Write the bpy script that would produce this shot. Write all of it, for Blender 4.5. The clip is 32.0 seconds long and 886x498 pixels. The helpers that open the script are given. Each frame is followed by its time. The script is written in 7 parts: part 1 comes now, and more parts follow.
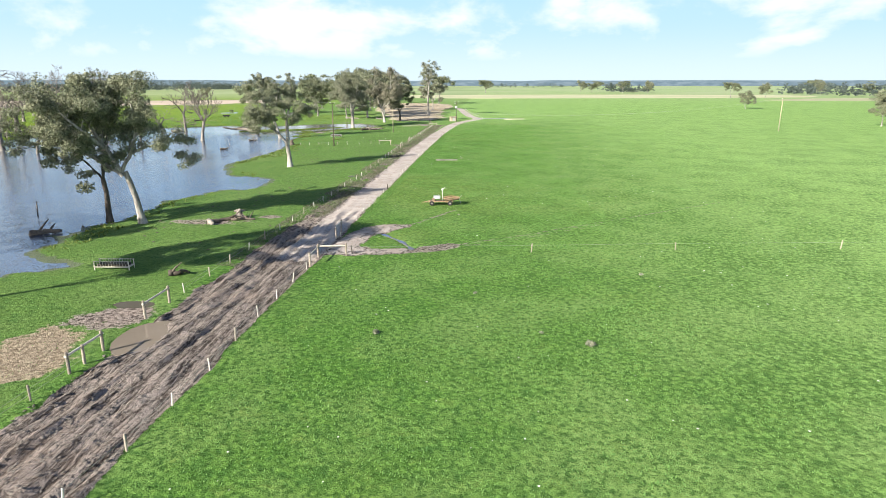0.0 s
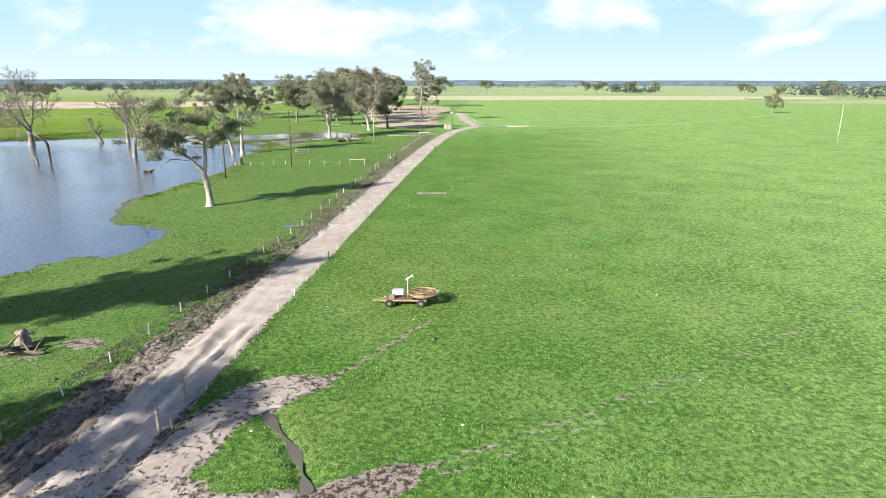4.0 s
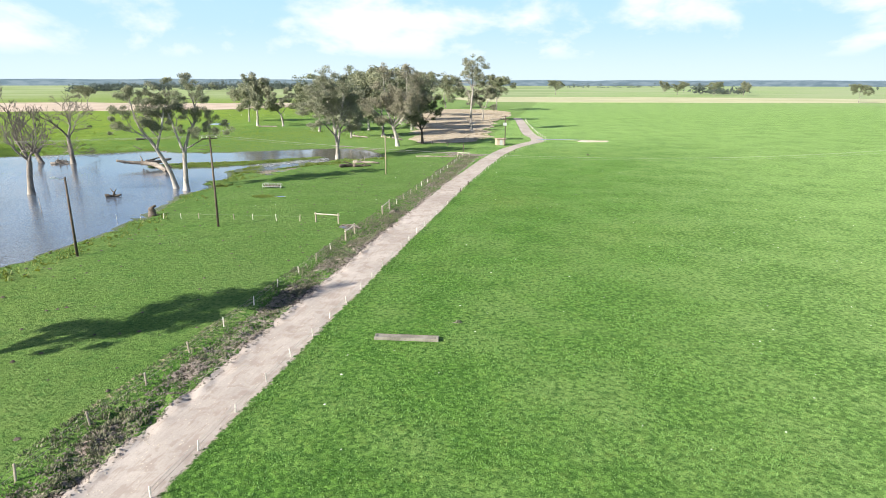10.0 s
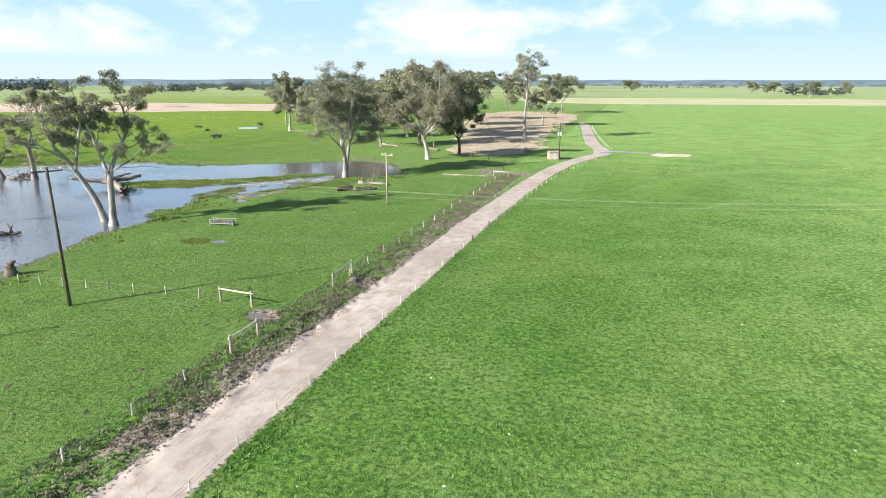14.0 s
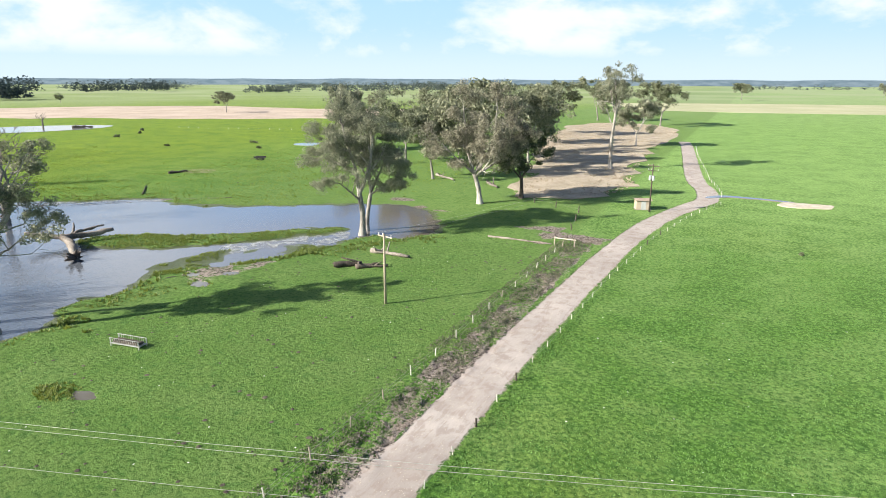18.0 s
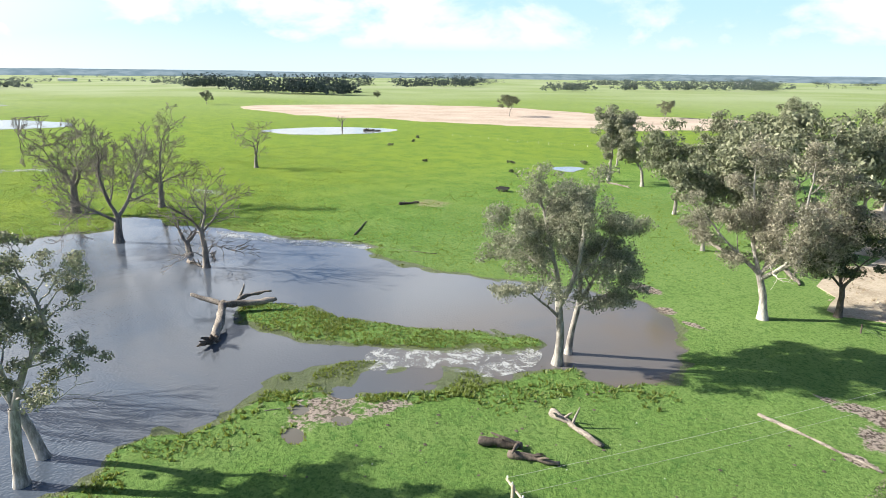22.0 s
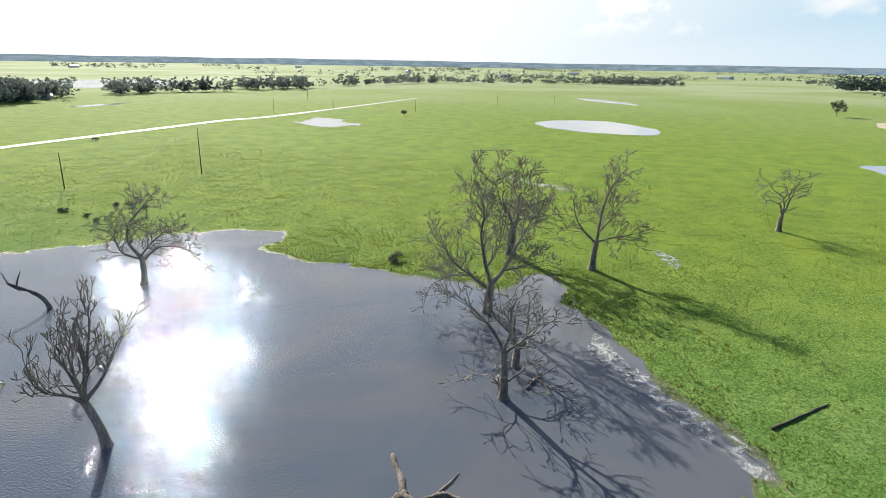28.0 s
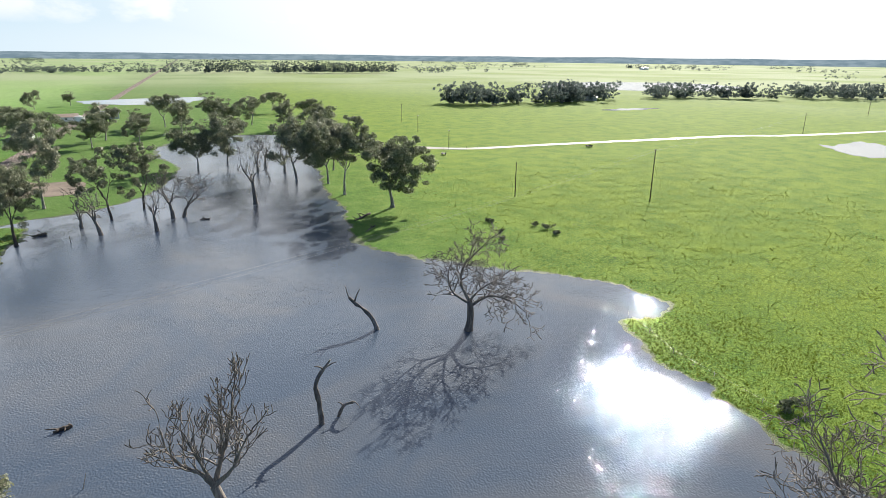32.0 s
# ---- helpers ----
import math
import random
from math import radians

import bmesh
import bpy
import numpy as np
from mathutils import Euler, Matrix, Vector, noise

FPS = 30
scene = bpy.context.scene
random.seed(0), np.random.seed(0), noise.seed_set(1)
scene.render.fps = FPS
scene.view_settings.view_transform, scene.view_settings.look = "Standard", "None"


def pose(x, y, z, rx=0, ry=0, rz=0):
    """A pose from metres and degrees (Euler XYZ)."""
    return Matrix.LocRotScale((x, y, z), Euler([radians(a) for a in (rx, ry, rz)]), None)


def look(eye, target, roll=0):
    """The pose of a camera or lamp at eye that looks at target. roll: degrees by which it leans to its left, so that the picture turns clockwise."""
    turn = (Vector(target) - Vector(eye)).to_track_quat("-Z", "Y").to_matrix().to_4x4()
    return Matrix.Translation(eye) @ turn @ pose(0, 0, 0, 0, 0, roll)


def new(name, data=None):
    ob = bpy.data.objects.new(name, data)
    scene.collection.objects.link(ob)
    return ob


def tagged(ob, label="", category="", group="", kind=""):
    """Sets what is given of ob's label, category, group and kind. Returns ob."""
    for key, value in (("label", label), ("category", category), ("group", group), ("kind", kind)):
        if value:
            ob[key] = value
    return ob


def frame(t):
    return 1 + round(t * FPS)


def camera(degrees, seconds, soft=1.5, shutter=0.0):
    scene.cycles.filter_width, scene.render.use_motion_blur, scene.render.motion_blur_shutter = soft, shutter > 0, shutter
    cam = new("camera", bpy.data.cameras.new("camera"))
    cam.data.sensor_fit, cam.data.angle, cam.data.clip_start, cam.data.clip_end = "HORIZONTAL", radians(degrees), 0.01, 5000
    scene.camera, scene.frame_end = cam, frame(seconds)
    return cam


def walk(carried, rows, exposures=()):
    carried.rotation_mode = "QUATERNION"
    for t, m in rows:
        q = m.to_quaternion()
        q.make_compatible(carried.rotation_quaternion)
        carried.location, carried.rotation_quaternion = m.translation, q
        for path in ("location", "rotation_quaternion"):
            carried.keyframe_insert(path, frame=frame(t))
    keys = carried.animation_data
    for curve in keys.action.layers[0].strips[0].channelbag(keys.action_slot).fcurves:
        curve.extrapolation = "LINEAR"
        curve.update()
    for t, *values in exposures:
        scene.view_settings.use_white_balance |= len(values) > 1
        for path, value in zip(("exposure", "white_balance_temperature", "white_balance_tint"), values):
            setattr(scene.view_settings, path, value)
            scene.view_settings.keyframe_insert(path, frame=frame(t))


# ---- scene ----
cam = camera(72.37, 32.0, soft=0.65)


def aim(x, y, z, yaw, pitch, roll):
    """A pose at a place, with yaw to the left of +y, pitch and roll in degrees."""
    a, b = radians(yaw), radians(pitch)
    way = Vector((-math.sin(a) * math.cos(b), math.cos(a) * math.cos(b), math.sin(b)))
    return look((x, y, z), Vector((x, y, z)) + 50 * way, roll)


PATH = [
    (0.0, aim(16.86, -121.68, 17.42, 4.69, -15.28, -0.04)),
    (0.5, aim(16.82, -116.81, 17.40, 4.76, -15.16, -0.39)),
    (1.0, aim(16.85, -111.75, 17.59, 4.80, -15.17, -0.41)),
    (1.5, aim(16.78, -106.67, 17.82, 4.81, -15.23, -0.27)),
    (2.0, aim(16.61, -101.56, 18.02, 4.77, -15.30, 0.00)),
    (2.5, aim(16.60, -96.64, 18.20, 4.75, -15.34, 0.14)),
    (3.0, aim(16.58, -91.83, 18.35, 4.76, -15.32, 0.20)),
    (3.5, aim(16.52, -86.76, 18.34, 4.76, -15.34, 0.16)),
    (4.0, aim(16.57, -81.82, 18.34, 4.75, -15.30, 0.05)),
    (4.5, aim(16.62, -76.77, 18.42, 4.77, -15.31, 0.08)),
    (5.0, aim(16.80, -71.67, 18.45, 5.23, -15.30, 0.08)),
    (5.5, aim(17.02, -66.54, 18.44, 6.02, -15.28, 0.06)),
    (6.0, aim(17.19, -61.39, 18.42, 7.07, -15.26, 0.03)),
    (6.5, aim(17.24, -56.25, 18.39, 8.27, -15.25, 0.01)),
    (7.0, aim(17.06, -51.14, 18.37, 9.54, -15.26, -0.00)),
    (7.5, aim(16.94, -46.07, 18.52, 10.24, -15.27, 0.11)),
    (8.0, aim(16.79, -41.01, 18.54, 10.75, -15.26, 0.04)),
    (8.5, aim(16.64, -35.97, 18.56, 10.98, -15.26, -0.05)),
    (9.0, aim(16.63, -31.04, 18.70, 11.06, -15.29, 0.00)),
    (9.5, aim(16.79, -26.38, 18.99, 11.04, -15.35, 0.20)),
    (10.0, aim(17.10, -21.60, 19.15, 11.05, -15.33, 0.09)),
    (10.5, aim(17.48, -16.84, 19.18, 10.94, -15.28, 0.08)),
    (11.0, aim(17.81, -12.15, 19.16, 11.84, -15.26, 0.01)),
    (11.5, aim(18.10, -7.48, 19.10, 13.61, -15.28, -0.06)),
    (12.0, aim(18.25, -2.90, 19.02, 15.18, -15.29, -0.04)),
    (12.5, aim(18.46, 1.37, 19.08, 16.45, -15.30, 0.01)),
    (13.0, aim(18.44, 5.69, 19.13, 17.22, -15.32, 0.07)),
    (13.5, aim(18.33, 10.01, 19.13, 17.56, -15.33, 0.05)),
    (14.0, aim(18.17, 14.30, 19.18, 17.66, -15.33, 0.05)),
    (14.5, aim(18.05, 18.55, 19.41, 17.75, -15.34, 0.12)),
    (15.0, aim(17.98, 22.75, 19.90, 17.86, -15.36, 0.06)),
    (15.5, aim(17.87, 26.98, 20.58, 18.16, -15.38, -0.03)),
    (16.0, aim(17.62, 31.27, 21.36, 18.83, -15.40, -0.10)),
    (16.5, aim(17.12, 35.68, 22.19, 20.03, -15.41, -0.06)),
    (17.0, aim(16.29, 40.28, 22.98, 21.93, -15.40, 0.16)),
    (17.5, aim(15.53, 44.72, 23.79, 24.20, -15.41, 0.08)),
    (18.0, aim(14.68, 49.18, 24.67, 26.32, -15.45, 0.18)),
    (18.5, aim(13.57, 53.53, 25.56, 28.54, -15.48, 0.33)),
    (19.0, aim(12.47, 58.05, 26.48, 31.59, -15.52, 0.36)),
    (19.5, aim(11.36, 62.38, 27.37, 35.38, -15.64, 0.36)),
    (20.0, aim(9.85, 66.74, 28.19, 39.07, -15.70, 0.45)),
    (20.5, aim(8.21, 70.99, 29.14, 42.92, -15.79, 0.57)),
    (21.0, aim(6.49, 74.98, 30.20, 46.63, -15.86, 0.58)),
    (21.5, aim(4.45, 78.99, 31.38, 50.22, -16.08, 0.63)),
    (22.0, aim(2.22, 82.77, 32.26, 53.36, -16.12, 0.59)),
    (22.5, aim(-0.23, 86.41, 33.06, 56.14, -16.15, 0.58)),
    (23.0, aim(-3.06, 89.87, 33.70, 58.58, -16.12, 0.60)),
    (23.5, aim(-5.88, 93.22, 34.44, 60.69, -16.16, 0.57)),
    (24.0, aim(-8.66, 96.84, 35.10, 64.16, -16.19, 0.50)),
    (24.5, aim(-11.27, 100.40, 35.63, 68.18, -16.20, 0.42)),
    (25.0, aim(-14.39, 103.96, 36.22, 73.02, -16.29, 0.66)),
    (25.5, aim(-17.08, 107.66, 36.77, 79.01, -16.41, 0.78)),
    (26.0, aim(-20.00, 111.55, 37.55, 85.15, -16.58, 0.95)),
    (26.5, aim(-23.23, 115.41, 38.43, 91.34, -16.77, 1.12)),
    (27.0, aim(-26.88, 119.02, 39.29, 97.49, -16.96, 1.21)),
    (27.5, aim(-31.04, 122.17, 40.01, 103.49, -17.12, 1.18)),
    (28.0, aim(-35.81, 124.64, 40.47, 109.26, -17.22, 0.95)),
    (28.5, aim(-40.83, 126.13, 40.97, 114.66, -17.40, 1.07)),
    (29.0, aim(-45.96, 127.51, 41.45, 120.73, -17.42, 0.78)),
    (29.5, aim(-51.41, 128.23, 42.04, 127.15, -17.52, 0.72)),
    (30.0, aim(-57.03, 128.29, 42.40, 133.26, -17.53, 0.73)),
    (30.5, aim(-62.66, 127.84, 42.85, 139.37, -17.54, 0.70)),
    (31.0, aim(-68.08, 126.69, 43.43, 145.54, -17.63, 0.54)),
    (31.5, aim(-73.26, 124.95, 44.02, 151.75, -17.72, 0.56)),
    (32.0, aim(-78.29, 122.87, 44.52, 158.03, -17.74, 0.58)),
]
walk(cam, PATH, exposures=[(0.0, 1.14), (14.0, 1.11), (17.0, 1.06), (20.0, 1.13), (24.0, 1.24), (26.5, 1.05), (28.5, 0.85), (32.0, 0.93)])

# ---- sky and sun ----
SUN_EL, SUN_YAW = 27.0, 136.0
to_sun = Vector((-math.sin(radians(SUN_YAW)) * math.cos(radians(SUN_EL)), math.cos(radians(SUN_YAW)) * math.cos(radians(SUN_EL)), math.sin(radians(SUN_EL))))
sun = new("sun", bpy.data.lights.new("sun", "SUN"))
sun.data.energy, sun.data.angle, sun.data.color = 5.0, radians(0.53), (1.0, 0.93, 0.82)
sun.matrix_world = look(to_sun * 100, (0, 0, 0))

world = bpy.data.worlds.new("sky")
scene.world = world
world.use_nodes = True


class Nodes:
    """Short hand for building a node tree."""

    def __init__(self, tree):
        self.tree = tree
        tree.nodes.clear()

    def add(self, kind, *ins, **props):
        node = self.tree.nodes.new(kind)
        for key, value in props.items():
            if key in ("noise_dimensions", "data_type", "blend_type", "operation", "attribute_name", "sky_type", "sun_disc", "sun_elevation", "sun_rotation", "feature", "distance", "interpolation_type", "clamp", "air_density", "dust_density", "ozone_density", "altitude", "use_clamp", "invert"):
                if key == "noise_dimensions":
                    node.noise_dimensions = value
                elif key == "data_type":
                    node.data_type = value
                elif key == "blend_type":
                    node.blend_type = value
                elif key == "operation":
                    node.operation = value
                elif key == "attribute_name":
                    node.attribute_name = value
                elif key == "sky_type":
                    node.sky_type = value
                elif key == "sun_disc":
                    node.sun_disc = value
                elif key == "sun_elevation":
                    node.sun_elevation = value
                elif key == "sun_rotation":
                    node.sun_rotation = value
                elif key == "feature":
                    node.feature = value
                elif key == "interpolation_type":
                    node.interpolation_type = value
                elif key == "air_density":
                    node.air_density = value
                elif key == "dust_density":
                    node.dust_density = value
                elif key == "ozone_density":
                    node.ozone_density = value
                elif key == "use_clamp":
                    node.use_clamp = value
        for name, value in ins:
            self.put(node, name, value)
        return node

    def put(self, node, name, value):
        socket = node.inputs[name]
        if isinstance(value, bpy.types.NodeSocket):
            self.tree.links.new(value, socket)
        elif isinstance(value, bpy.types.Node):
            self.tree.links.new(value.outputs[0], socket)
        else:
            socket.default_value = value

    def noise(self, vector, scale, detail=4.0, rough=0.55, distort=0.0):
        ins = [("Scale", scale), ("Detail", detail), ("Roughness", rough), ("Distortion", distort)]
        if vector is not None:
            ins.append(("Vector", vector))
        return self.add("ShaderNodeTexNoise", *ins)

    def ramp(self, value, low, high, a=0.0, b=1.0):
        node = self.add("ShaderNodeMapRange", ("Value", value), ("From Min", low), ("From Max", high), ("To Min", a), ("To Max", b), interpolation_type="SMOOTHSTEP")
        return node.outputs[0]

    def mix(self, factor, a, b):
        node = self.add("ShaderNodeMixRGB")
        self.put(node, 0, factor)
        self.put(node, 1, a if not isinstance(a, tuple) else (*a, 1))
        self.put(node, 2, b if not isinstance(b, tuple) else (*b, 1))
        return node.outputs[0]

    def math(self, operation, a, b=0.0):
        node = self.add("ShaderNodeMath", operation=operation)
        self.put(node, 0, a)
        self.put(node, 1, b)
        return node.outputs[0]

    def scaled(self, vector, sx, sy, sz):
        node = self.add("ShaderNodeMapping", ("Vector", vector))
        node.inputs["Scale"].default_value = (sx, sy, sz)
        return node.outputs[0]


W = Nodes(world.node_tree)
sky = W.add("ShaderNodeTexSky", sky_type="NISHITA", sun_disc=False, sun_elevation=radians(SUN_EL), sun_rotation=radians(-SUN_YAW), air_density=1.0, dust_density=0.7, ozone_density=2.2)
way_in = W.add("ShaderNodeTexCoord").outputs["Generated"]
parts = W.add("ShaderNodeSeparateXYZ", ("Vector", way_in))
up = W.math("MAXIMUM", parts.outputs[2], 0.0)
# cumulus rows low over the horizon, white haze towards the sun
cloud = W.noise(W.scaled(way_in, 6.0, 6.0, 12.0), 1.0, 9.0, 0.55, 0.2)
cloud_hi = W.noise(W.scaled(way_in, 1.6, 1.6, 5.0), 1.0, 6.0, 0.6, 0.5)
band = W.math("MULTIPLY", W.ramp(up, 0.015, 0.06), W.ramp(up, 0.21, 0.12))
puffs = W.math("MULTIPLY", W.ramp(cloud.outputs[0], 0.42, 0.62), band)
sunward = W.add("ShaderNodeVectorMath", operation="DOT_PRODUCT")
W.put(sunward, 0, way_in)
sunward.inputs[1].default_value = (to_sun.x, to_sun.y, to_sun.z)
glow = W.math("MULTIPLY", W.ramp(sunward.outputs["Value"], 0.35, 0.98), W.ramp(up, 0.60, 0.12, 0.25, 1.0))
haze = W.math("MULTIPLY", W.ramp(up, 0.10, 0.0), 0.52)
veil = W.math("MULTIPLY", W.math("MULTIPLY", W.ramp(cloud_hi.outputs[0], 0.38, 0.53), W.math("MULTIPLY", W.ramp(up, 0.15, 0.24), W.ramp(up, 0.47, 0.36))), W.ramp(sunward.outputs["Value"], -0.15, 0.35))
pale_sky = W.mix(W.ramp(up, 0.09, 0.23), (5.0, 7.5, 9.3), (2.5, 6.0, 12.5))
high_sky = W.mix(0.35, sky.outputs[0], (0.25, 0.7, 2.2))
low_sky = W.mix(W.ramp(up, 0.42, 0.14), high_sky, W.mix(glow, pale_sky, (8.5, 9.2, 9.6)))
amount = W.math("MAXIMUM", puffs, W.math("MAXIMUM", W.math("MULTIPLY", glow, 0.85), haze))
cloud_light = W.mix(glow, (9.0, 9.6, 10.0), (12.5, 12.5, 12.2))
seen_sky = W.mix(W.math("MULTIPLY", veil, 0.9), W.mix(amount, low_sky, cloud_light), (14.0, 14.5, 15.2))
back = W.add("ShaderNodeBackground", ("Color", seen_sky), ("Strength", 0.053))
W.add("ShaderNodeOutputWorld", ("Surface", back.outputs[0]))


# ---- materials ----
def material(name):
    m = bpy.data.materials.new(name)
    m.use_nodes = True
    return m, Nodes(m.node_tree)


def surface(n, color, rough=0.8, bump=None, bump_strength=0.4, bump_distance=0.1, metal=0.0, spec=0.5, transmit=None):
    ins = [("Base Color", color if not isinstance(color, tuple) else (*color, 1)), ("Roughness", rough), ("Metallic", metal), ("Specular IOR Level", spec)]
    if bump is not None:
        ins.append(("Normal", n.add("ShaderNodeBump", ("Height", bump), ("Strength", bump_strength), ("Distance", bump_distance)).outputs[0]))
    shader = n.add("ShaderNodeBsdfPrincipled", *ins)
    out = shader.outputs[0]
    if transmit:
        thin = n.add("ShaderNodeBsdfTranslucent", ("Color", transmit[0] if not isinstance(transmit[0], tuple) else (*transmit[0], 1)))
        out = n.add("ShaderNodeMixShader", ("Fac", transmit[1]), (1, out), (2, thin.outputs[0])).outputs[0]
    n.add("ShaderNodeOutputMaterial", ("Surface", out))


def place(n):
    return n.add("ShaderNodeTexCoord").outputs["Object"]


def simple(name, a, b, scale=3.0, rough=0.8, bump=0.3, distance=0.02, metal=0.0, stretch=(1, 1, 1), island=False):
    """A two-tone weathered surface with grain and relief."""
    m, n = material(name)
    p = n.scaled(place(n), *stretch)
    big, fine = n.noise(p, scale * 0.3, 3.0), n.noise(p, scale * 4, 6.0, 0.65)
    shade = n.math("ADD", n.math("MULTIPLY", big.outputs[0], 0.5), n.math("MULTIPLY", fine.outputs[0], 0.5))
    color = n.mix(n.ramp(shade, 0.36, 0.64), a, b)
    if island:
        vary = n.add("ShaderNodeNewGeometry").outputs["Random Per Island"]
    else:
        vary = n.add("ShaderNodeObjectInfo").outputs["Random"]
    hsv = n.add("ShaderNodeHueSaturation", ("Color", color), ("Value", n.ramp(vary, 0, 1, 0.82, 1.18)))
    surface(n, hsv.outputs[0], rough, fine.outputs[0], bump, distance, metal)
    return m


def leaf(name, dark, light, thin=0.25, glow=None, rough=0.55, spec=0.35):
    """Gum leaves: each card its own tone, dull shine, some light through."""
    m, n = material(name)
    vary = n.add("ShaderNodeNewGeometry").outputs["Random Per Island"]
    clump = n.noise(place(n), 0.25, 2.0)
    tone = n.math("ADD", n.math("MULTIPLY", vary, 0.6), n.math("MULTIPLY", clump.outputs[0], 0.5))
    color = n.mix(n.ramp(tone, 0.2, 0.85), dark, light)
    through_leaf = n.mix(0.5, color, glow) if glow else color
    surface(n, color, rough, spec=spec, transmit=(through_leaf, thin))
    return m


def ground_material():
    m, n = material("paddock_ground")
    p = place(n)
    cover = n.add("ShaderNodeVertexColor")
    cover.layer_name = "cover"
    rgb = n.add("ShaderNodeSeparateColor", ("Color", cover.outputs[0]))
    gravel, mud, dry, wet = rgb.outputs[0], rgb.outputs[1], rgb.outputs[2], cover.outputs[1]
    huge, large, mid = n.noise(p, 0.018, 3.0), n.noise(p, 0.11, 4.0, 0.6), n.noise(p, 0.8, 4.0, 0.6, 0.4)
    tuft, blade = n.noise(p, 2.6, 5.0, 0.65, 0.3), n.noise(p, 11.0, 4.0, 0.7)
    # grass; the dark mixes paint in the shade between tufts and blades
    # haze grows with distance from the origin and is put into the grass colour
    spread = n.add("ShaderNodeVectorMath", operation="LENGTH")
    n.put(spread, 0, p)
    far_haze = n.ramp(spread.outputs["Value"], 330, 1300)
    lush, pale, dark = (0.136, 0.285, 0.050), (0.205, 0.330, 0.092), (0.034, 0.100, 0.024)
    grass = n.mix(n.ramp(large.outputs[0], 0.38, 0.66), lush, pale)
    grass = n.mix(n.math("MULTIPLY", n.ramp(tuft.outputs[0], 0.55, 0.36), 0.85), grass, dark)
    grass = n.mix(n.math("MULTIPLY", n.ramp(mid.outputs[0], 0.55, 0.72), 0.5), grass, (0.24, 0.34, 0.085))
    grass = n.mix(n.math("MULTIPLY", n.ramp(huge.outputs[0], 0.50, 0.68), 0.45), grass, (0.24, 0.30, 0.08))
    grass = n.mix(n.math("MULTIPLY", n.ramp(blade.outputs[0], 0.60, 0.74), 0.4), grass, (0.34, 0.42, 0.14))
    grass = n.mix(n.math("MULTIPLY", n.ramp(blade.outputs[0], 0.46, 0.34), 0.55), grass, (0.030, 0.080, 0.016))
    west = n.add("ShaderNodeSeparateXYZ", ("Vector", p))
    # grass paled to the east and north, hazy light put into its colour
    grass = n.mix(n.math("MULTIPLY", n.math("MULTIPLY", n.math("MAXIMUM", n.ramp(west.outputs[0], 2, 82), n.ramp(west.outputs[1], 70, 240)), 0.95), n.ramp(west.outputs[0], -110, -50, 0.3, 1.0)), grass, (0.325, 0.505, 0.160))
    # west grass: its own yellower tint, with backlit glow put into the colour
    grass = n.mix(n.math("MULTIPLY", n.ramp(west.outputs[0], -85, -190), n.ramp(large.outputs[0], 0.3, 0.7, 0.55, 0.85)), grass, (0.262, 0.350, 0.034))
    grazed = n.math("MULTIPLY", n.ramp(west.outputs[0], -8.5, -11.0), n.ramp(west.outputs[0], -130, -70))
    grass = n.mix(n.math("MULTIPLY", grazed, 0.6), grass, (0.130, 0.205, 0.060))
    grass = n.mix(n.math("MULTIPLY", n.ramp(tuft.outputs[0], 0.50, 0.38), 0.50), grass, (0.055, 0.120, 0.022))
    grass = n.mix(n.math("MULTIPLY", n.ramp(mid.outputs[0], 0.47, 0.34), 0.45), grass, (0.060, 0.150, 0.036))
    # dark gaps round each sod, shade put into the colour
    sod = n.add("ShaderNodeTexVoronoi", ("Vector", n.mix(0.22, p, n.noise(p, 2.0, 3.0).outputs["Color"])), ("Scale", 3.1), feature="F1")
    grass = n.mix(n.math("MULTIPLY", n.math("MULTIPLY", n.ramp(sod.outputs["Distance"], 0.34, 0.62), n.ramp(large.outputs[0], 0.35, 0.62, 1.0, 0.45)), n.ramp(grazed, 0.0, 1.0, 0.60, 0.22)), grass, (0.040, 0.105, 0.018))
    # far grass paled by painted haze, uneven from paddock to paddock
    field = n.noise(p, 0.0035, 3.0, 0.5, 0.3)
    grass = n.mix(n.math("MULTIPLY", far_haze, n.ramp(field.outputs[0], 0.36, 0.62, 0.45, 0.95)), grass, (0.330, 0.385, 0.225))
    # straw, mud, gravel
    ruts = n.noise(n.scaled(p, 3.0, 0.26, 1.0), 1.0, 6.0, 0.68, 1.2)
    straw = n.mix(n.ramp(tuft.outputs[0], 0.35, 0.65), (0.20, 0.155, 0.108), (0.43, 0.355, 0.255))
    lane = n.math("MULTIPLY", n.math("MULTIPLY", n.math("MULTIPLY", n.ramp(west.outputs[0], -9.4, -8.6), n.ramp(west.outputs[0], -0.3, -1.0)), n.ramp(west.outputs[1], -44, -62)), 0.68)
    clod = n.math("ADD", n.math("MULTIPLY", ruts.outputs[0], lane), n.math("MULTIPLY", tuft.outputs[0], n.math("SUBTRACT", 1.0, lane)))
    # darker low in ruts and between clods: wet mud plus painted shade
    soil = n.mix(n.ramp(clod, 0.42, 0.56), (0.070, 0.057, 0.049), (0.35, 0.30, 0.265))
    soil = n.mix(n.math("MULTIPLY", n.ramp(blade.outputs[0], 0.55, 0.7), 0.5), soil, (0.38, 0.32, 0.28))
    soil = n.mix(n.math("MULTIPLY", n.ramp(large.outputs[0], 0.5, 0.7), 0.4), soil, (0.33, 0.26, 0.22))
    stone = n.mix(n.ramp(n.math("ADD", n.math("MULTIPLY", ruts.outputs[0], 0.4), n.math("MULTIPLY", large.outputs[0], 0.6)), 0.30, 0.70), (0.36, 0.315, 0.285), (0.56, 0.51, 0.47))
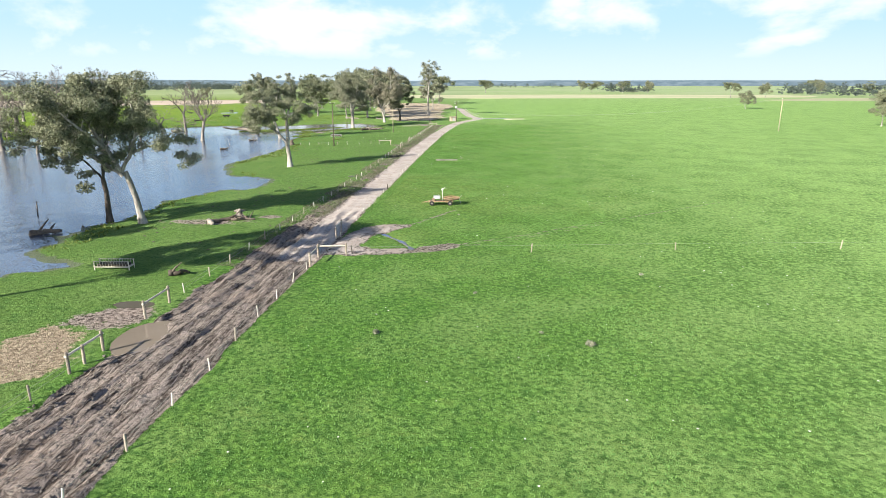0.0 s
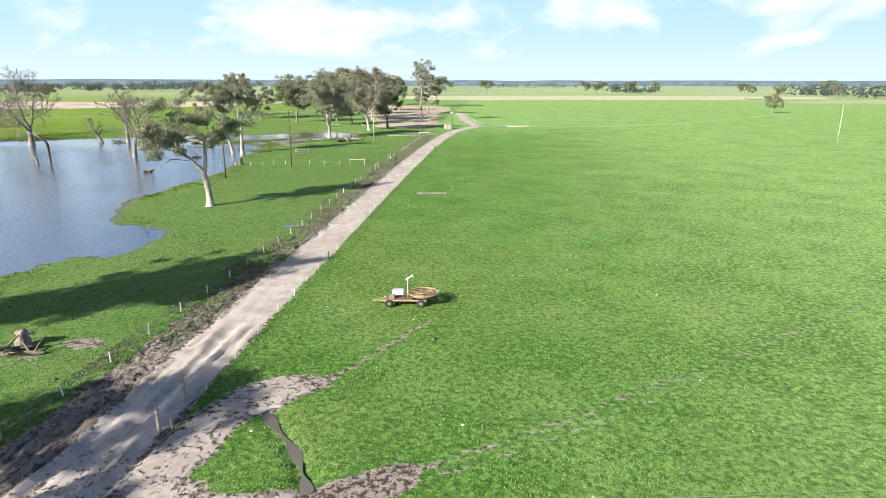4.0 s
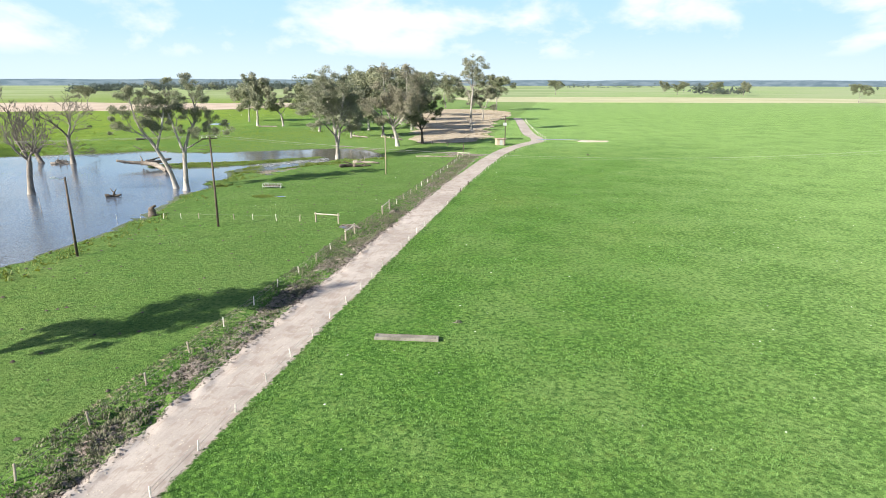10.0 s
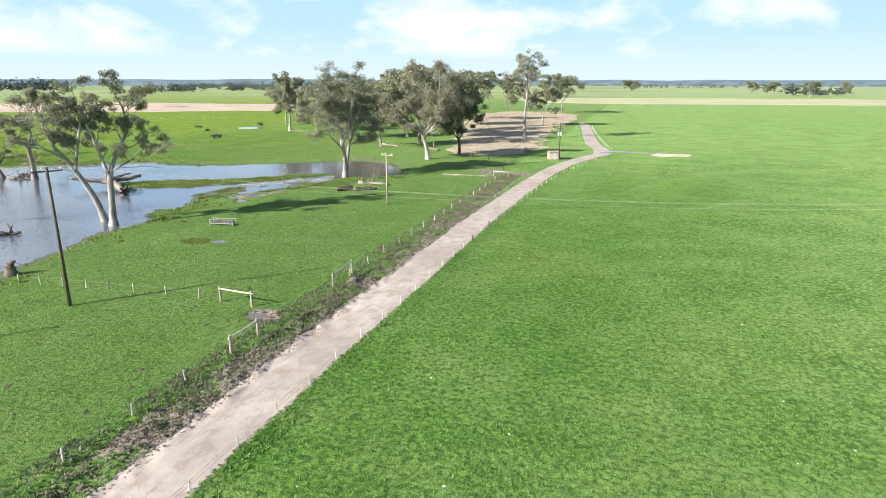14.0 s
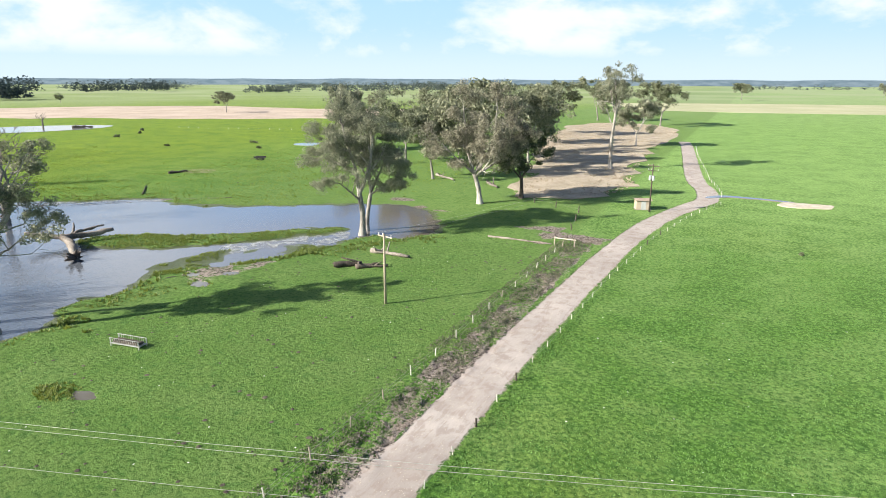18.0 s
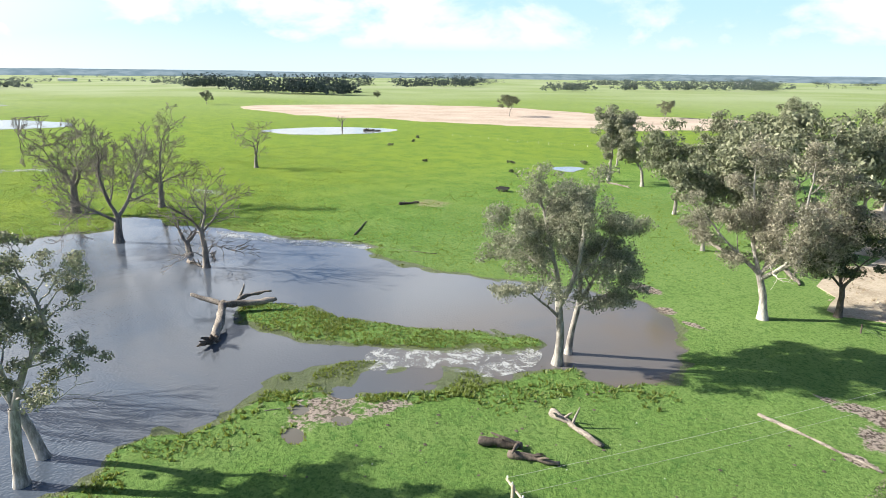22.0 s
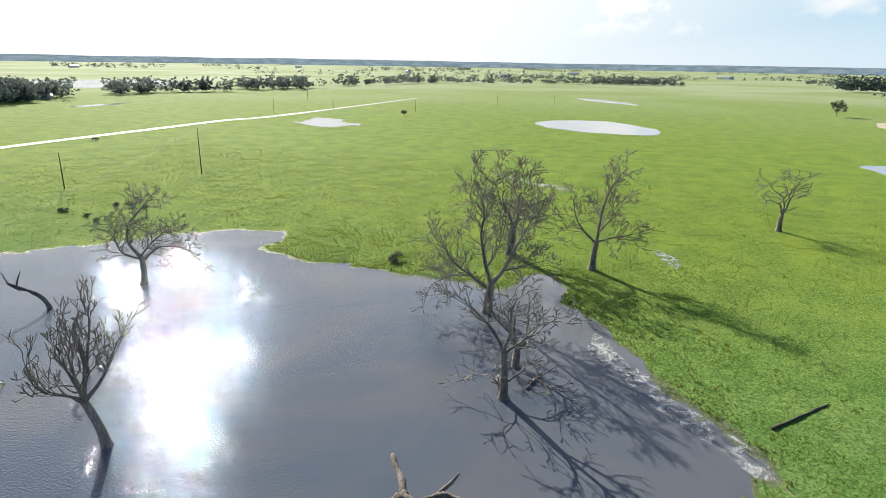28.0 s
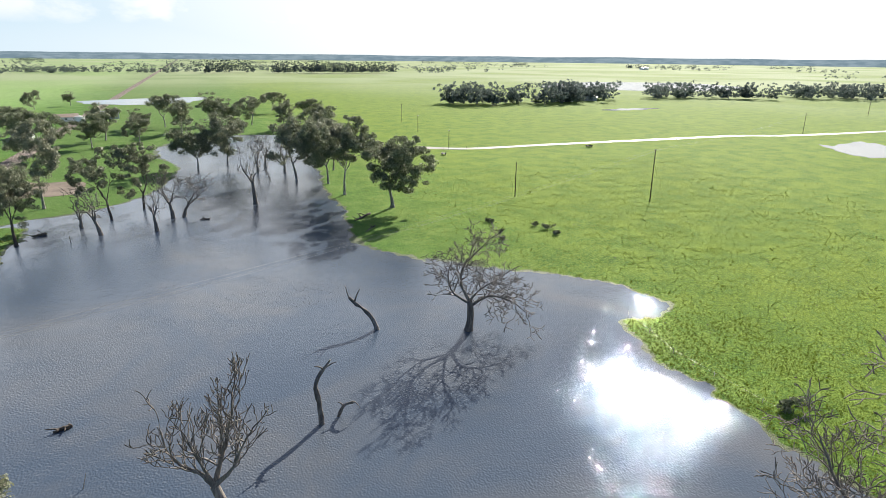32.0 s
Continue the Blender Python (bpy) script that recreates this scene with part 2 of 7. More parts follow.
    stone = n.mix(n.math("MULTIPLY", n.ramp(blade.outputs[0], 0.46, 0.34), 0.35), stone, (0.26, 0.21, 0.175))
    stone = n.mix(n.math("MULTIPLY", n.ramp(n.math("ADD", n.math("MULTIPLY", mid.outputs[0], 0.5), n.math("MULTIPLY", ruts.outputs[0], 0.5)), 0.48, 0.58), 0.62), stone, (0.30, 0.245, 0.21))
    edge = n.math("MULTIPLY", n.math("SUBTRACT", n.math("ADD", n.math("MULTIPLY", tuft.outputs[0], 0.6), n.math("MULTIPLY", mid.outputs[0], 0.4)), 0.5), 1.5)

    def part_of(mask, low=0.40, high=0.60):
        return n.ramp(n.math("ADD", mask, edge), low, high)

    color = n.mix(part_of(dry), grass, straw)
    color = n.mix(part_of(mud), color, soil)
    color = n.mix(part_of(gravel), color, stone)
    color = n.mix(n.math("MULTIPLY", part_of(wet), 0.65), color, (0.115, 0.105, 0.080))
    relief = n.math("ADD", n.math("MULTIPLY", tuft.outputs[0], 0.8), n.math("ADD", n.math("MULTIPLY", blade.outputs[0], 0.35), n.math("ADD", n.math("MULTIPLY", mid.outputs[0], 0.5), n.math("MULTIPLY", n.math("MULTIPLY", n.math("MULTIPLY", ruts.outputs[0], mud), lane), 1.8))))
    relief = n.math("MULTIPLY", relief, n.math("SUBTRACT", 1.0, n.math("MULTIPLY", part_of(gravel), 0.93)))
    rough = n.math("SUBTRACT", 0.92, n.math("MULTIPLY", part_of(wet), 0.55))
    surface(n, color, rough, relief, 1.0, 0.26, spec=0.08)
    return m


def water_material(name, color, deep, ripple=0.02):
    m, n = material(name)
    p = place(n)
    silt = n.noise(p, 0.03, 4.0, 0.6, 0.6)
    wave, fine = n.noise(n.scaled(p, 1.0, 0.75, 1.0), 4.2, 0.0, 0.5), n.noise(p, 0.16, 3.0)
    at_y = n.add("ShaderNodeSeparateXYZ", ("Vector", p)).outputs[1]
    # wind reaches the open southern water, the northern arm lies still
    calm = n.math("MULTIPLY", n.ramp(n.noise(p, 0.055, 3.0).outputs[0], 0.38, 0.62, 0.80, 1.20), n.ramp(at_y, 112, 72, 0.22, 1.0))
    height = n.math("ADD", n.math("MULTIPLY", n.math("MULTIPLY", wave.outputs[0], calm), 0.75), n.math("MULTIPLY", fine.outputs[0], 0.08))
    north = n.ramp(at_y, 50, 135, 0.0, 0.22)
    at_x = n.add("ShaderNodeSeparateXYZ", ("Vector", p)).outputs[0]
    # brown silt stirred up in the shallow north-eastern arm
    stirred = n.math("MULTIPLY", n.math("MULTIPLY", n.ramp(at_x, -72, -44), n.ramp(at_y, 108, 130)), n.ramp(silt.outputs[0], 0.35, 0.6, 0.35, 0.8))
    body = n.mix(stirred, n.mix(n.ramp(n.math("ADD", silt.outputs[0], north), 0.42, 0.72), deep, color), (0.165, 0.130, 0.092))
    surface(n, body, 0.004, height, 0.6, ripple, spec=1.0)
    m.node_tree.nodes["Principled BSDF"].inputs["IOR"].default_value = 1.333
    return m


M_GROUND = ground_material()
M_WATER = water_material("lagoon_water", (0.118, 0.129, 0.146), (0.072, 0.098, 0.138), 0.108)
# pale base colour carries part of the bright sky's reflection on dams and pools
M_DAM = water_material("dam_water", (0.30, 0.31, 0.31), (0.22, 0.24, 0.25), 0.03)
M_PUDDLE = water_material("puddle_water", (0.30, 0.25, 0.205), (0.22, 0.185, 0.15), 0.01)
M_STRAW = simple("dry_straw", (0.36, 0.30, 0.215), (0.58, 0.50, 0.385), 0.6, 0.95, 0.4, 0.12)
M_FALLOW = simple("fallow_soil", (0.34, 0.265, 0.205), (0.49, 0.405, 0.325), 0.12, 0.95, 0.5, 0.3)
M_BARK = simple("pale_gum_bark", (0.115, 0.100, 0.086), (0.53, 0.50, 0.455), 0.8, 0.85, 0.5, 0.06, stretch=(1, 1, 0.25))
M_BARK_DARK = simple("dark_bark", (0.05, 0.040, 0.032), (0.16, 0.13, 0.105), 1.2, 0.9, 0.6, 0.08, stretch=(1, 1, 0.3))
M_DEADWOOD = simple("grey_dead_wood", (0.095, 0.082, 0.070), (0.31, 0.275, 0.24), 1.0, 0.9, 0.6, 0.06, stretch=(1, 1, 0.25))
M_SILVER = simple("silvered_log", (0.070, 0.057, 0.047), (0.32, 0.285, 0.245), 1.6, 0.9, 0.7, 0.05, stretch=(0.4, 1, 1))
M_POST = simple("weathered_post_wood", (0.24, 0.20, 0.16), (0.46, 0.41, 0.34), 4.0, 0.9, 0.5, 0.01)
M_WHITE_POST = simple("pale_post", (0.55, 0.52, 0.46), (0.78, 0.76, 0.70), 4.0, 0.7, 0.3, 0.01)
M_POLE = simple("creosoted_pole_wood", (0.050, 0.038, 0.030), (0.14, 0.11, 0.085), 2.0, 0.9, 0.5, 0.01, stretch=(1, 1, 0.2))
M_PALE_POLE = simple("sun_bleached_pole_wood", (0.30, 0.26, 0.18), (0.48, 0.42, 0.31), 2.0, 0.85, 0.4, 0.01, stretch=(1, 1, 0.2))
M_WIRE = simple("galvanised_wire", (0.26, 0.27, 0.24), (0.38, 0.38, 0.34), 8.0, 0.4, 0.1, 0.001, 0.7)
M_LINE = simple("power_line", (0.30, 0.31, 0.28), (0.45, 0.45, 0.40), 8.0, 0.75, 0.1, 0.001, 0.0)
M_STEEL = simple("galvanised_steel", (0.42, 0.43, 0.43), (0.62, 0.62, 0.61), 5.0, 0.45, 0.1, 0.003, 0.6)
M_TIMBER_PALE = simple("pale_rail_timber", (0.42, 0.38, 0.31), (0.66, 0.62, 0.54), 3.0, 0.85, 0.4, 0.01)
M_CONCRETE = simple("old_concrete", (0.13, 0.122, 0.102), (0.26, 0.245, 0.215), 4.0, 0.9, 0.4, 0.01)
M_ORANGE = simple("rusty_tan_paint", (0.26, 0.16, 0.085), (0.48, 0.35, 0.19), 4.0, 0.6, 0.3, 0.004)
M_RUST = simple("rusty_steel", (0.12, 0.078, 0.052), (0.29, 0.205, 0.14), 5.0, 0.8, 0.4, 0.004)
M_TYRE = simple("black_rubber", (0.018, 0.018, 0.018), (0.040, 0.038, 0.036), 6.0, 0.8, 0.3, 0.004)
M_GREY_PAINT = simple("pale_grey_paint", (0.42, 0.45, 0.47), (0.60, 0.62, 0.63), 4.0, 0.45, 0.1, 0.003)
M_BEIGE = simple("beige_sheet_steel", (0.47, 0.38, 0.29), (0.60, 0.50, 0.39), 2.0, 0.6, 0.2, 0.004)
M_ROOF = simple("rusted_roof_sheet", (0.30, 0.22, 0.17), (0.46, 0.37, 0.30), 2.0, 0.6, 0.3, 0.006)
M_WHITEWALL = simple("white_painted_wall", (0.66, 0.66, 0.63), (0.80, 0.80, 0.78), 1.0, 0.7, 0.1, 0.005)
M_GLASS_DARK = simple("dark_window", (0.03, 0.035, 0.04), (0.05, 0.055, 0.06), 1.0, 0.15, 0.0, 0.001)
M_TRACK = simple("pale_wet_track", (0.36, 0.33, 0.29), (0.56, 0.53, 0.48), 0.2, 0.6, 0.3, 0.05)
M_STONE = simple("field_stone", (0.36, 0.31, 0.24), (0.60, 0.54, 0.44), 2.0, 0.9, 0.5, 0.04)
M_BLACK = simple("black_plastic", (0.014, 0.014, 0.016), (0.03, 0.03, 0.033), 3.0, 0.5, 0.1, 0.004)
M_LEAF = leaf("gum_leaves", (0.155, 0.170, 0.110), (0.385, 0.395, 0.285), 0.30, None, 0.5, 0.3)
M_LEAF_RUSSET = leaf("russet_gum_leaves", (0.165, 0.160, 0.116), (0.385, 0.365, 0.275), 0.30, None, 0.5, 0.3)
M_LEAF_OLIVE = leaf("olive_gum_leaves", (0.125, 0.143, 0.086), (0.345, 0.360, 0.240), 0.28, None, 0.5, 0.3)
M_LEAF_DARK = leaf("dark_leaves", (0.050, 0.066, 0.034), (0.160, 0.182, 0.095), 0.2)
M_LEAF_GREEN = leaf("green_leaves", (0.100, 0.120, 0.070), (0.275, 0.298, 0.182))
# distant haze is put into these two bluish leaf colours
M_HAZY_LEAF = leaf("hazy_far_leaves", (0.080, 0.108, 0.104), (0.185, 0.220, 0.200), 0.45, None, 0.8, 0.05)
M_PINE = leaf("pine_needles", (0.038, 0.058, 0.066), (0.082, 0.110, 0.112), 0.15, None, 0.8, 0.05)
M_BLADE = leaf("grass_blades", (0.070, 0.175, 0.036), (0.200, 0.370, 0.088), 0.22)
# west blades: yellower tint of their own, backlight added to the colour
M_BLADE_WEST = leaf("sunlit_grass_blades", (0.095, 0.180, 0.028), (0.225, 0.325, 0.050), 0.30, (0.48, 0.50, 0.06))
M_PALE_FIELD = simple("pale_grass_field", (0.33, 0.34, 0.19), (0.46, 0.44, 0.28), 0.05, 0.95, 0.4, 0.3)
M_RUSH = leaf("marsh_rushes", (0.078, 0.130, 0.025), (0.205, 0.265, 0.075), 0.35, (0.40, 0.45, 0.05))
M_VERGE = leaf("ragged_verge_grass", (0.085, 0.098, 0.056), (0.225, 0.235, 0.142), 0.2)
M_STRAW_BLADE = leaf("bleached_straw_blades", (0.36, 0.30, 0.21), (0.58, 0.50, 0.38), 0.3)
M_FLECK = simple("pale_seed_heads", (0.62, 0.62, 0.58), (0.8, 0.8, 0.77), 4.0, 0.9, 0.1, 0.01)


def froth_material():
    """Scum with holes, lying on shallow water; sky glare is put into its pale colour."""
    m, n = material("scum_with_painted_glare")
    p = place(n)
    a, b = n.noise(p, 0.55, 6.0, 0.68, 0.8), n.noise(p, 4.5, 5.0, 0.75, 0.3)
    hole = n.ramp(n.math("ADD", n.math("MULTIPLY", a.outputs[0], 0.65), n.math("MULTIPLY", b.outputs[0], 0.35)), 0.44, 0.62)
    body = n.add("ShaderNodeBsdfPrincipled", ("Base Color", (0.46, 0.48, 0.48, 1)), ("Roughness", 0.5))
    clear = n.add("ShaderNodeBsdfTransparent")
    n.add("ShaderNodeOutputMaterial", ("Surface", n.add("ShaderNodeMixShader", ("Fac", hole), (1, clear.outputs[0]), (2, body.outputs[0])).outputs[0]))
    return m


M_FROTH = froth_material()
M_POOL = water_material("pasture_pool", (0.17, 0.16, 0.135), (0.12, 0.11, 0.09), 0.01)
M_YARD = simple("yard_soil", (0.15, 0.115, 0.09), (0.29, 0.23, 0.18), 0.4, 0.95, 0.5, 0.1)


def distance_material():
    """Far hills, with the haze of miles of air painted in as a glow."""
    m, n = material("far_hills_painted_haze")
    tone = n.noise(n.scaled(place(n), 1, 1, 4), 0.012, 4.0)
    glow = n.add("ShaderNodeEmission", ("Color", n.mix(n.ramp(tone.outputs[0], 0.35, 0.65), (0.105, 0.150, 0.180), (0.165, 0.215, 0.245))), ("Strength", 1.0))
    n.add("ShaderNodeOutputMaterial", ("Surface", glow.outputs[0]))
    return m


M_HAZY_RIM = distance_material()


# ---- building helpers ----
def mesh_object(name, verts, faces, mat, parent=None, label="", smooth=False):
    me = bpy.data.meshes.new(name)
    me.from_pydata(verts, [], faces)
    me.materials.append(mat)
    if smooth:
        me.polygons.foreach_set("use_smooth", [True] * len(me.polygons))
    ob = new(name, me)
    if parent is not None:
        ob.parent = parent
    if label:
        ob["label"] = label
    return ob


def part(name, bm, mat, parent=None, label="", smooth=False):
    """Links a bmesh as one mesh object under a thing or a part."""
    me = bpy.data.meshes.new(name)
    bm.to_mesh(me)
    bm.free()
    me.materials.append(mat)
    if smooth:
        me.polygons.foreach_set("use_smooth", [True] * len(me.polygons))
    ob = new(name, me)
    if parent is not None:
        ob.parent = parent
    if label:
        ob["label"] = label
    return ob


def shared(name, me, parent, at=(0, 0, 0), rot=(0, 0, 0), scale=(1, 1, 1)):
    """One more object on a mesh that is already there."""
    ob = new(name, me)
    ob.parent = parent
    ob.location, ob.rotation_euler, ob.scale = at, rot, scale
    return ob


def thing(name, label, category, at=(0, 0, 0), turn=0.0, group="", kind=""):
    ob = new(name)
    ob.empty_display_size = 0.2
    ob.location, ob.rotation_euler = at, (0, 0, radians(turn))
    return tagged(ob, label, category, group, kind)


def box(bm, cx, cy, cz, sx, sy, sz, bevel=0.0, m=None):
    made = bmesh.ops.create_cube(bm, size=1.0, matrix=Matrix.Translation((cx, cy, cz)) @ Matrix.Diagonal((sx, sy, sz, 1)))
    vs = made["verts"]
    if bevel:
        es = list({e for v in vs for e in v.link_edges})
        out = bmesh.ops.bevel(bm, geom=es, offset=bevel, segments=1, affect="EDGES")
        vs = list({v for f in out["faces"] for v in f.verts} | {v for v in vs if v.is_valid})
    if m is not None:
        bmesh.ops.transform(bm, matrix=m, verts=vs)
    return bm


def rod(bm, a, b, ra, rb=None, sides=8):
    a, b = Vector(a), Vector(b)
    q = (b - a).to_track_quat("Z", "Y").to_matrix().to_4x4()
    bmesh.ops.create_cone(bm, cap_ends=True, segments=sides, radius1=ra, radius2=ra if rb is None else rb, depth=(b - a).length, matrix=Matrix.Translation((a + b) / 2) @ q)
    return bm


def ring(bm, r, tube, center, axis_turn=None, major=28, minor=8):
    vs = []
    for i in range(major):
        a = math.tau * i / major
        for j in range(minor):
            b = math.tau * j / minor
            v = Vector(((r + tube * math.cos(b)) * math.cos(a), (r + tube * math.cos(b)) * math.sin(a), tube * math.sin(b)))
            if axis_turn is not None:
                v = axis_turn @ v
            vs.append(bm.verts.new(v + Vector(center)))
    for i in range(major):
        for j in range(minor):
            k, l = (i + 1) % major, (j + 1) % minor
            bm.faces.new((vs[i * minor + j], vs[k * minor + j], vs[k * minor + l], vs[i * minor + l]))
    return bm


# ---- the lie of the land ----
WATER_Z = -0.5
SHORE_EAST = [(-26, -66), (-33, -62), (-35, -52), (-33, -44), (-34, -34), (-33, -27), (-30, -22), (-26, -18.5), (-24.6, -14), (-26, -9), (-31, -6), (-36, -4), (-40, 4), (-43, 14), (-43.5, 28), (-43, 40), (-43.5, 50), (-45, 59), (-47, 68), (-51, 78), (-50, 84), (-54, 88), (-52.5, 93), (-54, 99), (-57, 106), (-54, 112), (-47, 118), (-42.5, 126), (-40, 132.5), (-35, 134.5), (-31.5, 140), (-35, 147.5), (-43, 156)]
SHORE_NORTH = [(-52, 157), (-62, 152), (-70, 146.5), (-78, 141.5), (-88, 138), (-97, 137), (-98, 140), (-106, 136), (-114, 129), (-122, 124), (-131, 118), (-139, 111), (-148, 110), (-151, 104), (-141, 101), (-142, 92), (-141, 80), (-142, 66), (-141, 56), (-145, 43), (-153, 43), (-159, 38), (-155, 27), (-146, 17), (-135, 9), (-127, 1), (-119, -8), (-114, -18)]
SHORE_SOUTH = [(-113, -30), (-117, -52), (-117, -80), (-121, -112), (-126, -150), (-132, -200), (-124, -236), (-100, -248), (-74, -236), (-60, -212), (-60, -180), (-69, -150), (-68, -122), (-61, -96), (-53, -83), (-43, -76), (-33, -71)]
ISLAND = [(-80.5, 108), (-82, 112), (-77, 115), (-70, 118.5), (-62, 123), (-55.5, 130), (-50, 134.2), (-46.5, 136), (-47, 132), (-51, 126.5), (-56, 119.5), (-61, 113.5), (-66, 110.5), (-71.5, 107.8), (-76, 106.6)]
ROAD = [(-3.3, -62), (-3.3, -20), (-3.4, 30), (-3.2, 70), (-2.8, 100), (-1.9, 125), (-0.6, 148), (2.0, 167), (6.0, 182), (8.6, 191), (7.4, 204), (3.6, 222), (-2.0, 272), (-6.0, 308), (-9, 330)]


def rounded(points, closed, steps=4):
    """A Catmull-Rom line through the points."""
    p = np.array(points, float)
    n = len(p)
    out = []
    for i in range(n if closed else n - 1):
        a, b, c, d = (p[(i - 1) % n], p[i], p[(i + 1) % n], p[(i + 2) % n]) if closed else (p[max(i - 1, 0)], p[i], p[i + 1], p[min(i + 2, n - 1)])
        for k in range(steps):
            t = k / steps
            out.append(0.5 * (2 * b + (c - a) * t + (2 * a - 5 * b + 4 * c - d) * t * t + (3 * b - a - 3 * c + d) * t**3))
    if not closed:
        out.append(p[-1])
    return np.array(out)


def line_distance(q, line, closed):
    """Distance from points q to a line."""
    a = line if closed else line[:-1]
    b = np.roll(line, -1, 0) if closed else line[1:]
    best = np.full(len(q), 1e9)
    for s, e in zip(a, b):
        d = e - s
        t = np.clip(((q - s) @ d) / max(d @ d, 1e-9), 0, 1)
        best = np.minimum(best, ((q - s - t[:, None] * d) ** 2).sum(1))
    return np.sqrt(best)


def inside(q, line):
    got = np.zeros(len(q), bool)
    for (x1, y1), (x2, y2) in zip(line, np.roll(line, -1, 0)):
        if y1 != y2:
            got ^= ((y1 > q[:, 1]) != (y2 > q[:, 1])) & (q[:, 0] < (x2 - x1) * (q[:, 1] - y1) / (y2 - y1) + x1)
    return got


def lattice(q, seed, scale):
    """Smooth value noise from -1 to 1 on points q."""
    g = np.random.RandomState(seed).rand(256, 256) * 2 - 1
    p = q * scale + seed * 3.7
    i = np.floor(p).astype(int)
    f = p - i
    f = f * f * (3 - 2 * f)
    i &= 255
    j = (i + 1) & 255
    return (g[i[:, 0], i[:, 1]] * (1 - f[:, 0]) + g[j[:, 0], i[:, 1]] * f[:, 0]) * (1 - f[:, 1]) + (g[i[:, 0], j[:, 1]] * (1 - f[:, 0]) + g[j[:, 0], j[:, 1]] * f[:, 0]) * f[:, 1]


LAGOON = rounded(SHORE_EAST + SHORE_NORTH + SHORE_SOUTH, True, 3)
ISLE = rounded(ISLAND, True, 3)
ROADLINE = rounded(ROAD, False, 5)


def smooth(x, lo, hi):
    t = np.clip((x - lo) / (hi - lo), 0, 1)
    return t * t * (3 - 2 * t)


def land_isle(q):
    got = np.full(len(q), -60.0)
    near = (np.abs(q[:, 0] + 62) < 45) & (np.abs(q[:, 1] - 118) < 45)
    if near.any():
        k = q[near]
        got[near] = np.where(inside(k, ISLE), 1, -1) * line_distance(k, ISLE, True)
    return got


def land(q):
    """Height of the ground, and its cover (gravel, mud, straw, wet), at points q."""
    q = np.atleast_2d(np.asarray(q, float))
    x, y = q[:, 0], q[:, 1]
    z = np.zeros(len(q))
    near = (x > -230) & (x < 45) & (y > -300) & (y < 220)
    d = np.full(len(q), 60.0)
    k = q[near]
    if len(k):
        dl = np.where(inside(k, LAGOON), -1, 1) * line_distance(k, LAGOON, True)
        di = np.where(inside(k, ISLE), 1, -1) * line_distance(k, ISLE, True)
        d[near] = np.maximum(dl, di) + 1.1 * lattice(k, 3, 0.35) + 0.5 * lattice(k, 4, 1.1)
    bank = np.where(d > 0, -0.5 + 0.14 * smooth(d, 0, 1.2) + 0.36 * smooth(d, 0.5, 24), -0.5 - 0.9 * smooth(-d, 0, 9))
    z += np.where(d < 55, bank, 0)
    z += (0.05 * lattice(q, 5, 0.12) + 0.035 * lattice(q, 6, 0.6)) * (np.abs(x) < 400)
    # soft flooded ground between the island and the shore
    along, across = (x + 51.5) * 0.53 + (y - 113.5) * 0.85, (x + 51.5) * 0.85 - (y - 113.5) * 0.53
    marsh = smooth(1.0 - np.hypot(along / 19, across / 6.5), 0, 0.5) * (land_isle(q) < -1.5)
    z = z * (1 - marsh) + marsh * (-0.495 + 0.085 * lattice(q, 7, 0.16) + 0.055 * lattice(q, 8, 0.5) + 0.03 * smooth(d, 0, 10))
    # the road, its rutted verge and the churned lane before the gate
    road = line_distance(q, ROADLINE, False) if len(q) < 4000 else np.where((x > -60) & (x < 60) & (y > -80) & (y < 345), 0, 99.0)
    if len(q) >= 4000:
        r = road < 50
        road[r] = line_distance(q[r], ROADLINE, False)
    wob = 0.35 * lattice(q, 9, 0.25) + 0.25 * lattice(q, 10, 0.9)
    half = 2.0 + 0.25 * smooth(y, 170, 190) - 0.2 * smooth(y, 60, 120)
    gravel = smooth(half + 0.25 * wob + 0.25 - road, -0.9, 0.9) * smooth(y, -108, -44)
    lane = smooth(-0.75 + 0.5 * wob - x, -0.3, 0.3) * smooth(x + 8.6 + wob, -0.3, 0.4) * smooth(-40 - y + 10 * wob, -10, 8)
    churn = smooth(-4.7 + wob - x, -0.3, 0.4) * smooth(x + 8.5 + 0.6 * wob, -0.4, 0.5) * smooth(y, -66, -50) * smooth(146 - y, 0, 8)
    mud = np.maximum(lane, churn * (0.46 + 0.30 * lattice(q, 11, 0.35) + 0.16 * smooth(x, -6.6, -4.6)))
    for px, py, ra, rb in ((-12.0, -79.5, 3.6, 3.4), (-11.2, 55.6, 2.4, 2.2), (-10.4, -4.6, 1.3, 1.0), (-8.0, 145, 7.0, 3.0), (-31.3, 76, 1.6, 1.0), (-12.8, -43.2, 2.6, 1.2), (-51.7, 162.9, 3.5, 2.0), (-43.7, 157.7, 2.2, 1.4), (-38.6, 156.0, 3.0, 1.2), (-16.0, 149.5, 5.0, 2.2), (-12.8, 139.8, 1.6, 1.0), (9.3, 24.5, 0.5, 0.35)):
        mud = np.maximum(mud, 0.9 * smooth(1.0 + 1.1 * wob - np.hypot((x - px) / ra, (y - py) / rb), -0.3, 0.7))
    wear = smooth(1.0 + 0.9 * wob - np.hypot((x + 20) / 9, (y + 46.5) / 2.4), 0, 0.6) * 0.62
    mud = np.maximum(mud, wear)
    # bare path through the gateway, a wet gully and faint wheel tracks over the paddock
    bare, gully = np.zeros(len(q)), np.zeros(len(q))
    for w, amount, pts in PATHS:
        near = (np.abs(x - 22) < 50) & (np.abs(y + 45) < 40)
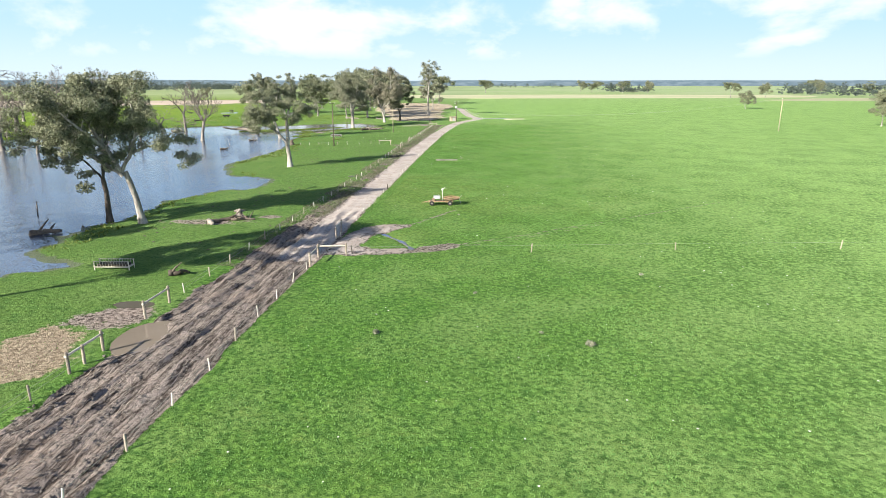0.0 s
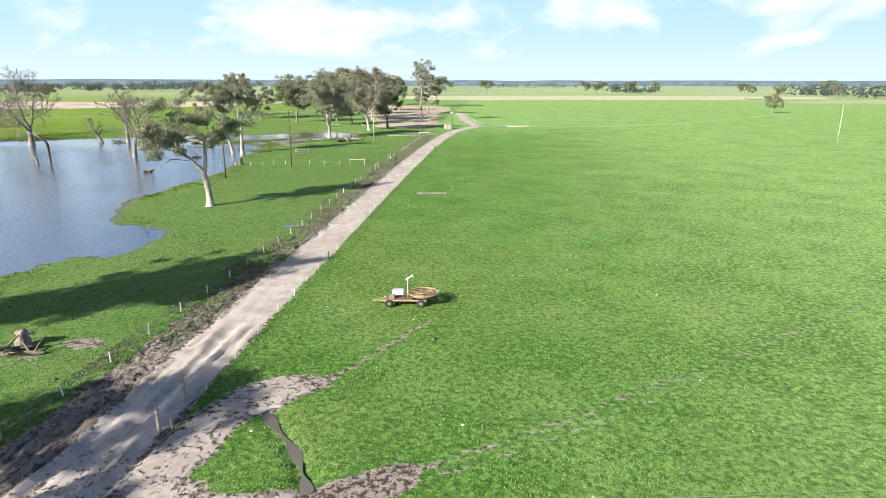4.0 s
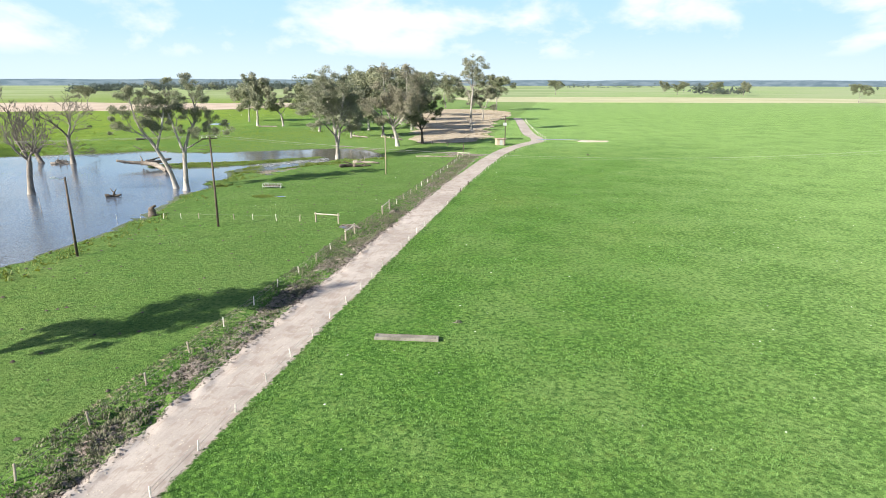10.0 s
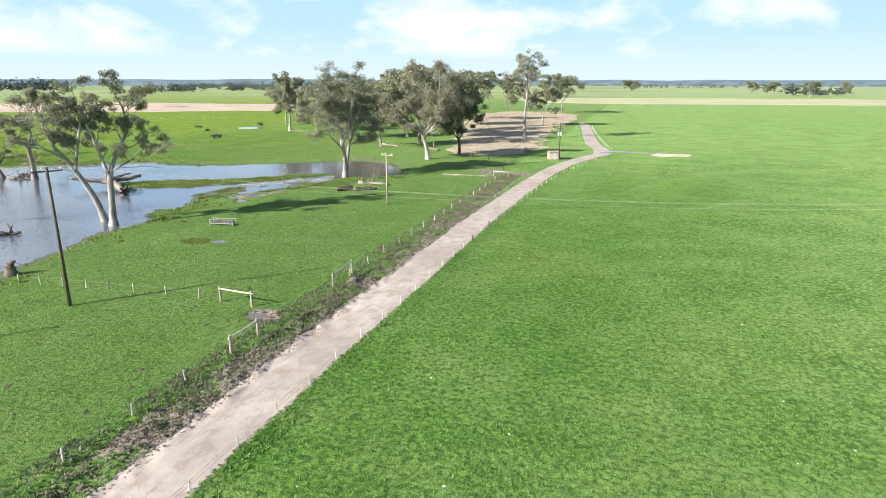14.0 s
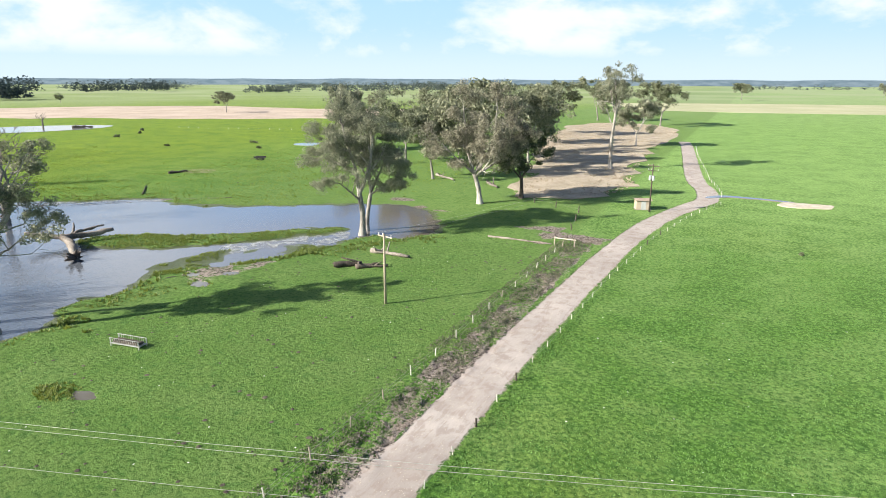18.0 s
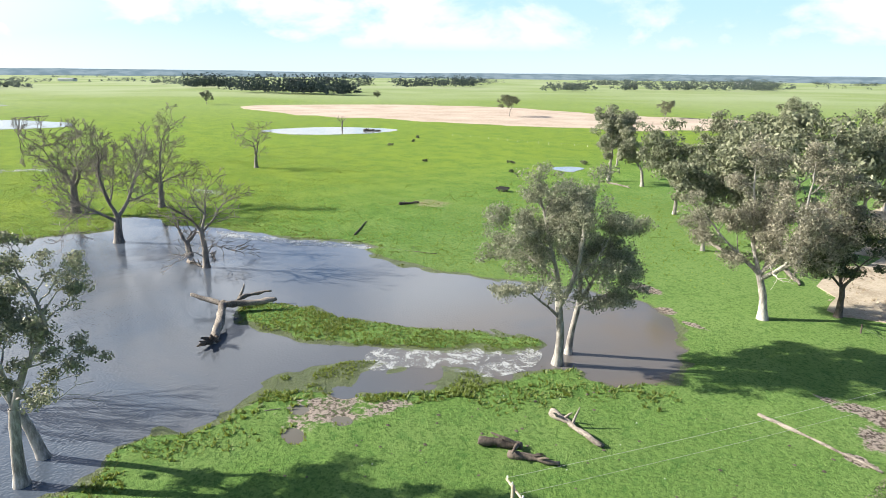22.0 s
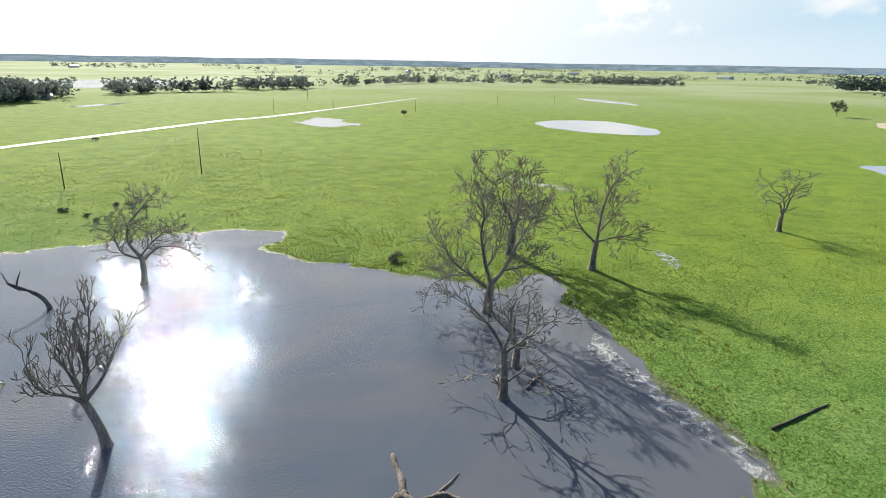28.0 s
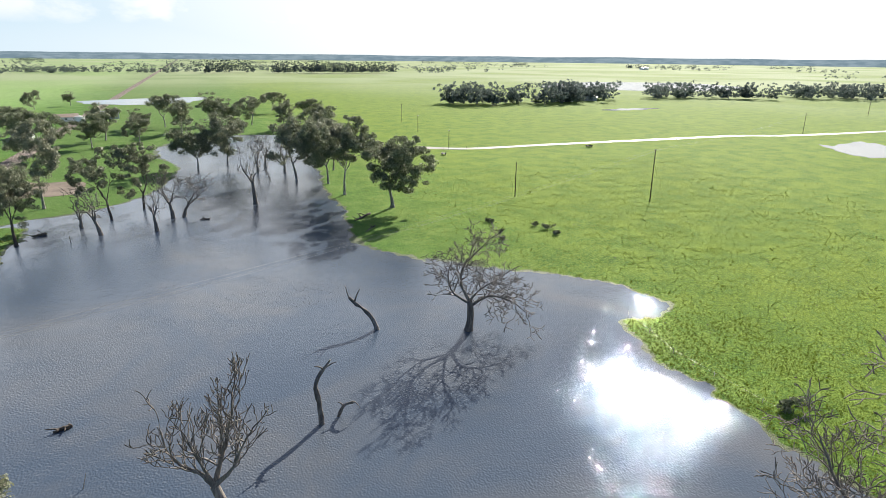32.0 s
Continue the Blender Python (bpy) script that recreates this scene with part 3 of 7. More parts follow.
        if near.any():
            dd = line_distance(q[near], rounded(pts, False, 4), False)
            bare[near] = np.maximum(bare[near], amount * smooth(w * (1 + 0.8 * wob[near]) + 0.15 - dd, -0.35, 0.35))
            if w == 0.40:
                gully[near] = smooth(0.75 - dd, 0, 0.6)
    mud = np.maximum(mud, bare)
    gravel = np.maximum(gravel, 0.60 * bare * smooth(13 - x, 0, 6) * (x > -2) * (bare > 0.7))
    dry = 0.24 * smooth(1.2 - np.hypot((x + 17) / 9, (y - 18) / 26), 0, 0.8) + 0.3 * (np.abs(x + 9.6) < 0.9) * (y > -40) * (y < 140)
    dry += 0.50 * smooth(1.0 + 0.4 * wob - np.hypot((x + 124) / 9, (y - 172) / 8), 0, 0.6) + 0.9 * smooth(1.0 + 0.7 * wob - np.hypot((x + 13.8) / 5.2, (y + 88) / 7.5), 0, 0.5)
    for px, py, ra, rb in ((-48.5, 105.6, 4.0, 6.0), (-44.8, 111.0, 2.0, 4.4)):
        mud = np.maximum(mud, 0.62 * smooth(1.0 + 0.9 * wob - np.hypot((x - px) / ra, (y - py) / rb), -0.2, 0.7))
    dry *= (d > 2)
    bent = np.stack([x + 0.9 * np.sin(y * 0.045 + 1.0), y * 0.10], 1)
    rut = 0.8 * lattice(bent, 13, 1.5) + 0.8 * lattice(bent, 16, 2.5)
    hollow = np.zeros(len(q))
    for px, py, ra, rb in PUDDLES:
        hollow = np.maximum(hollow, smooth(1.35 + 0.25 * wob - np.hypot((x - px) / ra, (y - py) / rb), 0, 0.5))
    rough = (1 - hollow)
    z += rough * (lane * (0.22 * rut - 0.05 + 0.09 * lattice(q, 14, 1.6) + 0.06 * lattice(q, 17, 3.0)) + churn * (0.18 * lattice(q, 15, 1.5) + 0.08 * lattice(q, 18, 2.7))) + gravel * (0.05 + 0.008 * rut * smooth(1.7 - road, 0, 0.6))
    # puddle hollows
    z -= 0.22 * hollow
    if gully.any():
        z -= 0.25 * gully
    wet = smooth(0.9 - d, -0.8, 1.2) * (d < 40) + 0.75 * marsh * smooth(-0.43 - z, -0.06, 0.04)
    cover = np.stack([gravel, mud, dry * (1 - gravel) * (1 - mud), np.clip(wet, 0, 1)], 1)
    return z, np.clip(cover, 0, 1)


GULLY = [(3.9, -51.6), (5.2, -53.2), (6.6, -55.0), (7.6, -56.8), (8.3, -58.2)]
PATHS = [
    (1.7, 1.0, [(-1.6, -58.6), (-0.2, -57.4), (1.2, -55.4), (1.7, -52.4), (2.4, -50.4), (4.1, -48.9)]),
    (0.8, 0.9, [(4.1, -48.9), (6.0, -47.9)]),
    (1.5, 1.0, [(-1.6, -59.6), (0.8, -59.4), (2.4, -59.6)]),
    (0.9, 1.0, [(2.0, -59.9), (5.0, -59.9), (8.0, -59.3), (10.4, -58.2), (12.4, -56.8)]),
    (0.40, 0.45, GULLY),
    (0.22, 0.60, [(12.0, -57.0), (15.5, -54.6), (20.9, -51.0), (24.6, -48.1), (31.1, -43.4), (39.5, -36.9), (51.8, -27.6)]),
    (0.16, 0.58, [(12.4, -57.4), (16.2, -55.4), (21.5, -51.9), (25.3, -49.0), (31.9, -44.2)]),
    (0.20, 0.60, [(6.0, -47.9), (7.4, -45.5), (9.3, -41.6), (11.8, -37.0)]),
]
PUDDLES = [(-8.0, -83.4, 1.5, 2.6), (-10.4, -4.6, 0.75, 0.6), (-11.6, 55.6, 0.9, 0.6), (-31.3, 76.0, 1.2, 0.55), (-12.4, -76.9, 1.6, 0.8), (-45.6, 101.2, 1.5, 0.9), (-45.2, 106.0, 0.8, 0.8), (-50.2, 108.8, 0.9, 1.1), (-49.6, 103.5, 1.0, 0.9)]


def ground_z(x, y):
    return float(land([(x, y)])[0][0])


def steps(*runs):
    """Coordinates from runs of (start, end, step); ends grow out to the horizon."""
    out = []
    for a, b, s in runs:
        out.extend(np.arange(a, b - 1e-6, s).tolist())
    a, b = out[0], out[-1]
    lo, hi, s = [], [], 4.0
    while s < 900:
        a, b = a - s, b + s
        lo.append(a)
        hi.append(b)
        s *= 1.22
    return np.array(lo[::-1] + out + hi)


def build_ground():
    xs = steps((-200, -62, 1.5), (-62, -14, 0.9), (-14, -9, 0.36), (-9, 0, 0.2), (0, 14, 0.5), (14, 62, 1.2))
    ys = steps((-262, -112, 2.0), (-112, 150, 0.5), (150, 240, 1.0), (240, 340, 2.5))
    gx, gy = np.meshgrid(xs, ys)
    q = np.stack([gx.ravel(), gy.ravel()], 1)
    z, cover = land(q)
    nx, ny = len(xs), len(ys)
    i = (np.arange(ny - 1)[:, None] * nx + np.arange(nx - 1)[None]).ravel()
    quads = np.stack([i, i + 1, i + nx + 1, i + nx], 1)
    me = bpy.data.meshes.new("ground")
    me.vertices.add(len(q))
    me.vertices.foreach_set("co", np.column_stack([q, z]).ravel())
    me.loops.add(quads.size)
    me.loops.foreach_set("vertex_index", quads.ravel())
    me.polygons.add(len(quads))
    me.polygons.foreach_set("loop_start", np.arange(0, quads.size, 4))
    me.update(calc_edges=True)
    me.polygons.foreach_set("use_smooth", np.ones(len(quads), bool))
    layer = me.color_attributes.new("cover", "FLOAT_COLOR", "POINT")
    layer.data.foreach_set("color", cover.ravel())
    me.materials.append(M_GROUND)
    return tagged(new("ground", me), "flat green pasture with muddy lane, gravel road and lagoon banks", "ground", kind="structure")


build_ground()


def patch(name, points, z, mat, label, category, ragged=0.0, seed=1, kind="structure"):
    """A level patch with a wavering rim, one closed sheet with a low skirt."""
    rim = rounded(points, True, 5)
    rim = rim + ragged * np.stack([lattice(rim, seed, 0.21), lattice(rim, seed + 1, 0.21)], 1)
    n = len(rim)
    bm = bmesh.new()
    top = [bm.verts.new((*q, z)) for q in rim]
    low = [bm.verts.new((*q, z - 0.3)) for q in rim]
    face = bm.faces.new(top)
    for k in range(n):
        bm.faces.new((top[k], low[k], low[(k + 1) % n], top[(k + 1) % n]))
    bmesh.ops.recalc_face_normals(bm, faces=bm.faces)
    bmesh.ops.triangulate(bm, faces=[face])
    return tagged(part(name, bm, mat), label, category, kind=kind)


def blob(cx, cy, rx, ry, turn=0.0, n=10, seed=1, rough=0.18):
    rnd = random.Random(seed)
    out = []
    for k in range(n):
        a, s = math.tau * k / n, 1 + rnd.uniform(-rough, rough)
        u, v = rx * s * math.cos(a), ry * s * math.sin(a)
        out.append((cx + u * math.cos(turn) - v * math.sin(turn), cy + u * math.sin(turn) + v * math.cos(turn)))
    return out


# water of the lagoon: one level sheet, the banks rise out of it
lagoon = mesh_object("lagoon_water", [(-170, -270, WATER_Z), (-18, -270, WATER_Z), (-18, 172, WATER_Z), (-170, 172, WATER_Z)], [(0, 1, 2, 3)], M_WATER)
tagged(lagoon, "calm brown-grey flood water of the lagoon", "water", kind="structure")
for k, (px, py, ra, rb) in enumerate(PUDDLES):
    zz = ground_z(px, py) + 0.13
    patch("puddle", blob(px, py, ra * 1.25, rb * 1.25, 0.0, 10, k), zz, M_PUDDLE if k == 0 else M_POOL, "shallow muddy puddle in churned ground", "puddle", 0.1, k)

seep = rounded(GULLY, False, 2)
across = np.stack([-np.gradient(seep[:, 1]), np.gradient(seep[:, 0])], 1)
across *= (0.20 + 0.16 * np.sin(np.arange(len(seep)) * 1.9)[:, None]) / np.linalg.norm(across, axis=1, keepdims=True)
patch("puddle", [tuple(p) for p in seep + across] + [tuple(p) for p in (seep - across)[::-1]], -0.10, M_POOL, "narrow wet gully in grass beside the gateway", "puddle", 0.12, 40)
patch("water_scum", [(-54.5, 112.6), (-57.3, 117.0), (-53.6, 122.1), (-51.5, 127.0), (-45.5, 133.2), (-42.0, 129.7), (-43.6, 125.1), (-47.2, 122.0), (-50, 118), (-51.7, 114.2)], WATER_Z + 0.03, M_FROTH, "scum on shallow flood water, pale with painted glare", "water", 1.0, 41)
patch("water_scum", [(-126, 119), (-114, 127.6), (-107, 134), (-98, 140.3), (-96.5, 138.7), (-101, 134.0), (-110, 126.2), (-121, 118.5)], WATER_Z + 0.03, M_FROTH, "scum along the far shore, pale with painted glare", "water", 0.8, 42)
patch("dam_water", [(-341, 208), (-349, 234), (-340, 262), (-310, 279), (-298, 262), (-300, 240), (-310, 218)], 0.10, M_DAM, "shallow farm dam reflecting the sky", "water", 2.0, 3)
patch("dam_water", [(-472, 42), (-495, 56), (-501, 90), (-460, 122), (-424, 120), (-420, 86), (-444, 50)], 0.10, M_DAM, "oval farm dam reflecting the bright sky", "water", 2.0, 5)
patch("dam_water", [(-388, -101), (-415, -110), (-429, -103), (-412, -76), (-392, -63), (-371, -73)], 0.10, M_DAM, "flooded hollow beside the farm track", "water", 7.0, 7)
patch("dam_water", [(-148, 242), (-149, 251), (-142, 253), (-139, 243)], 0.10, M_DAM, "small pool at the paddock trees", "water", 1.0, 9)
patch("flood_water", [(-700, -830), (-900, -790), (-880, -600), (-760, -560), (-640, -590), (-560, -690)], 0.12, M_DAM, "wide far flood water behind tree belts", "water", 12.0, 11)
patch("flood_water", [(22, -544), (-88, -584), (-72, -506), (-12, -494)], 0.12, M_DAM, "long flood pool on the far pasture", "water", 6.0, 13)
patch("flood_water", blob(-246, 84, 21, 2.6, 1.0, 14, 50, 0.35), 0.09, M_FROTH, "thin speckled water lying in pasture", "water", 1.5, 60)
patch("flood_water", blob(-171.5, 129.5, 6.5, 1.3, 0.4, 12, 80, 0.35), 0.09, M_FROTH, "thin speckled water lying in pasture", "water", 0.8, 90)
patch("flood_water", blob(-760, 60, 60, 14, 0.6, 9, 6), 0.09, M_DAM, "shallow water in far pasture", "water", 5, 17)
patch("flood_water", blob(-440, -330, 34, 9, 0.1, 9, 7), 0.09, M_DAM, "shallow water in far pasture", "water", 4, 18)
patch("dry_paddock", [(-614, 292), (-459, 281), (-398, 318), (-333, 342), (-273, 375), (-215, 425), (-180, 520), (-250, 545), (-349, 512), (-466, 513), (-560, 440)], 0.09, M_FALLOW, "bare pinkish-brown fallow paddock", "field", 8.0, 20)
patch("dry_paddock", [(-60, 640), (160, 660), (420, 720), (430, 860), (120, 900), (-120, 820)], 0.09, M_PALE_FIELD, "pale dry grass paddock", "field", 10.0, 22)
patch("dry_paddock", [(300, 560), (520, 560), (900, 600), (880, 700), (500, 690)], 0.09, M_PALE_FIELD, "pale dry grass paddock", "field", 10.0, 24)
patch("dry_grass", [(-45, 232), (-58, 285), (-74, 360), (-74, 430), (-38, 437), (-18, 385), (-17, 312), (-16, 272), (-13, 230), (-9.5, 206), (-11, 190), (-23, 178), (-33, 182), (-38, 205)], 0.10, M_STRAW, "long bleached dry grass under gum trees", "dry grass", 4.5, 26)
patch("farm_track", [(-182, -163), (-205, -152), (-250, -152.5), (-325, -151), (-380, -150), (-414, -141), (-508, -138), (-680, -137), (-680, -141), (-508, -143), (-414, -147), (-380, -156), (-325, -157), (-250, -158), (-205, -158), (-184, -169)], 0.08, M_TRACK, "pale wet farm track across the pasture", "track", 0.4, 28)
patch("bare_soil", [(-14, -104), (-13, -126), (-36, -124), (-40, -112), (-38, -102), (-26, -100)], 0.06, M_YARD, "bare red-brown yard soil", "soil", 2.0, 30)
patch("bare_soil", blob(27, 193, 6, 3.0, 0.1, 9, 8), 0.12, M_STONE, "bare stony patch in the pasture", "soil", 0.8, 31)
patch("drain_water", [(9, 193), (14, 196.5), (24, 195.5), (24, 197), (13, 198.5), (8.5, 195)], 0.12, M_DAM, "narrow water-filled drain beside the track", "water", 0.3, 33)

# far rim of wooded hills, its blue haze painted as glow
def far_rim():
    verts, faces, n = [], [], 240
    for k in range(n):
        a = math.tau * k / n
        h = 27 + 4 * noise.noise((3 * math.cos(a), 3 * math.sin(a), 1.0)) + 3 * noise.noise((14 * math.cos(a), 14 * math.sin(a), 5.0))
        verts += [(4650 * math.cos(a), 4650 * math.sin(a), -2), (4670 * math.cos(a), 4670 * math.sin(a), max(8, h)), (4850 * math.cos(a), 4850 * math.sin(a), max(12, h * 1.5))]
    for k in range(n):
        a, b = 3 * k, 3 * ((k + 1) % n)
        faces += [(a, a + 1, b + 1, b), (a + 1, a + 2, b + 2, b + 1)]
    return tagged(mesh_object("backdrop", verts, faces, M_HAZY_RIM), "low wooded rim of the horizon, glowing in painted blue-grey haze", "distant hills", kind="structure")


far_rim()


# ---- trees ----
def big_mesh(name, verts, faces, mat, smooth=False):
    """A mesh from arrays; faces all have one number of corners."""
    me = bpy.data.meshes.new(name)
    verts, faces = np.asarray(verts, np.float32), np.asarray(faces, np.int32)
    me.vertices.add(len(verts))
    me.vertices.foreach_set("co", verts.ravel())
    me.loops.add(faces.size)
    me.loops.foreach_set("vertex_index", faces.ravel())
    me.polygons.add(len(faces))
    me.polygons.foreach_set("loop_start", np.arange(0, faces.size, faces.shape[1], dtype=np.int32))
    me.update(calc_edges=True)
    if smooth:
        me.polygons.foreach_set("use_smooth", np.ones(len(faces), bool))
    me.materials.append(mat)
    return me


class Grower:
    """Grows the limbs of one tree as lines with radii."""

    def __init__(self, seed, levels, spread, rise, split, wig=0.16, side=0.5, droop=0.0):
        self.r, self.levels, self.spread, self.rise, self.split, self.wig, self.side, self.droop = random.Random(seed), levels, spread, rise, split, wig, side, droop
        self.limbs, self.tips, self.main = [], [], -1

    def branch(self, p, d, length, rad, level):
        if level == 1:
            self.main += 1
        r, n = self.r, 6 if level == 0 else 5 if level < 3 else 3
        pts, radii = [p], [rad * (1.5 if level == 0 else 1)]
        fall = self.droop if level > 2 else 0.0
        for i in range(n):
            wig = self.wig * (0.5 if level == 0 else 1.4)
            d = (d + Vector((r.uniform(-wig, wig), r.uniform(-wig, wig), r.uniform(-wig, wig) + self.rise * (0.2 if level == 0 else 0.3) - fall * 0.4))).normalized()
            p = p + d * (length / n)
            pts.append(p)
            radii.append(rad * (1 - 0.40 * (i + 1) / n) if level < self.levels else rad * (1 - 0.75 * (i + 1) / n))
        self.limbs.append((pts, radii, (9, 7, 6, 4, 3, 3, 3, 3)[level], self.main if level else -1))
        if level >= self.levels - 2:
            self.tips.append(pts[-1])
            self.tips.append(pts[len(pts) // 2])
        if level >= self.levels:
            return
        kids = 3 if level == 0 else self.split + (1 if r.random() < 0.45 else 0)
        turn = r.uniform(0, math.tau)
        u = d.orthogonal().normalized()
        for k in range(kids):
            a = turn + math.tau * k / kids + r.uniform(-0.5, 0.5)
            s = self.spread * r.uniform(0.5, 1.3)
            out = Matrix.Rotation(a, 3, d) @ u
            self.branch(p - d * radii[-1] * 0.4, (d * math.cos(s) + out * math.sin(s)).normalized(), length * r.uniform(0.58, 0.88) * (1.1 if level == 0 else 1), radii[-1] * r.uniform(0.60, 0.82), level + 1)
        if level > 0:
            for q in pts[1:-1]:
                if r.random() < self.side:
                    a = r.uniform(0, math.tau)
                    out = Matrix.Rotation(a, 3, d) @ u
                    self.branch(q, (d * 0.45 + out).normalized(), length * r.uniform(0.35, 0.6), radii[-1] * 0.45, min(level + 2, self.levels))


def tubes(limbs, thinnest):
    """Tapered tubes along the limbs."""
    verts, faces = [], []
    for pts, radii, sides in limbs:
        prev, base = None, len(verts)
        for i, (p, rad) in enumerate(zip(pts, radii)):
            d = (pts[min(i + 1, len(pts) - 1)] - pts[max(i - 1, 0)]).normalized()
            u = d.orthogonal().normalized() if prev is None else (prev - d * prev.dot(d)).normalized()
            prev, v = u, d.cross(u)
            for k in range(sides):
                a = math.tau * k / sides
                verts.append(p + (u * math.cos(a) + v * math.sin(a)) * max(rad, thinnest))
        for i in range(len(pts) - 1):
            for k in range(sides):
                a, b = base + i * sides + k, base + i * sides + (k + 1) % sides
                faces.append((a, b, b + sides, a + sides))
    return [tuple(v) for v in verts], faces


def gnarl(verts, amount):
    """Bends points by noise, for knotted and weathered wood."""
    out = []
    for v in verts:
        p = Vector(v)
        out.append(tuple(p + amount * noise.noise_vector(p * 1.1) + 0.55 * amount * noise.noise_vector(p * 3.3)))
    return out


def finer(pts, radii, k=4, seed=1):
    """More rings along a limb, with uneven girth."""
    r = random.Random(seed)
    line = rounded([tuple(p) for p in pts], False, k)
    at = np.linspace(0, len(radii) - 1, len(line))
    return [Vector(p) for p in line], [float(np.interp(a, range(len(radii)), radii)) * r.uniform(0.80, 1.16) for a in at]


def leaf_cards(centers, per, size, reach, seed, hang=0.6):
    """Sprays of leaves in rounded clumps round the branch tips, facing outwards."""
    g = np.random.RandomState(seed)
    c = np.repeat(np.asarray(centers, float), per, 0)
    n = len(c)
    way = g.normal(size=(n, 3))
    way /= np.linalg.norm(way, axis=1, keepdims=True)
    off = way * g.rand(n, 1) ** 0.38 * reach * np.repeat(g.uniform(0.65, 1.25, len(centers)), per)[:, None]
    off[:, 2] *= 0.66
    c = c + off
    face = way + 0.55 * g.normal(size=(n, 3))
    face /= np.linalg.norm(face, axis=1, keepdims=True)
    a = g.normal(size=(n, 3))
    a[:, 2] -= hang
    a -= face * (a * face).sum(1, keepdims=True)
    a /= np.linalg.norm(a, axis=1, keepdims=True) + 1e-9
    b = np.cross(face, a)
    s = size * g.uniform(0.55, 1.4, (n, 1))
    long, wide = a * s, b * s * 0.46
    bend = face * s * 0.12
    v = np.stack([c - long * 0.5, c + wide * 0.5 + bend, c + long * 0.5, c - wide * 0.5 + bend], 1).reshape(-1, 3)
    return v, np.arange(n * 4).reshape(-1, 4)


def tree_meshes(seed, h, width, live=True, levels=5, spread=0.62, rise=0.16, split=2, fork=0.22, girth=0.42, lean=(0, 0), bark=None, leaves=None, size=0.5, reach=1.0, wig=0.16, side=0.3, droop=0.1, thin=0.02, per=110, clumps=None, bare=0.25):
    """Trunk and crown meshes of one tree, fitted to its height and the crown's width."""
    g = Grower(seed, levels, spread, rise, split, wig, side, droop)
    g.branch(Vector((0, 0, 0)), Vector((lean[0] * 0.3, lean[1] * 0.3, 1)).normalized(), fork * 12, girth, 0)
    tips = np.array([tuple(p) for p in g.tips])
    low, high = np.percentile(tips, 2, 0), np.percentile(tips, 98, 0)
    top = high[2]
    wide = 0.5 * ((high[0] - low[0]) + (high[1] - low[1]))
    kz, kx = (h - (reach if live else 0) * 0.7) / top, max(1.0, width - (1.6 * reach if live else 0)) / wide
    mid = 0.5 * (high + low)

    def fit(p):
        up = min(1.0, max(0.0, p[2] / top))
        k = 1 + (kx - 1) * min(1.0, up * 2.5)
        x, y = (p[0] - mid[0] * up * 0.9) * k, (p[1] - mid[1] * up * 0.9) * k
        far, limit = math.hypot(x, y), 0.36 * width
        if far > limit:
            near = (limit + 0.16 * width * (1 - math.exp((limit - far) / (0.16 * width)))) / far
            x, y = x * near, y * near
        return Vector((x + lean[0] * up * up * h * 0.25, y + lean[1] * up * up * h * 0.25, min(p[2] * kz, h * 0.99)))

    g.limbs[0][0][0].z -= 0.6 / kz
    wood = []
    for k in range(-1, g.main + 1):
        v, f = tubes([([fit(p) for p in pts], radii, sides) for pts, radii, sides, own in g.limbs if own == k], thin)
        v = gnarl(v, 0.10 if k < 0 else 0.16)
        wood.append(big_mesh("trunk" if k < 0 else "limb", v, f, bark or M_BARK, True))
    crown = None
    if live or leaves:
        rnd = np.random.RandomState(seed + 5)
        spots = np.array([tuple(fit(p)) for p in g.tips])
        spots = spots[spots[:, 2] > h * bare]
        want = min(len(spots), clumps or int(width * h * 0.42))
        keep = spots[rnd.permutation(len(spots))[:want]]
        cv, cf = leaf_cards(keep, int(per * 0.8), size * 1.2, reach, seed + 9)
        crown = big_mesh("crown", cv, cf, leaves or M_LEAF)
    return wood, crown


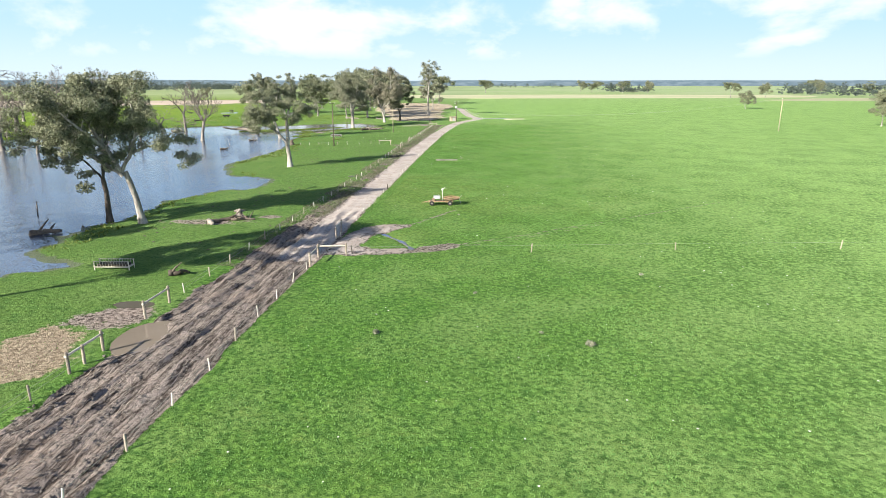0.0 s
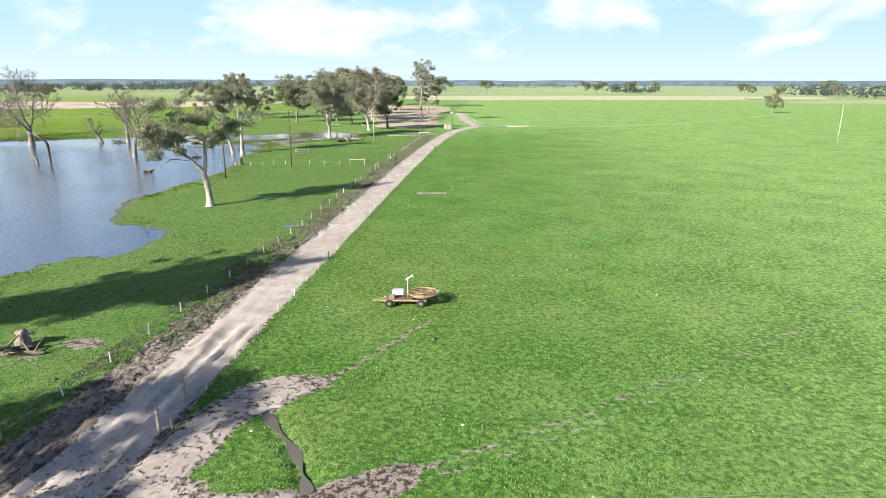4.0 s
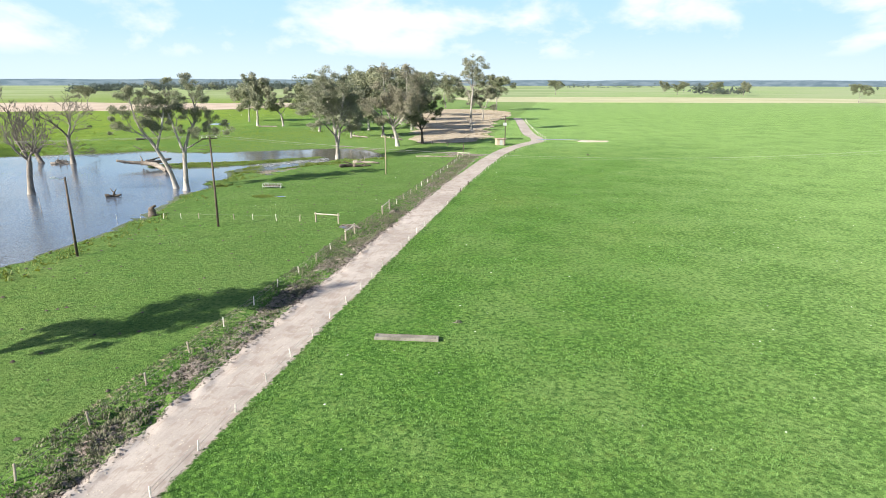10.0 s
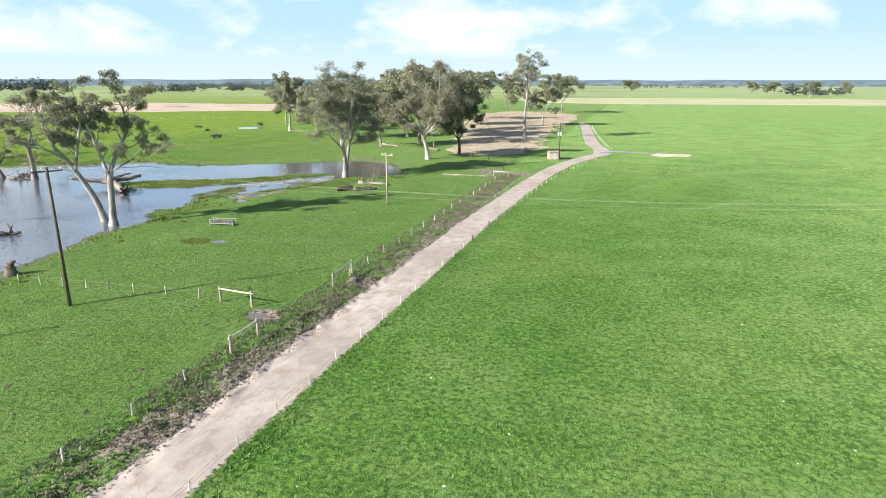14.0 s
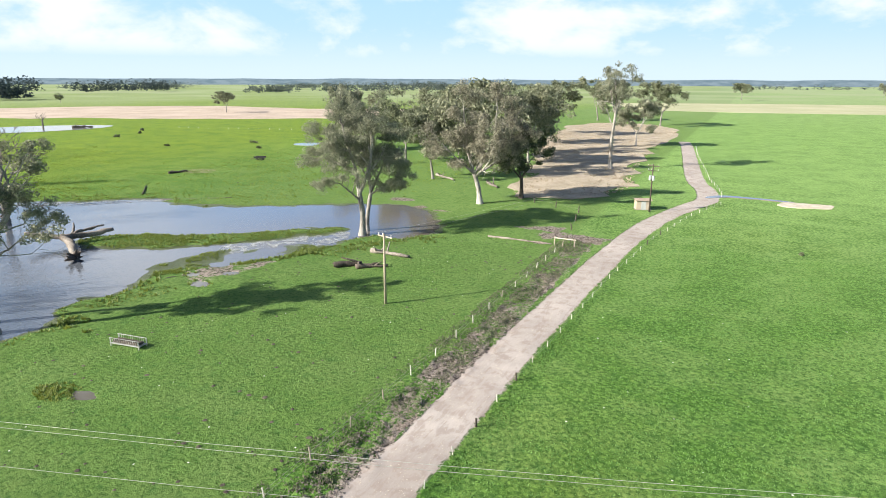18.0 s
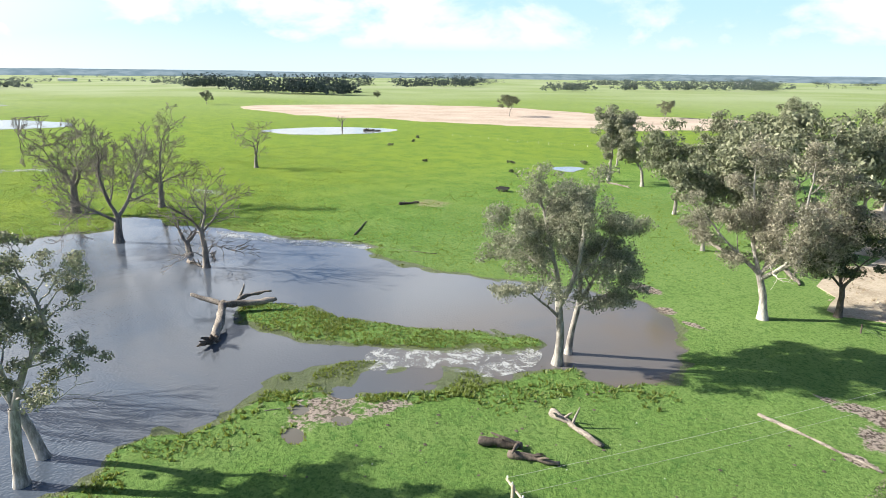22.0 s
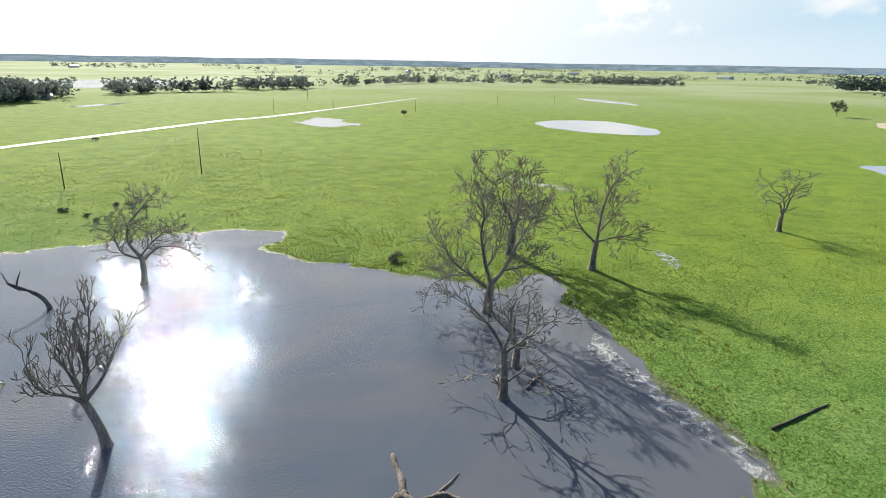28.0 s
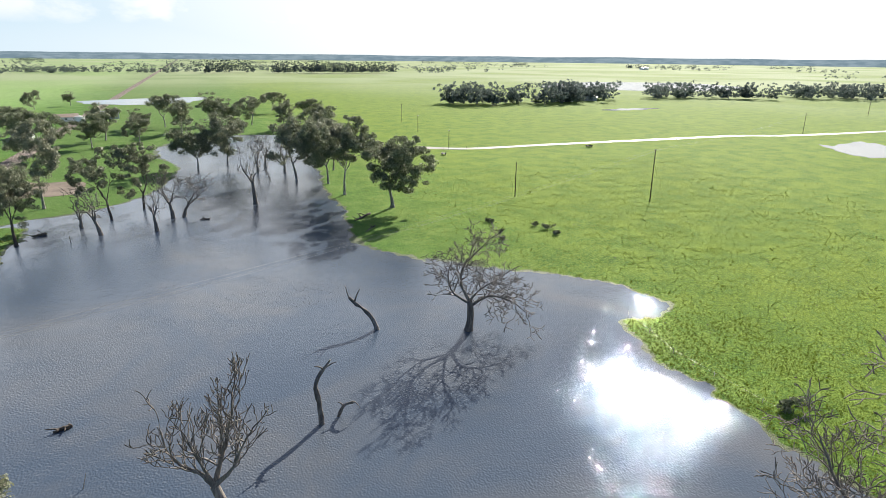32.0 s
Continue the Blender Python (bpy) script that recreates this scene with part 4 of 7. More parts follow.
def guided_meshes(seed, h, lines, face, live=True, bark=None, leaves=None, levels=5, start=3, twig=2.3, spread=0.62, rise=0.16, split=2, wig=0.2, side=0.35, droop=0.1, thin=0.022, per=90, size=0.36, reach=1.0, bare=0.3, clumps=None, every=1.3):
    """A tree whose trunk and main limbs follow given lines (to the side, away, up), with grown twigs and leaves."""
    g = Grower(seed, levels, spread, rise, split, wig, side, droop)
    c, s = math.cos(radians(face)), math.sin(radians(face))
    for k, (pts, ra, rb) in enumerate(lines):
        line = rounded(pts, False, 4)
        pos = [Vector((p[0] * c - p[1] * s, p[0] * s + p[1] * c, p[2])) for p in line]
        n = len(pos)
        radii = [ra + (rb - ra) * (i / (n - 1)) ** 0.8 for i in range(n)]
        if k == 0:
            radii = [q * (1 + 0.55 * math.exp(-max(p.z, 0) / 0.8)) for p, q in zip(pos, radii)]
        g.main = k - 1
        g.limbs.append((pos, radii, 10 if k == 0 else 8, k - 1))
        if k == 0:
            continue
        length = sum((p - q).length for p, q in zip(pos, pos[1:]))
        shoots = max(3, int(length / every))
        for j in range(shoots + 1):
            t = 0.28 + 0.72 * j / shoots
            i = min(n - 1, int(t * (n - 1)))
            along = (pos[min(i + 1, n - 1)] - pos[max(i - 1, 0)]).normalized()
            out = Matrix.Rotation(g.r.uniform(0, math.tau), 3, along) @ along.orthogonal().normalized()
            d = along if j == shoots else (along * 0.75 + out * g.r.uniform(0.6, 1.1) + Vector((0, 0, 0.5 * rise))).normalized()
            g.branch(pos[i], d, twig * g.r.uniform(0.65, 1.25) * (1.15 - 0.35 * t), max(min(radii[i] * 0.62, 0.11), rb * 0.7), start)
    kz = (h - (0.6 * reach if live else 0)) / np.percentile([p.z for p in g.tips], 99)

    def fit(p):
        return Vector((p.x, p.y, p.z * kz if p.z > 0 else p.z))

    wood = []
    for k in range(-1, len(lines) - 1):
        v, f = tubes([([fit(p) for p in pts], radii, sides) for pts, radii, sides, own in g.limbs if own == k], thin)
        v = gnarl(v, 0.05 if k < 0 else 0.13)
        wood.append(big_mesh("trunk" if k < 0 else "limb", v, f, bark or M_BARK, True))
    crown = None
    if live:
        rnd = np.random.RandomState(seed + 5)
        spots = np.array([tuple(fit(p)) for p in g.tips])
        spots = spots[spots[:, 2] > spots[:, 2].max() * bare]
        keep = spots[rnd.permutation(len(spots))[:clumps or len(spots)]]
        cv, cf = leaf_cards(keep, per, size, reach, seed + 9)
        crown = big_mesh("crown", cv, cf, leaves or M_LEAF)
    return wood, crown


def tree(name, label, x, y, meshes, turn=0.0, scale=1.0, category="tree", group="", z=None):
    zz = ground_z(x, y) if z is None else z
    root = thing(name, label, category, (x, y, zz - 0.05), turn, group)
    root.scale = (scale, scale, scale)
    wood, crown = meshes
    for k, me in enumerate(wood):
        shared("limb" if k else "trunk", me, root)
    if crown is not None:
        shared("crown", crown, root)
    return root


# near gums, each grown for its own place
GUM, DEAD = "gum_tree", "dead_tree"
near_gums = [
    (-34.6, -45.6, "dark-trunked leafy gum standing in shallow water", dict(seed=13, leaves=M_LEAF_OLIVE, clumps=150, bare=0.2, h=19.5, width=12, size=0.36, reach=1.1, bark=M_BARK_DARK, girth=0.42, fork=0.2)),
    (-28.3, 174.8, "low dark green tree beside the big gum", dict(seed=19, clumps=170, h=15.5, width=15, size=0.4, reach=1.26, fork=0.14, girth=0.5, bark=M_BARK_DARK, leaves=M_LEAF_DARK)),
    (-120.5, 239.5, "bushy grey-green gum at the paddock pool", dict(seed=20, h=23.5, width=16, size=0.5, reach=1.38, fork=0.20, girth=0.6)),
    (-108.2, 240.0, "spreading gum at the paddock pool", dict(seed=21, h=18, width=16, size=0.5, reach=1.26, fork=0.16, girth=0.55)),
    (-24.8, 302.0, "broad gum at the far end of the dry grass", dict(seed=23, h=18.5, width=18, size=0.55, reach=1.38, fork=0.17)),
    (-131.6, -51.0, "dark green gum on the lagoon bank", dict(seed=24, bare=0.14, clumps=260, h=22, width=25, size=0.55, reach=1.5, fork=0.09, girth=0.6, leaves=M_LEAF_GREEN)),
    (-122.0, -74.0, "large gum leaning over the lagoon channel", dict(seed=25, bare=0.16, clumps=280, h=25, width=25, lean=(0.3, 0), size=0.55, reach=1.5, fork=0.10, leaves=M_LEAF_GREEN)),
    (-120.5, -94.0, "large gum on the lagoon channel bank", dict(seed=26, bare=0.16, clumps=260, h=22, width=24, size=0.55, reach=1.5, fork=0.10, leaves=M_LEAF)),
    (-53.4, -65.0, "gum with sparse layered crown at the water edge", dict(seed=27, clumps=95, h=20.5, width=19, lean=(0.5, 0), size=0.5, reach=1.15, fork=0.22, bark=M_BARK_DARK, leaves=M_LEAF_GREEN)),
    (-61.0, -75.0, "dark-limbed gum with thin crown at the water edge", dict(seed=28, clumps=80, h=21, width=16, size=0.5, reach=1.15, fork=0.22, bark=M_BARK_DARK, leaves=M_LEAF_GREEN)),
    (-33.5, -84.0, "tall leafy gum on the lagoon bank", dict(seed=29, h=26, width=14, clumps=170, size=0.45, reach=1.3, fork=0.2)),
]
for x, y, label, spec in near_gums:
    tree(GUM, label, x, y, tree_meshes(**spec))

# gums beside the way, each along its own trunk and limbs
TALL_GUM = dict(leaves=M_LEAF_OLIVE, size=0.29, per=105)
guided_gums = [
    (-27.3, 7.8, "tall pale-barked gum standing on the pasture by the lagoon", dict(seed=11, h=16.5, face=37, bare=0.46, reach=0.9, clumps=230, **TALL_GUM, lines=[
        ([(0, 0, -0.6), (-0.1, 0, 3), (-0.5, 0, 6)], 0.52, 0.40),
        ([(-0.5, 0, 6), (-1.8, 0.2, 8), (-3.5, 0.4, 9.8), (-4.6, 0.5, 11.2), (-5.2, 0.5, 13.5)], 0.32, 0.07),
        ([(-3.5, 0.4, 9.8), (-5.2, -0.8, 10.2), (-6.4, -1, 11)], 0.18, 0.05),
        ([(-3.5, 0.4, 9.8), (-3.8, 1.5, 13), (-3.6, 2, 15.5)], 0.20, 0.05),
        ([(-0.4, 0, 5.8), (0, 0.2, 8.5), (0.2, 0.3, 11.5), (1, 0.3, 12.6), (2.4, 0.3, 13.2), (4.0, 0.2, 13.6)], 0.36, 0.06)])),
    (-29.0, -47.0, "spreading gum with drooping foliage at the lagoon edge", dict(seed=12, h=19.2, face=35, bare=0.28, reach=1.05, clumps=430, **TALL_GUM, lines=[
        ([(0, 0, -0.6), (-0.5, 0, 4), (-1.3, 0, 8)], 0.46, 0.32),
        ([(-1.8, 0, 8), (-3.2, 0.4, 11.5), (-4.8, 0.6, 15.5), (-5.4, 0.6, 19)], 0.32, 0.07),
        ([(-1.8, 0, 8), (-0.3, -0.5, 11), (0.6, -0.8, 14.5), (0.2, -0.8, 18)], 0.30, 0.07),
        ([(-1.6, 0, 7.4), (-5, 0.5, 10.5), (-8, 0.8, 12.5), (-10, 1, 13.8)], 0.28, 0.07),
        ([(-0.6, -0.5, 10.5), (1.8, -0.8, 11.6), (3.4, -1, 11.8)], 0.16, 0.05),
        ([(-3.2, 0.4, 11.5), (-6.2, -1.5, 15), (-7.8, -2, 17.5)], 0.22, 0.06)])),
    (-55.5, 82.4, "leaning gum with thin crown standing at the shore", dict(seed=14, h=20, face=60, bare=0.50, reach=0.8, clumps=120, **TALL_GUM, lines=[
        ([(0, 0, -0.6), (-0.9, 0, 4), (-2.2, 0.2, 7.8), (-3.9, 0.3, 11.6)], 0.52, 0.30),
        ([(-3.9, 0.3, 11.6), (-5.4, 1, 14.6), (-6.0, 1.3, 18), (-6.4, 1, 20)], 0.28, 0.07),
        ([(-3.0, 0.2, 9.8), (-2.8, -1.5, 13), (-2.2, -2.2, 17), (-2.4, -2.5, 19.6)], 0.26, 0.07),
        ([(-3.9, 0.3, 11.6), (-6.6, 0, 13.8), (-7.8, -0.6, 15.6)], 0.20, 0.05)])),
    (-52.3, 80.4, "tall forked gum with thin flat-topped crown at the shore", dict(seed=15, h=21.6, face=60, bare=0.46, reach=0.8, clumps=150, **TALL_GUM, lines=[
        ([(0, 0, -0.6), (0.2, 0, 4), (0.5, 0.2, 8.5)], 0.52, 0.38),
        ([(0.5, 0.2, 8.5), (1.8, 0.4, 12.5), (3.6, 0.6, 16), (3.4, 0.5, 19.5), (2.6, 0.4, 21.6)], 0.34, 0.08),
        ([(0.5, 0.2, 8.5), (-0.3, 0.8, 12.5), (-1.2, 1, 17), (-2.2, 1, 20.6)], 0.28, 0.08),
        ([(0.9, 0.2, 9.5), (2.6, -1.5, 11), (4.2, -2, 12.5)], 0.16, 0.05)])),
    (-41.8, 132.4, "big grey-green gum with twin white trunks in flood water", dict(seed=16, h=24, face=41, bare=0.28, size=0.28, per=72, reach=1.05, clumps=520, lines=[
        ([(0, 0, -0.6), (0.2, 0, 4), (-0.2, 0.2, 8)], 0.54, 0.40),
        ([(-0.2, 0.2, 8), (-0.6, 0.4, 12), (-1.6, 0.4, 16), (-2.4, 0.6, 19.5), (-3, 0, 22)], 0.40, 0.08),
        ([(-0.2, 0.2, 8), (1.2, -0.6, 12), (1.8, -1, 16), (2, -1.2, 20), (2.6, -1, 22.6)], 0.36, 0.08),
        ([(0, 0.1, 6.5), (-2.0, -0.8, 8.8), (-3.4, -1.5, 10.2), (-4.4, -2, 10.6)], 0.20, 0.06),
        ([(-0.5, 0.3, 11), (-3.4, 1.4, 13.5), (-5.6, 2, 14.8)], 0.20, 0.06),
        ([(-1.3, 0.4, 15), (-3.6, -1.5, 17.5), (-4.8, -2, 18.6)], 0.16, 0.05),
        ([(0.8, -0.4, 11), (3.4, 1.0, 14), (4.6, 1.6, 16.5)], 0.18, 0.05)])),
    (-43.0, 135.6, "white-trunked gum leaning over flood water", dict(seed=17, h=21, face=41, bare=0.36, size=0.31, per=80, reach=1.05, clumps=300, lines=[
        ([(0, 0, -0.6), (0.3, 0, 4), (1.0, 0, 8.5)], 0.43, 0.32),
        ([(1.0, 0, 8.5), (2.4, 0, 11.5), (3.6, 0.4, 14.5), (4.2, 0.4, 16.5)], 0.26, 0.07),
        ([(1.0, 0, 8.5), (0.8, 1.5, 12.5), (1.0, 2, 17), (0.6, 2, 20)], 0.30, 0.08),
        ([(0.6, 0, 7.5), (2.8, -1.5, 9.5), (4.2, -2, 10.8)], 0.18, 0.05),
        ([(0.8, 0.5, 11), (-1.6, 2.5, 14.5), (-2.2, 3, 17.5)], 0.18, 0.05)])),
    (-34.2, 165.6, "broad russet-green gum with curved pale trunk", dict(seed=18, h=24.5, face=24, bare=0.30, size=0.32, per=62, reach=1.25, clumps=900, leaves=M_LEAF_RUSSET, lines=[
        ([(0, 0, -0.6), (-0.4, 0, 3), (-1.3, 0, 6.2)], 0.60, 0.44),
        ([(-1.3, 0, 6.2), (-3.5, 0, 8), (-6.5, 0.5, 10.5), (-9, 1, 13)], 0.34, 0.08),
        ([(-1.3, 0, 6.2), (-2.6, 1, 10), (-3.2, 1.6, 14.5), (-3.8, 1.5, 19.5)], 0.36, 0.08),
        ([(-1.3, 0, 6.2), (1, -1, 9.5), (2.6, -1.5, 14), (3, -2, 20.5)], 0.38, 0.08),
        ([(-1, 0, 5.6), (2.5, 1, 8), (6, 1.6, 10.5), (9.5, 2, 13)], 0.32, 0.08),
        ([(-1, 0, 5.6), (1.5, -3.5, 9), (2.5, -6.5, 13)], 0.26, 0.07),
        ([(-1.2, 0, 6), (0, 4, 10), (0.5, 7, 14.5)], 0.26, 0.07),
        ([(1, -1, 9.5), (5, -0.5, 13.5), (7, 0, 17.5)], 0.24, 0.07)])),
    (-20.3, 231.0, "very tall open gum with flat umbrella crown above dry grass", dict(seed=22, h=30, face=0, bare=0.66, twig=2.6, reach=1.1, clumps=170, size=0.4, per=50, lines=[
        ([(0, 0, -0.6), (-0.3, 0, 8), (0.3, 0, 16)], 0.60, 0.36),
        ([(0.3, 0, 16), (-1.2, 0, 21), (-2.4, 0.5, 26)], 0.26, 0.07),
        ([(0.3, 0, 16), (1.4, 0.5, 21.5), (2.4, 0.5, 26)], 0.26, 0.07),
        ([(0.3, 0, 16), (0.5, -2, 21.5), (0, -3, 26)], 0.24, 0.07),
        ([(0, 0, 12), (-1.8, 1, 16), (-2.8, 1, 18.5)], 0.15, 0.05)])),
]
for x, y, label, spec in guided_gums:
    tree(GUM, label, x, y, guided_meshes(**spec))

# gums farther off share four growths
far_growths = [tree_meshes(seed=40 + k, h=20, width=w, size=0.60, reach=1.65, per=60, clumps=210, bare=0.18, fork=f * 0.55, leaves=lv, levels=5) for k, (w, f, lv) in enumerate(((21, 0.24, M_LEAF_OLIVE), (19, 0.30, M_LEAF_OLIVE), (20, 0.22, M_LEAF_GREEN), (25, 0.26, M_LEAF_GREEN)))]
woods_near = [(-50, 203, 1.26, 0), (-63, 226, 1.26, 3), (-46, 232, 1.15, 1), (-80, 214, 1.09, 2), (-58, 190, 0.98, 1), (-141, 270, 0.98, 1), (-72, 336, 1.26, 3), (-52, 262, 1.15, 0), (-95, 262, 1.09, 1), (-66, 292, 1.15, 2), (-32, 432, 1.26, 3), (-76, 465, 1.38, 0), (-110, 330, 1.15, 2), (-130, 380, 1.15, 1)]
woods_south = [(-13, -193, 1.0, 3), (-77, -139, 1.0, 2), (-88.5, -146, 1.1, 1), (-111, -105, 1.2, 1), (-60, -300, 1.0, 3), (-87, -304, 1.0, 2), (-112, -298, 0.95, 0), (-138, -382, 0.8, 3), (-148, -286, 0.85, 3), (-33, -242, 0.95, 1), (-48, -275, 0.65, 2), (40, -454, 0.75, 0), (20, -489, 0.6, 2), (-30, -215, 0.8, 2), (-128, -120, 0.95, 2), (-135, -170, 0.9, 0), (-140, -215, 0.9, 3), (-70, -262, 0.9, 1), (-95, -270, 0.9, 2), (-128, -262, 0.85, 1), (6, -240, 0.9, 2), (14, -276, 0.8, 3), (-50, -225, 0.7, 1)]
lone_far = [(-365, 421, 0.85, 3), (-653, 267, 0.7, 1), (-690, 491, 0.55, 2), (179, 151, 0.72, 1), (195, 160, 0.6, 3), (-290, 520, 0.7, 0), (255, 1330, 1.1, 3), (-6, 1500, 1.2, 0), (560, 1000, 1.2, 3), (505, 860, 1.0, 1), (530, 780, 1.0, 2), (-470, -60, 0.25, 2), (-436, -430, 0.9, 2), (300, 1064, 1.1, 1), (250, 1040, 1.1, 3), (193, 331, 0.62, 1), (308, 676, 0.95, 3), (346, 668, 0.9, 1), (200, 1074, 1.1, 2), (210, 1300, 1.2, 0), (1, 1040, 1.2, 3)]
rnd = random.Random(8)
for rows, label, group in ((woods_near, "grey-green gum in the clump behind the lagoon", "gums behind the lagoon"), (woods_south, "gum on the far lagoon banks", "gums round the far lagoon"), (lone_far, "lone gum far out on the pasture", "lone far gums")):
    for x, y, s, k in rows:
        tree(GUM, label, x, y, far_growths[k], rnd.uniform(0, 360), s, group=group)

# leafless drowned trees
dead_rows = [
    (-162.0, 96.5, "large twiggy dead tree on the pasture behind the shore", dict(seed=75, h=22.5, width=19, fork=0.17, girth=1.09, spread=0.62, rise=0.20, levels=7, side=0.32, split=2, wig=0.2)),
    (-207.0, 156.4, "bare dead tree alone on the pasture", dict(seed=77, h=16, width=15, fork=0.27, girth=0.72, spread=0.66, rise=0.14, levels=5, side=0.34, split=2, wig=0.22)),
    (-93.0, -71.0, "narrow dead tree in mid channel", dict(seed=78, h=19, width=10, fork=0.26, girth=0.72, spread=0.66, rise=0.14, levels=5, wig=0.22)),
    (-52.6, -48.8, "leaning dead tree in the water", dict(seed=79, h=14, width=10, fork=0.29, girth=0.58, spread=0.66, levels=5, lean=(0.9, 0.1))),
    (-65.7, -48.0, "slender dead trunk in the water", dict(seed=80, h=12.6, width=6, fork=0.32, girth=0.58, levels=4)),
    (-69.4, -61.0, "forked dead tree in the water", dict(seed=81, h=14, width=10, fork=0.22, girth=0.65, levels=5, lean=(0.4, 0))),
    (-72.1, -61.4, "dead tree leaning low over the water", dict(seed=82, h=13, width=15, fork=0.24, girth=0.58, levels=5, lean=(-1.0, 0.2))),
    (-46.8, -58.4, "short dead trunk in the water", dict(seed=83, h=8.7, width=5, fork=0.36, girth=0.51, levels=4)),
    (-99.0, -125.0, "thin dead tree in the channel", dict(seed=84, h=15, width=7, fork=0.32, girth=0.58, levels=5)),
    (-103.0, -137.0, "thin dead tree in the channel", dict(seed=85, h=14, width=7, fork=0.32, girth=0.58, levels=5)),
    (-109.0, -122.0, "thin dead tree in the channel", dict(seed=86, h=16, width=7, fork=0.32, girth=0.58, levels=5)),
    (-111.5, 109.2, "short broken dead tree leaning at the water", dict(seed=87, h=8.5, width=9, fork=0.32, girth=0.72, levels=4, lean=(-0.8, 0.4))),
    (-331.0, 254.0, "broken dead stump standing in a farm dam", dict(seed=88, h=8.0, width=5, fork=0.36, girth=0.58, levels=3)),
]
for x, y, label, spec in dead_rows:
    wet = -0.9 if inside(np.array([[x, y]]), LAGOON)[0] else None
    tree(DEAD, label, x, y, tree_meshes(live=False, bark=M_DEADWOOD, thin=0.055, **spec), z=wet, group="drowned dead trees")

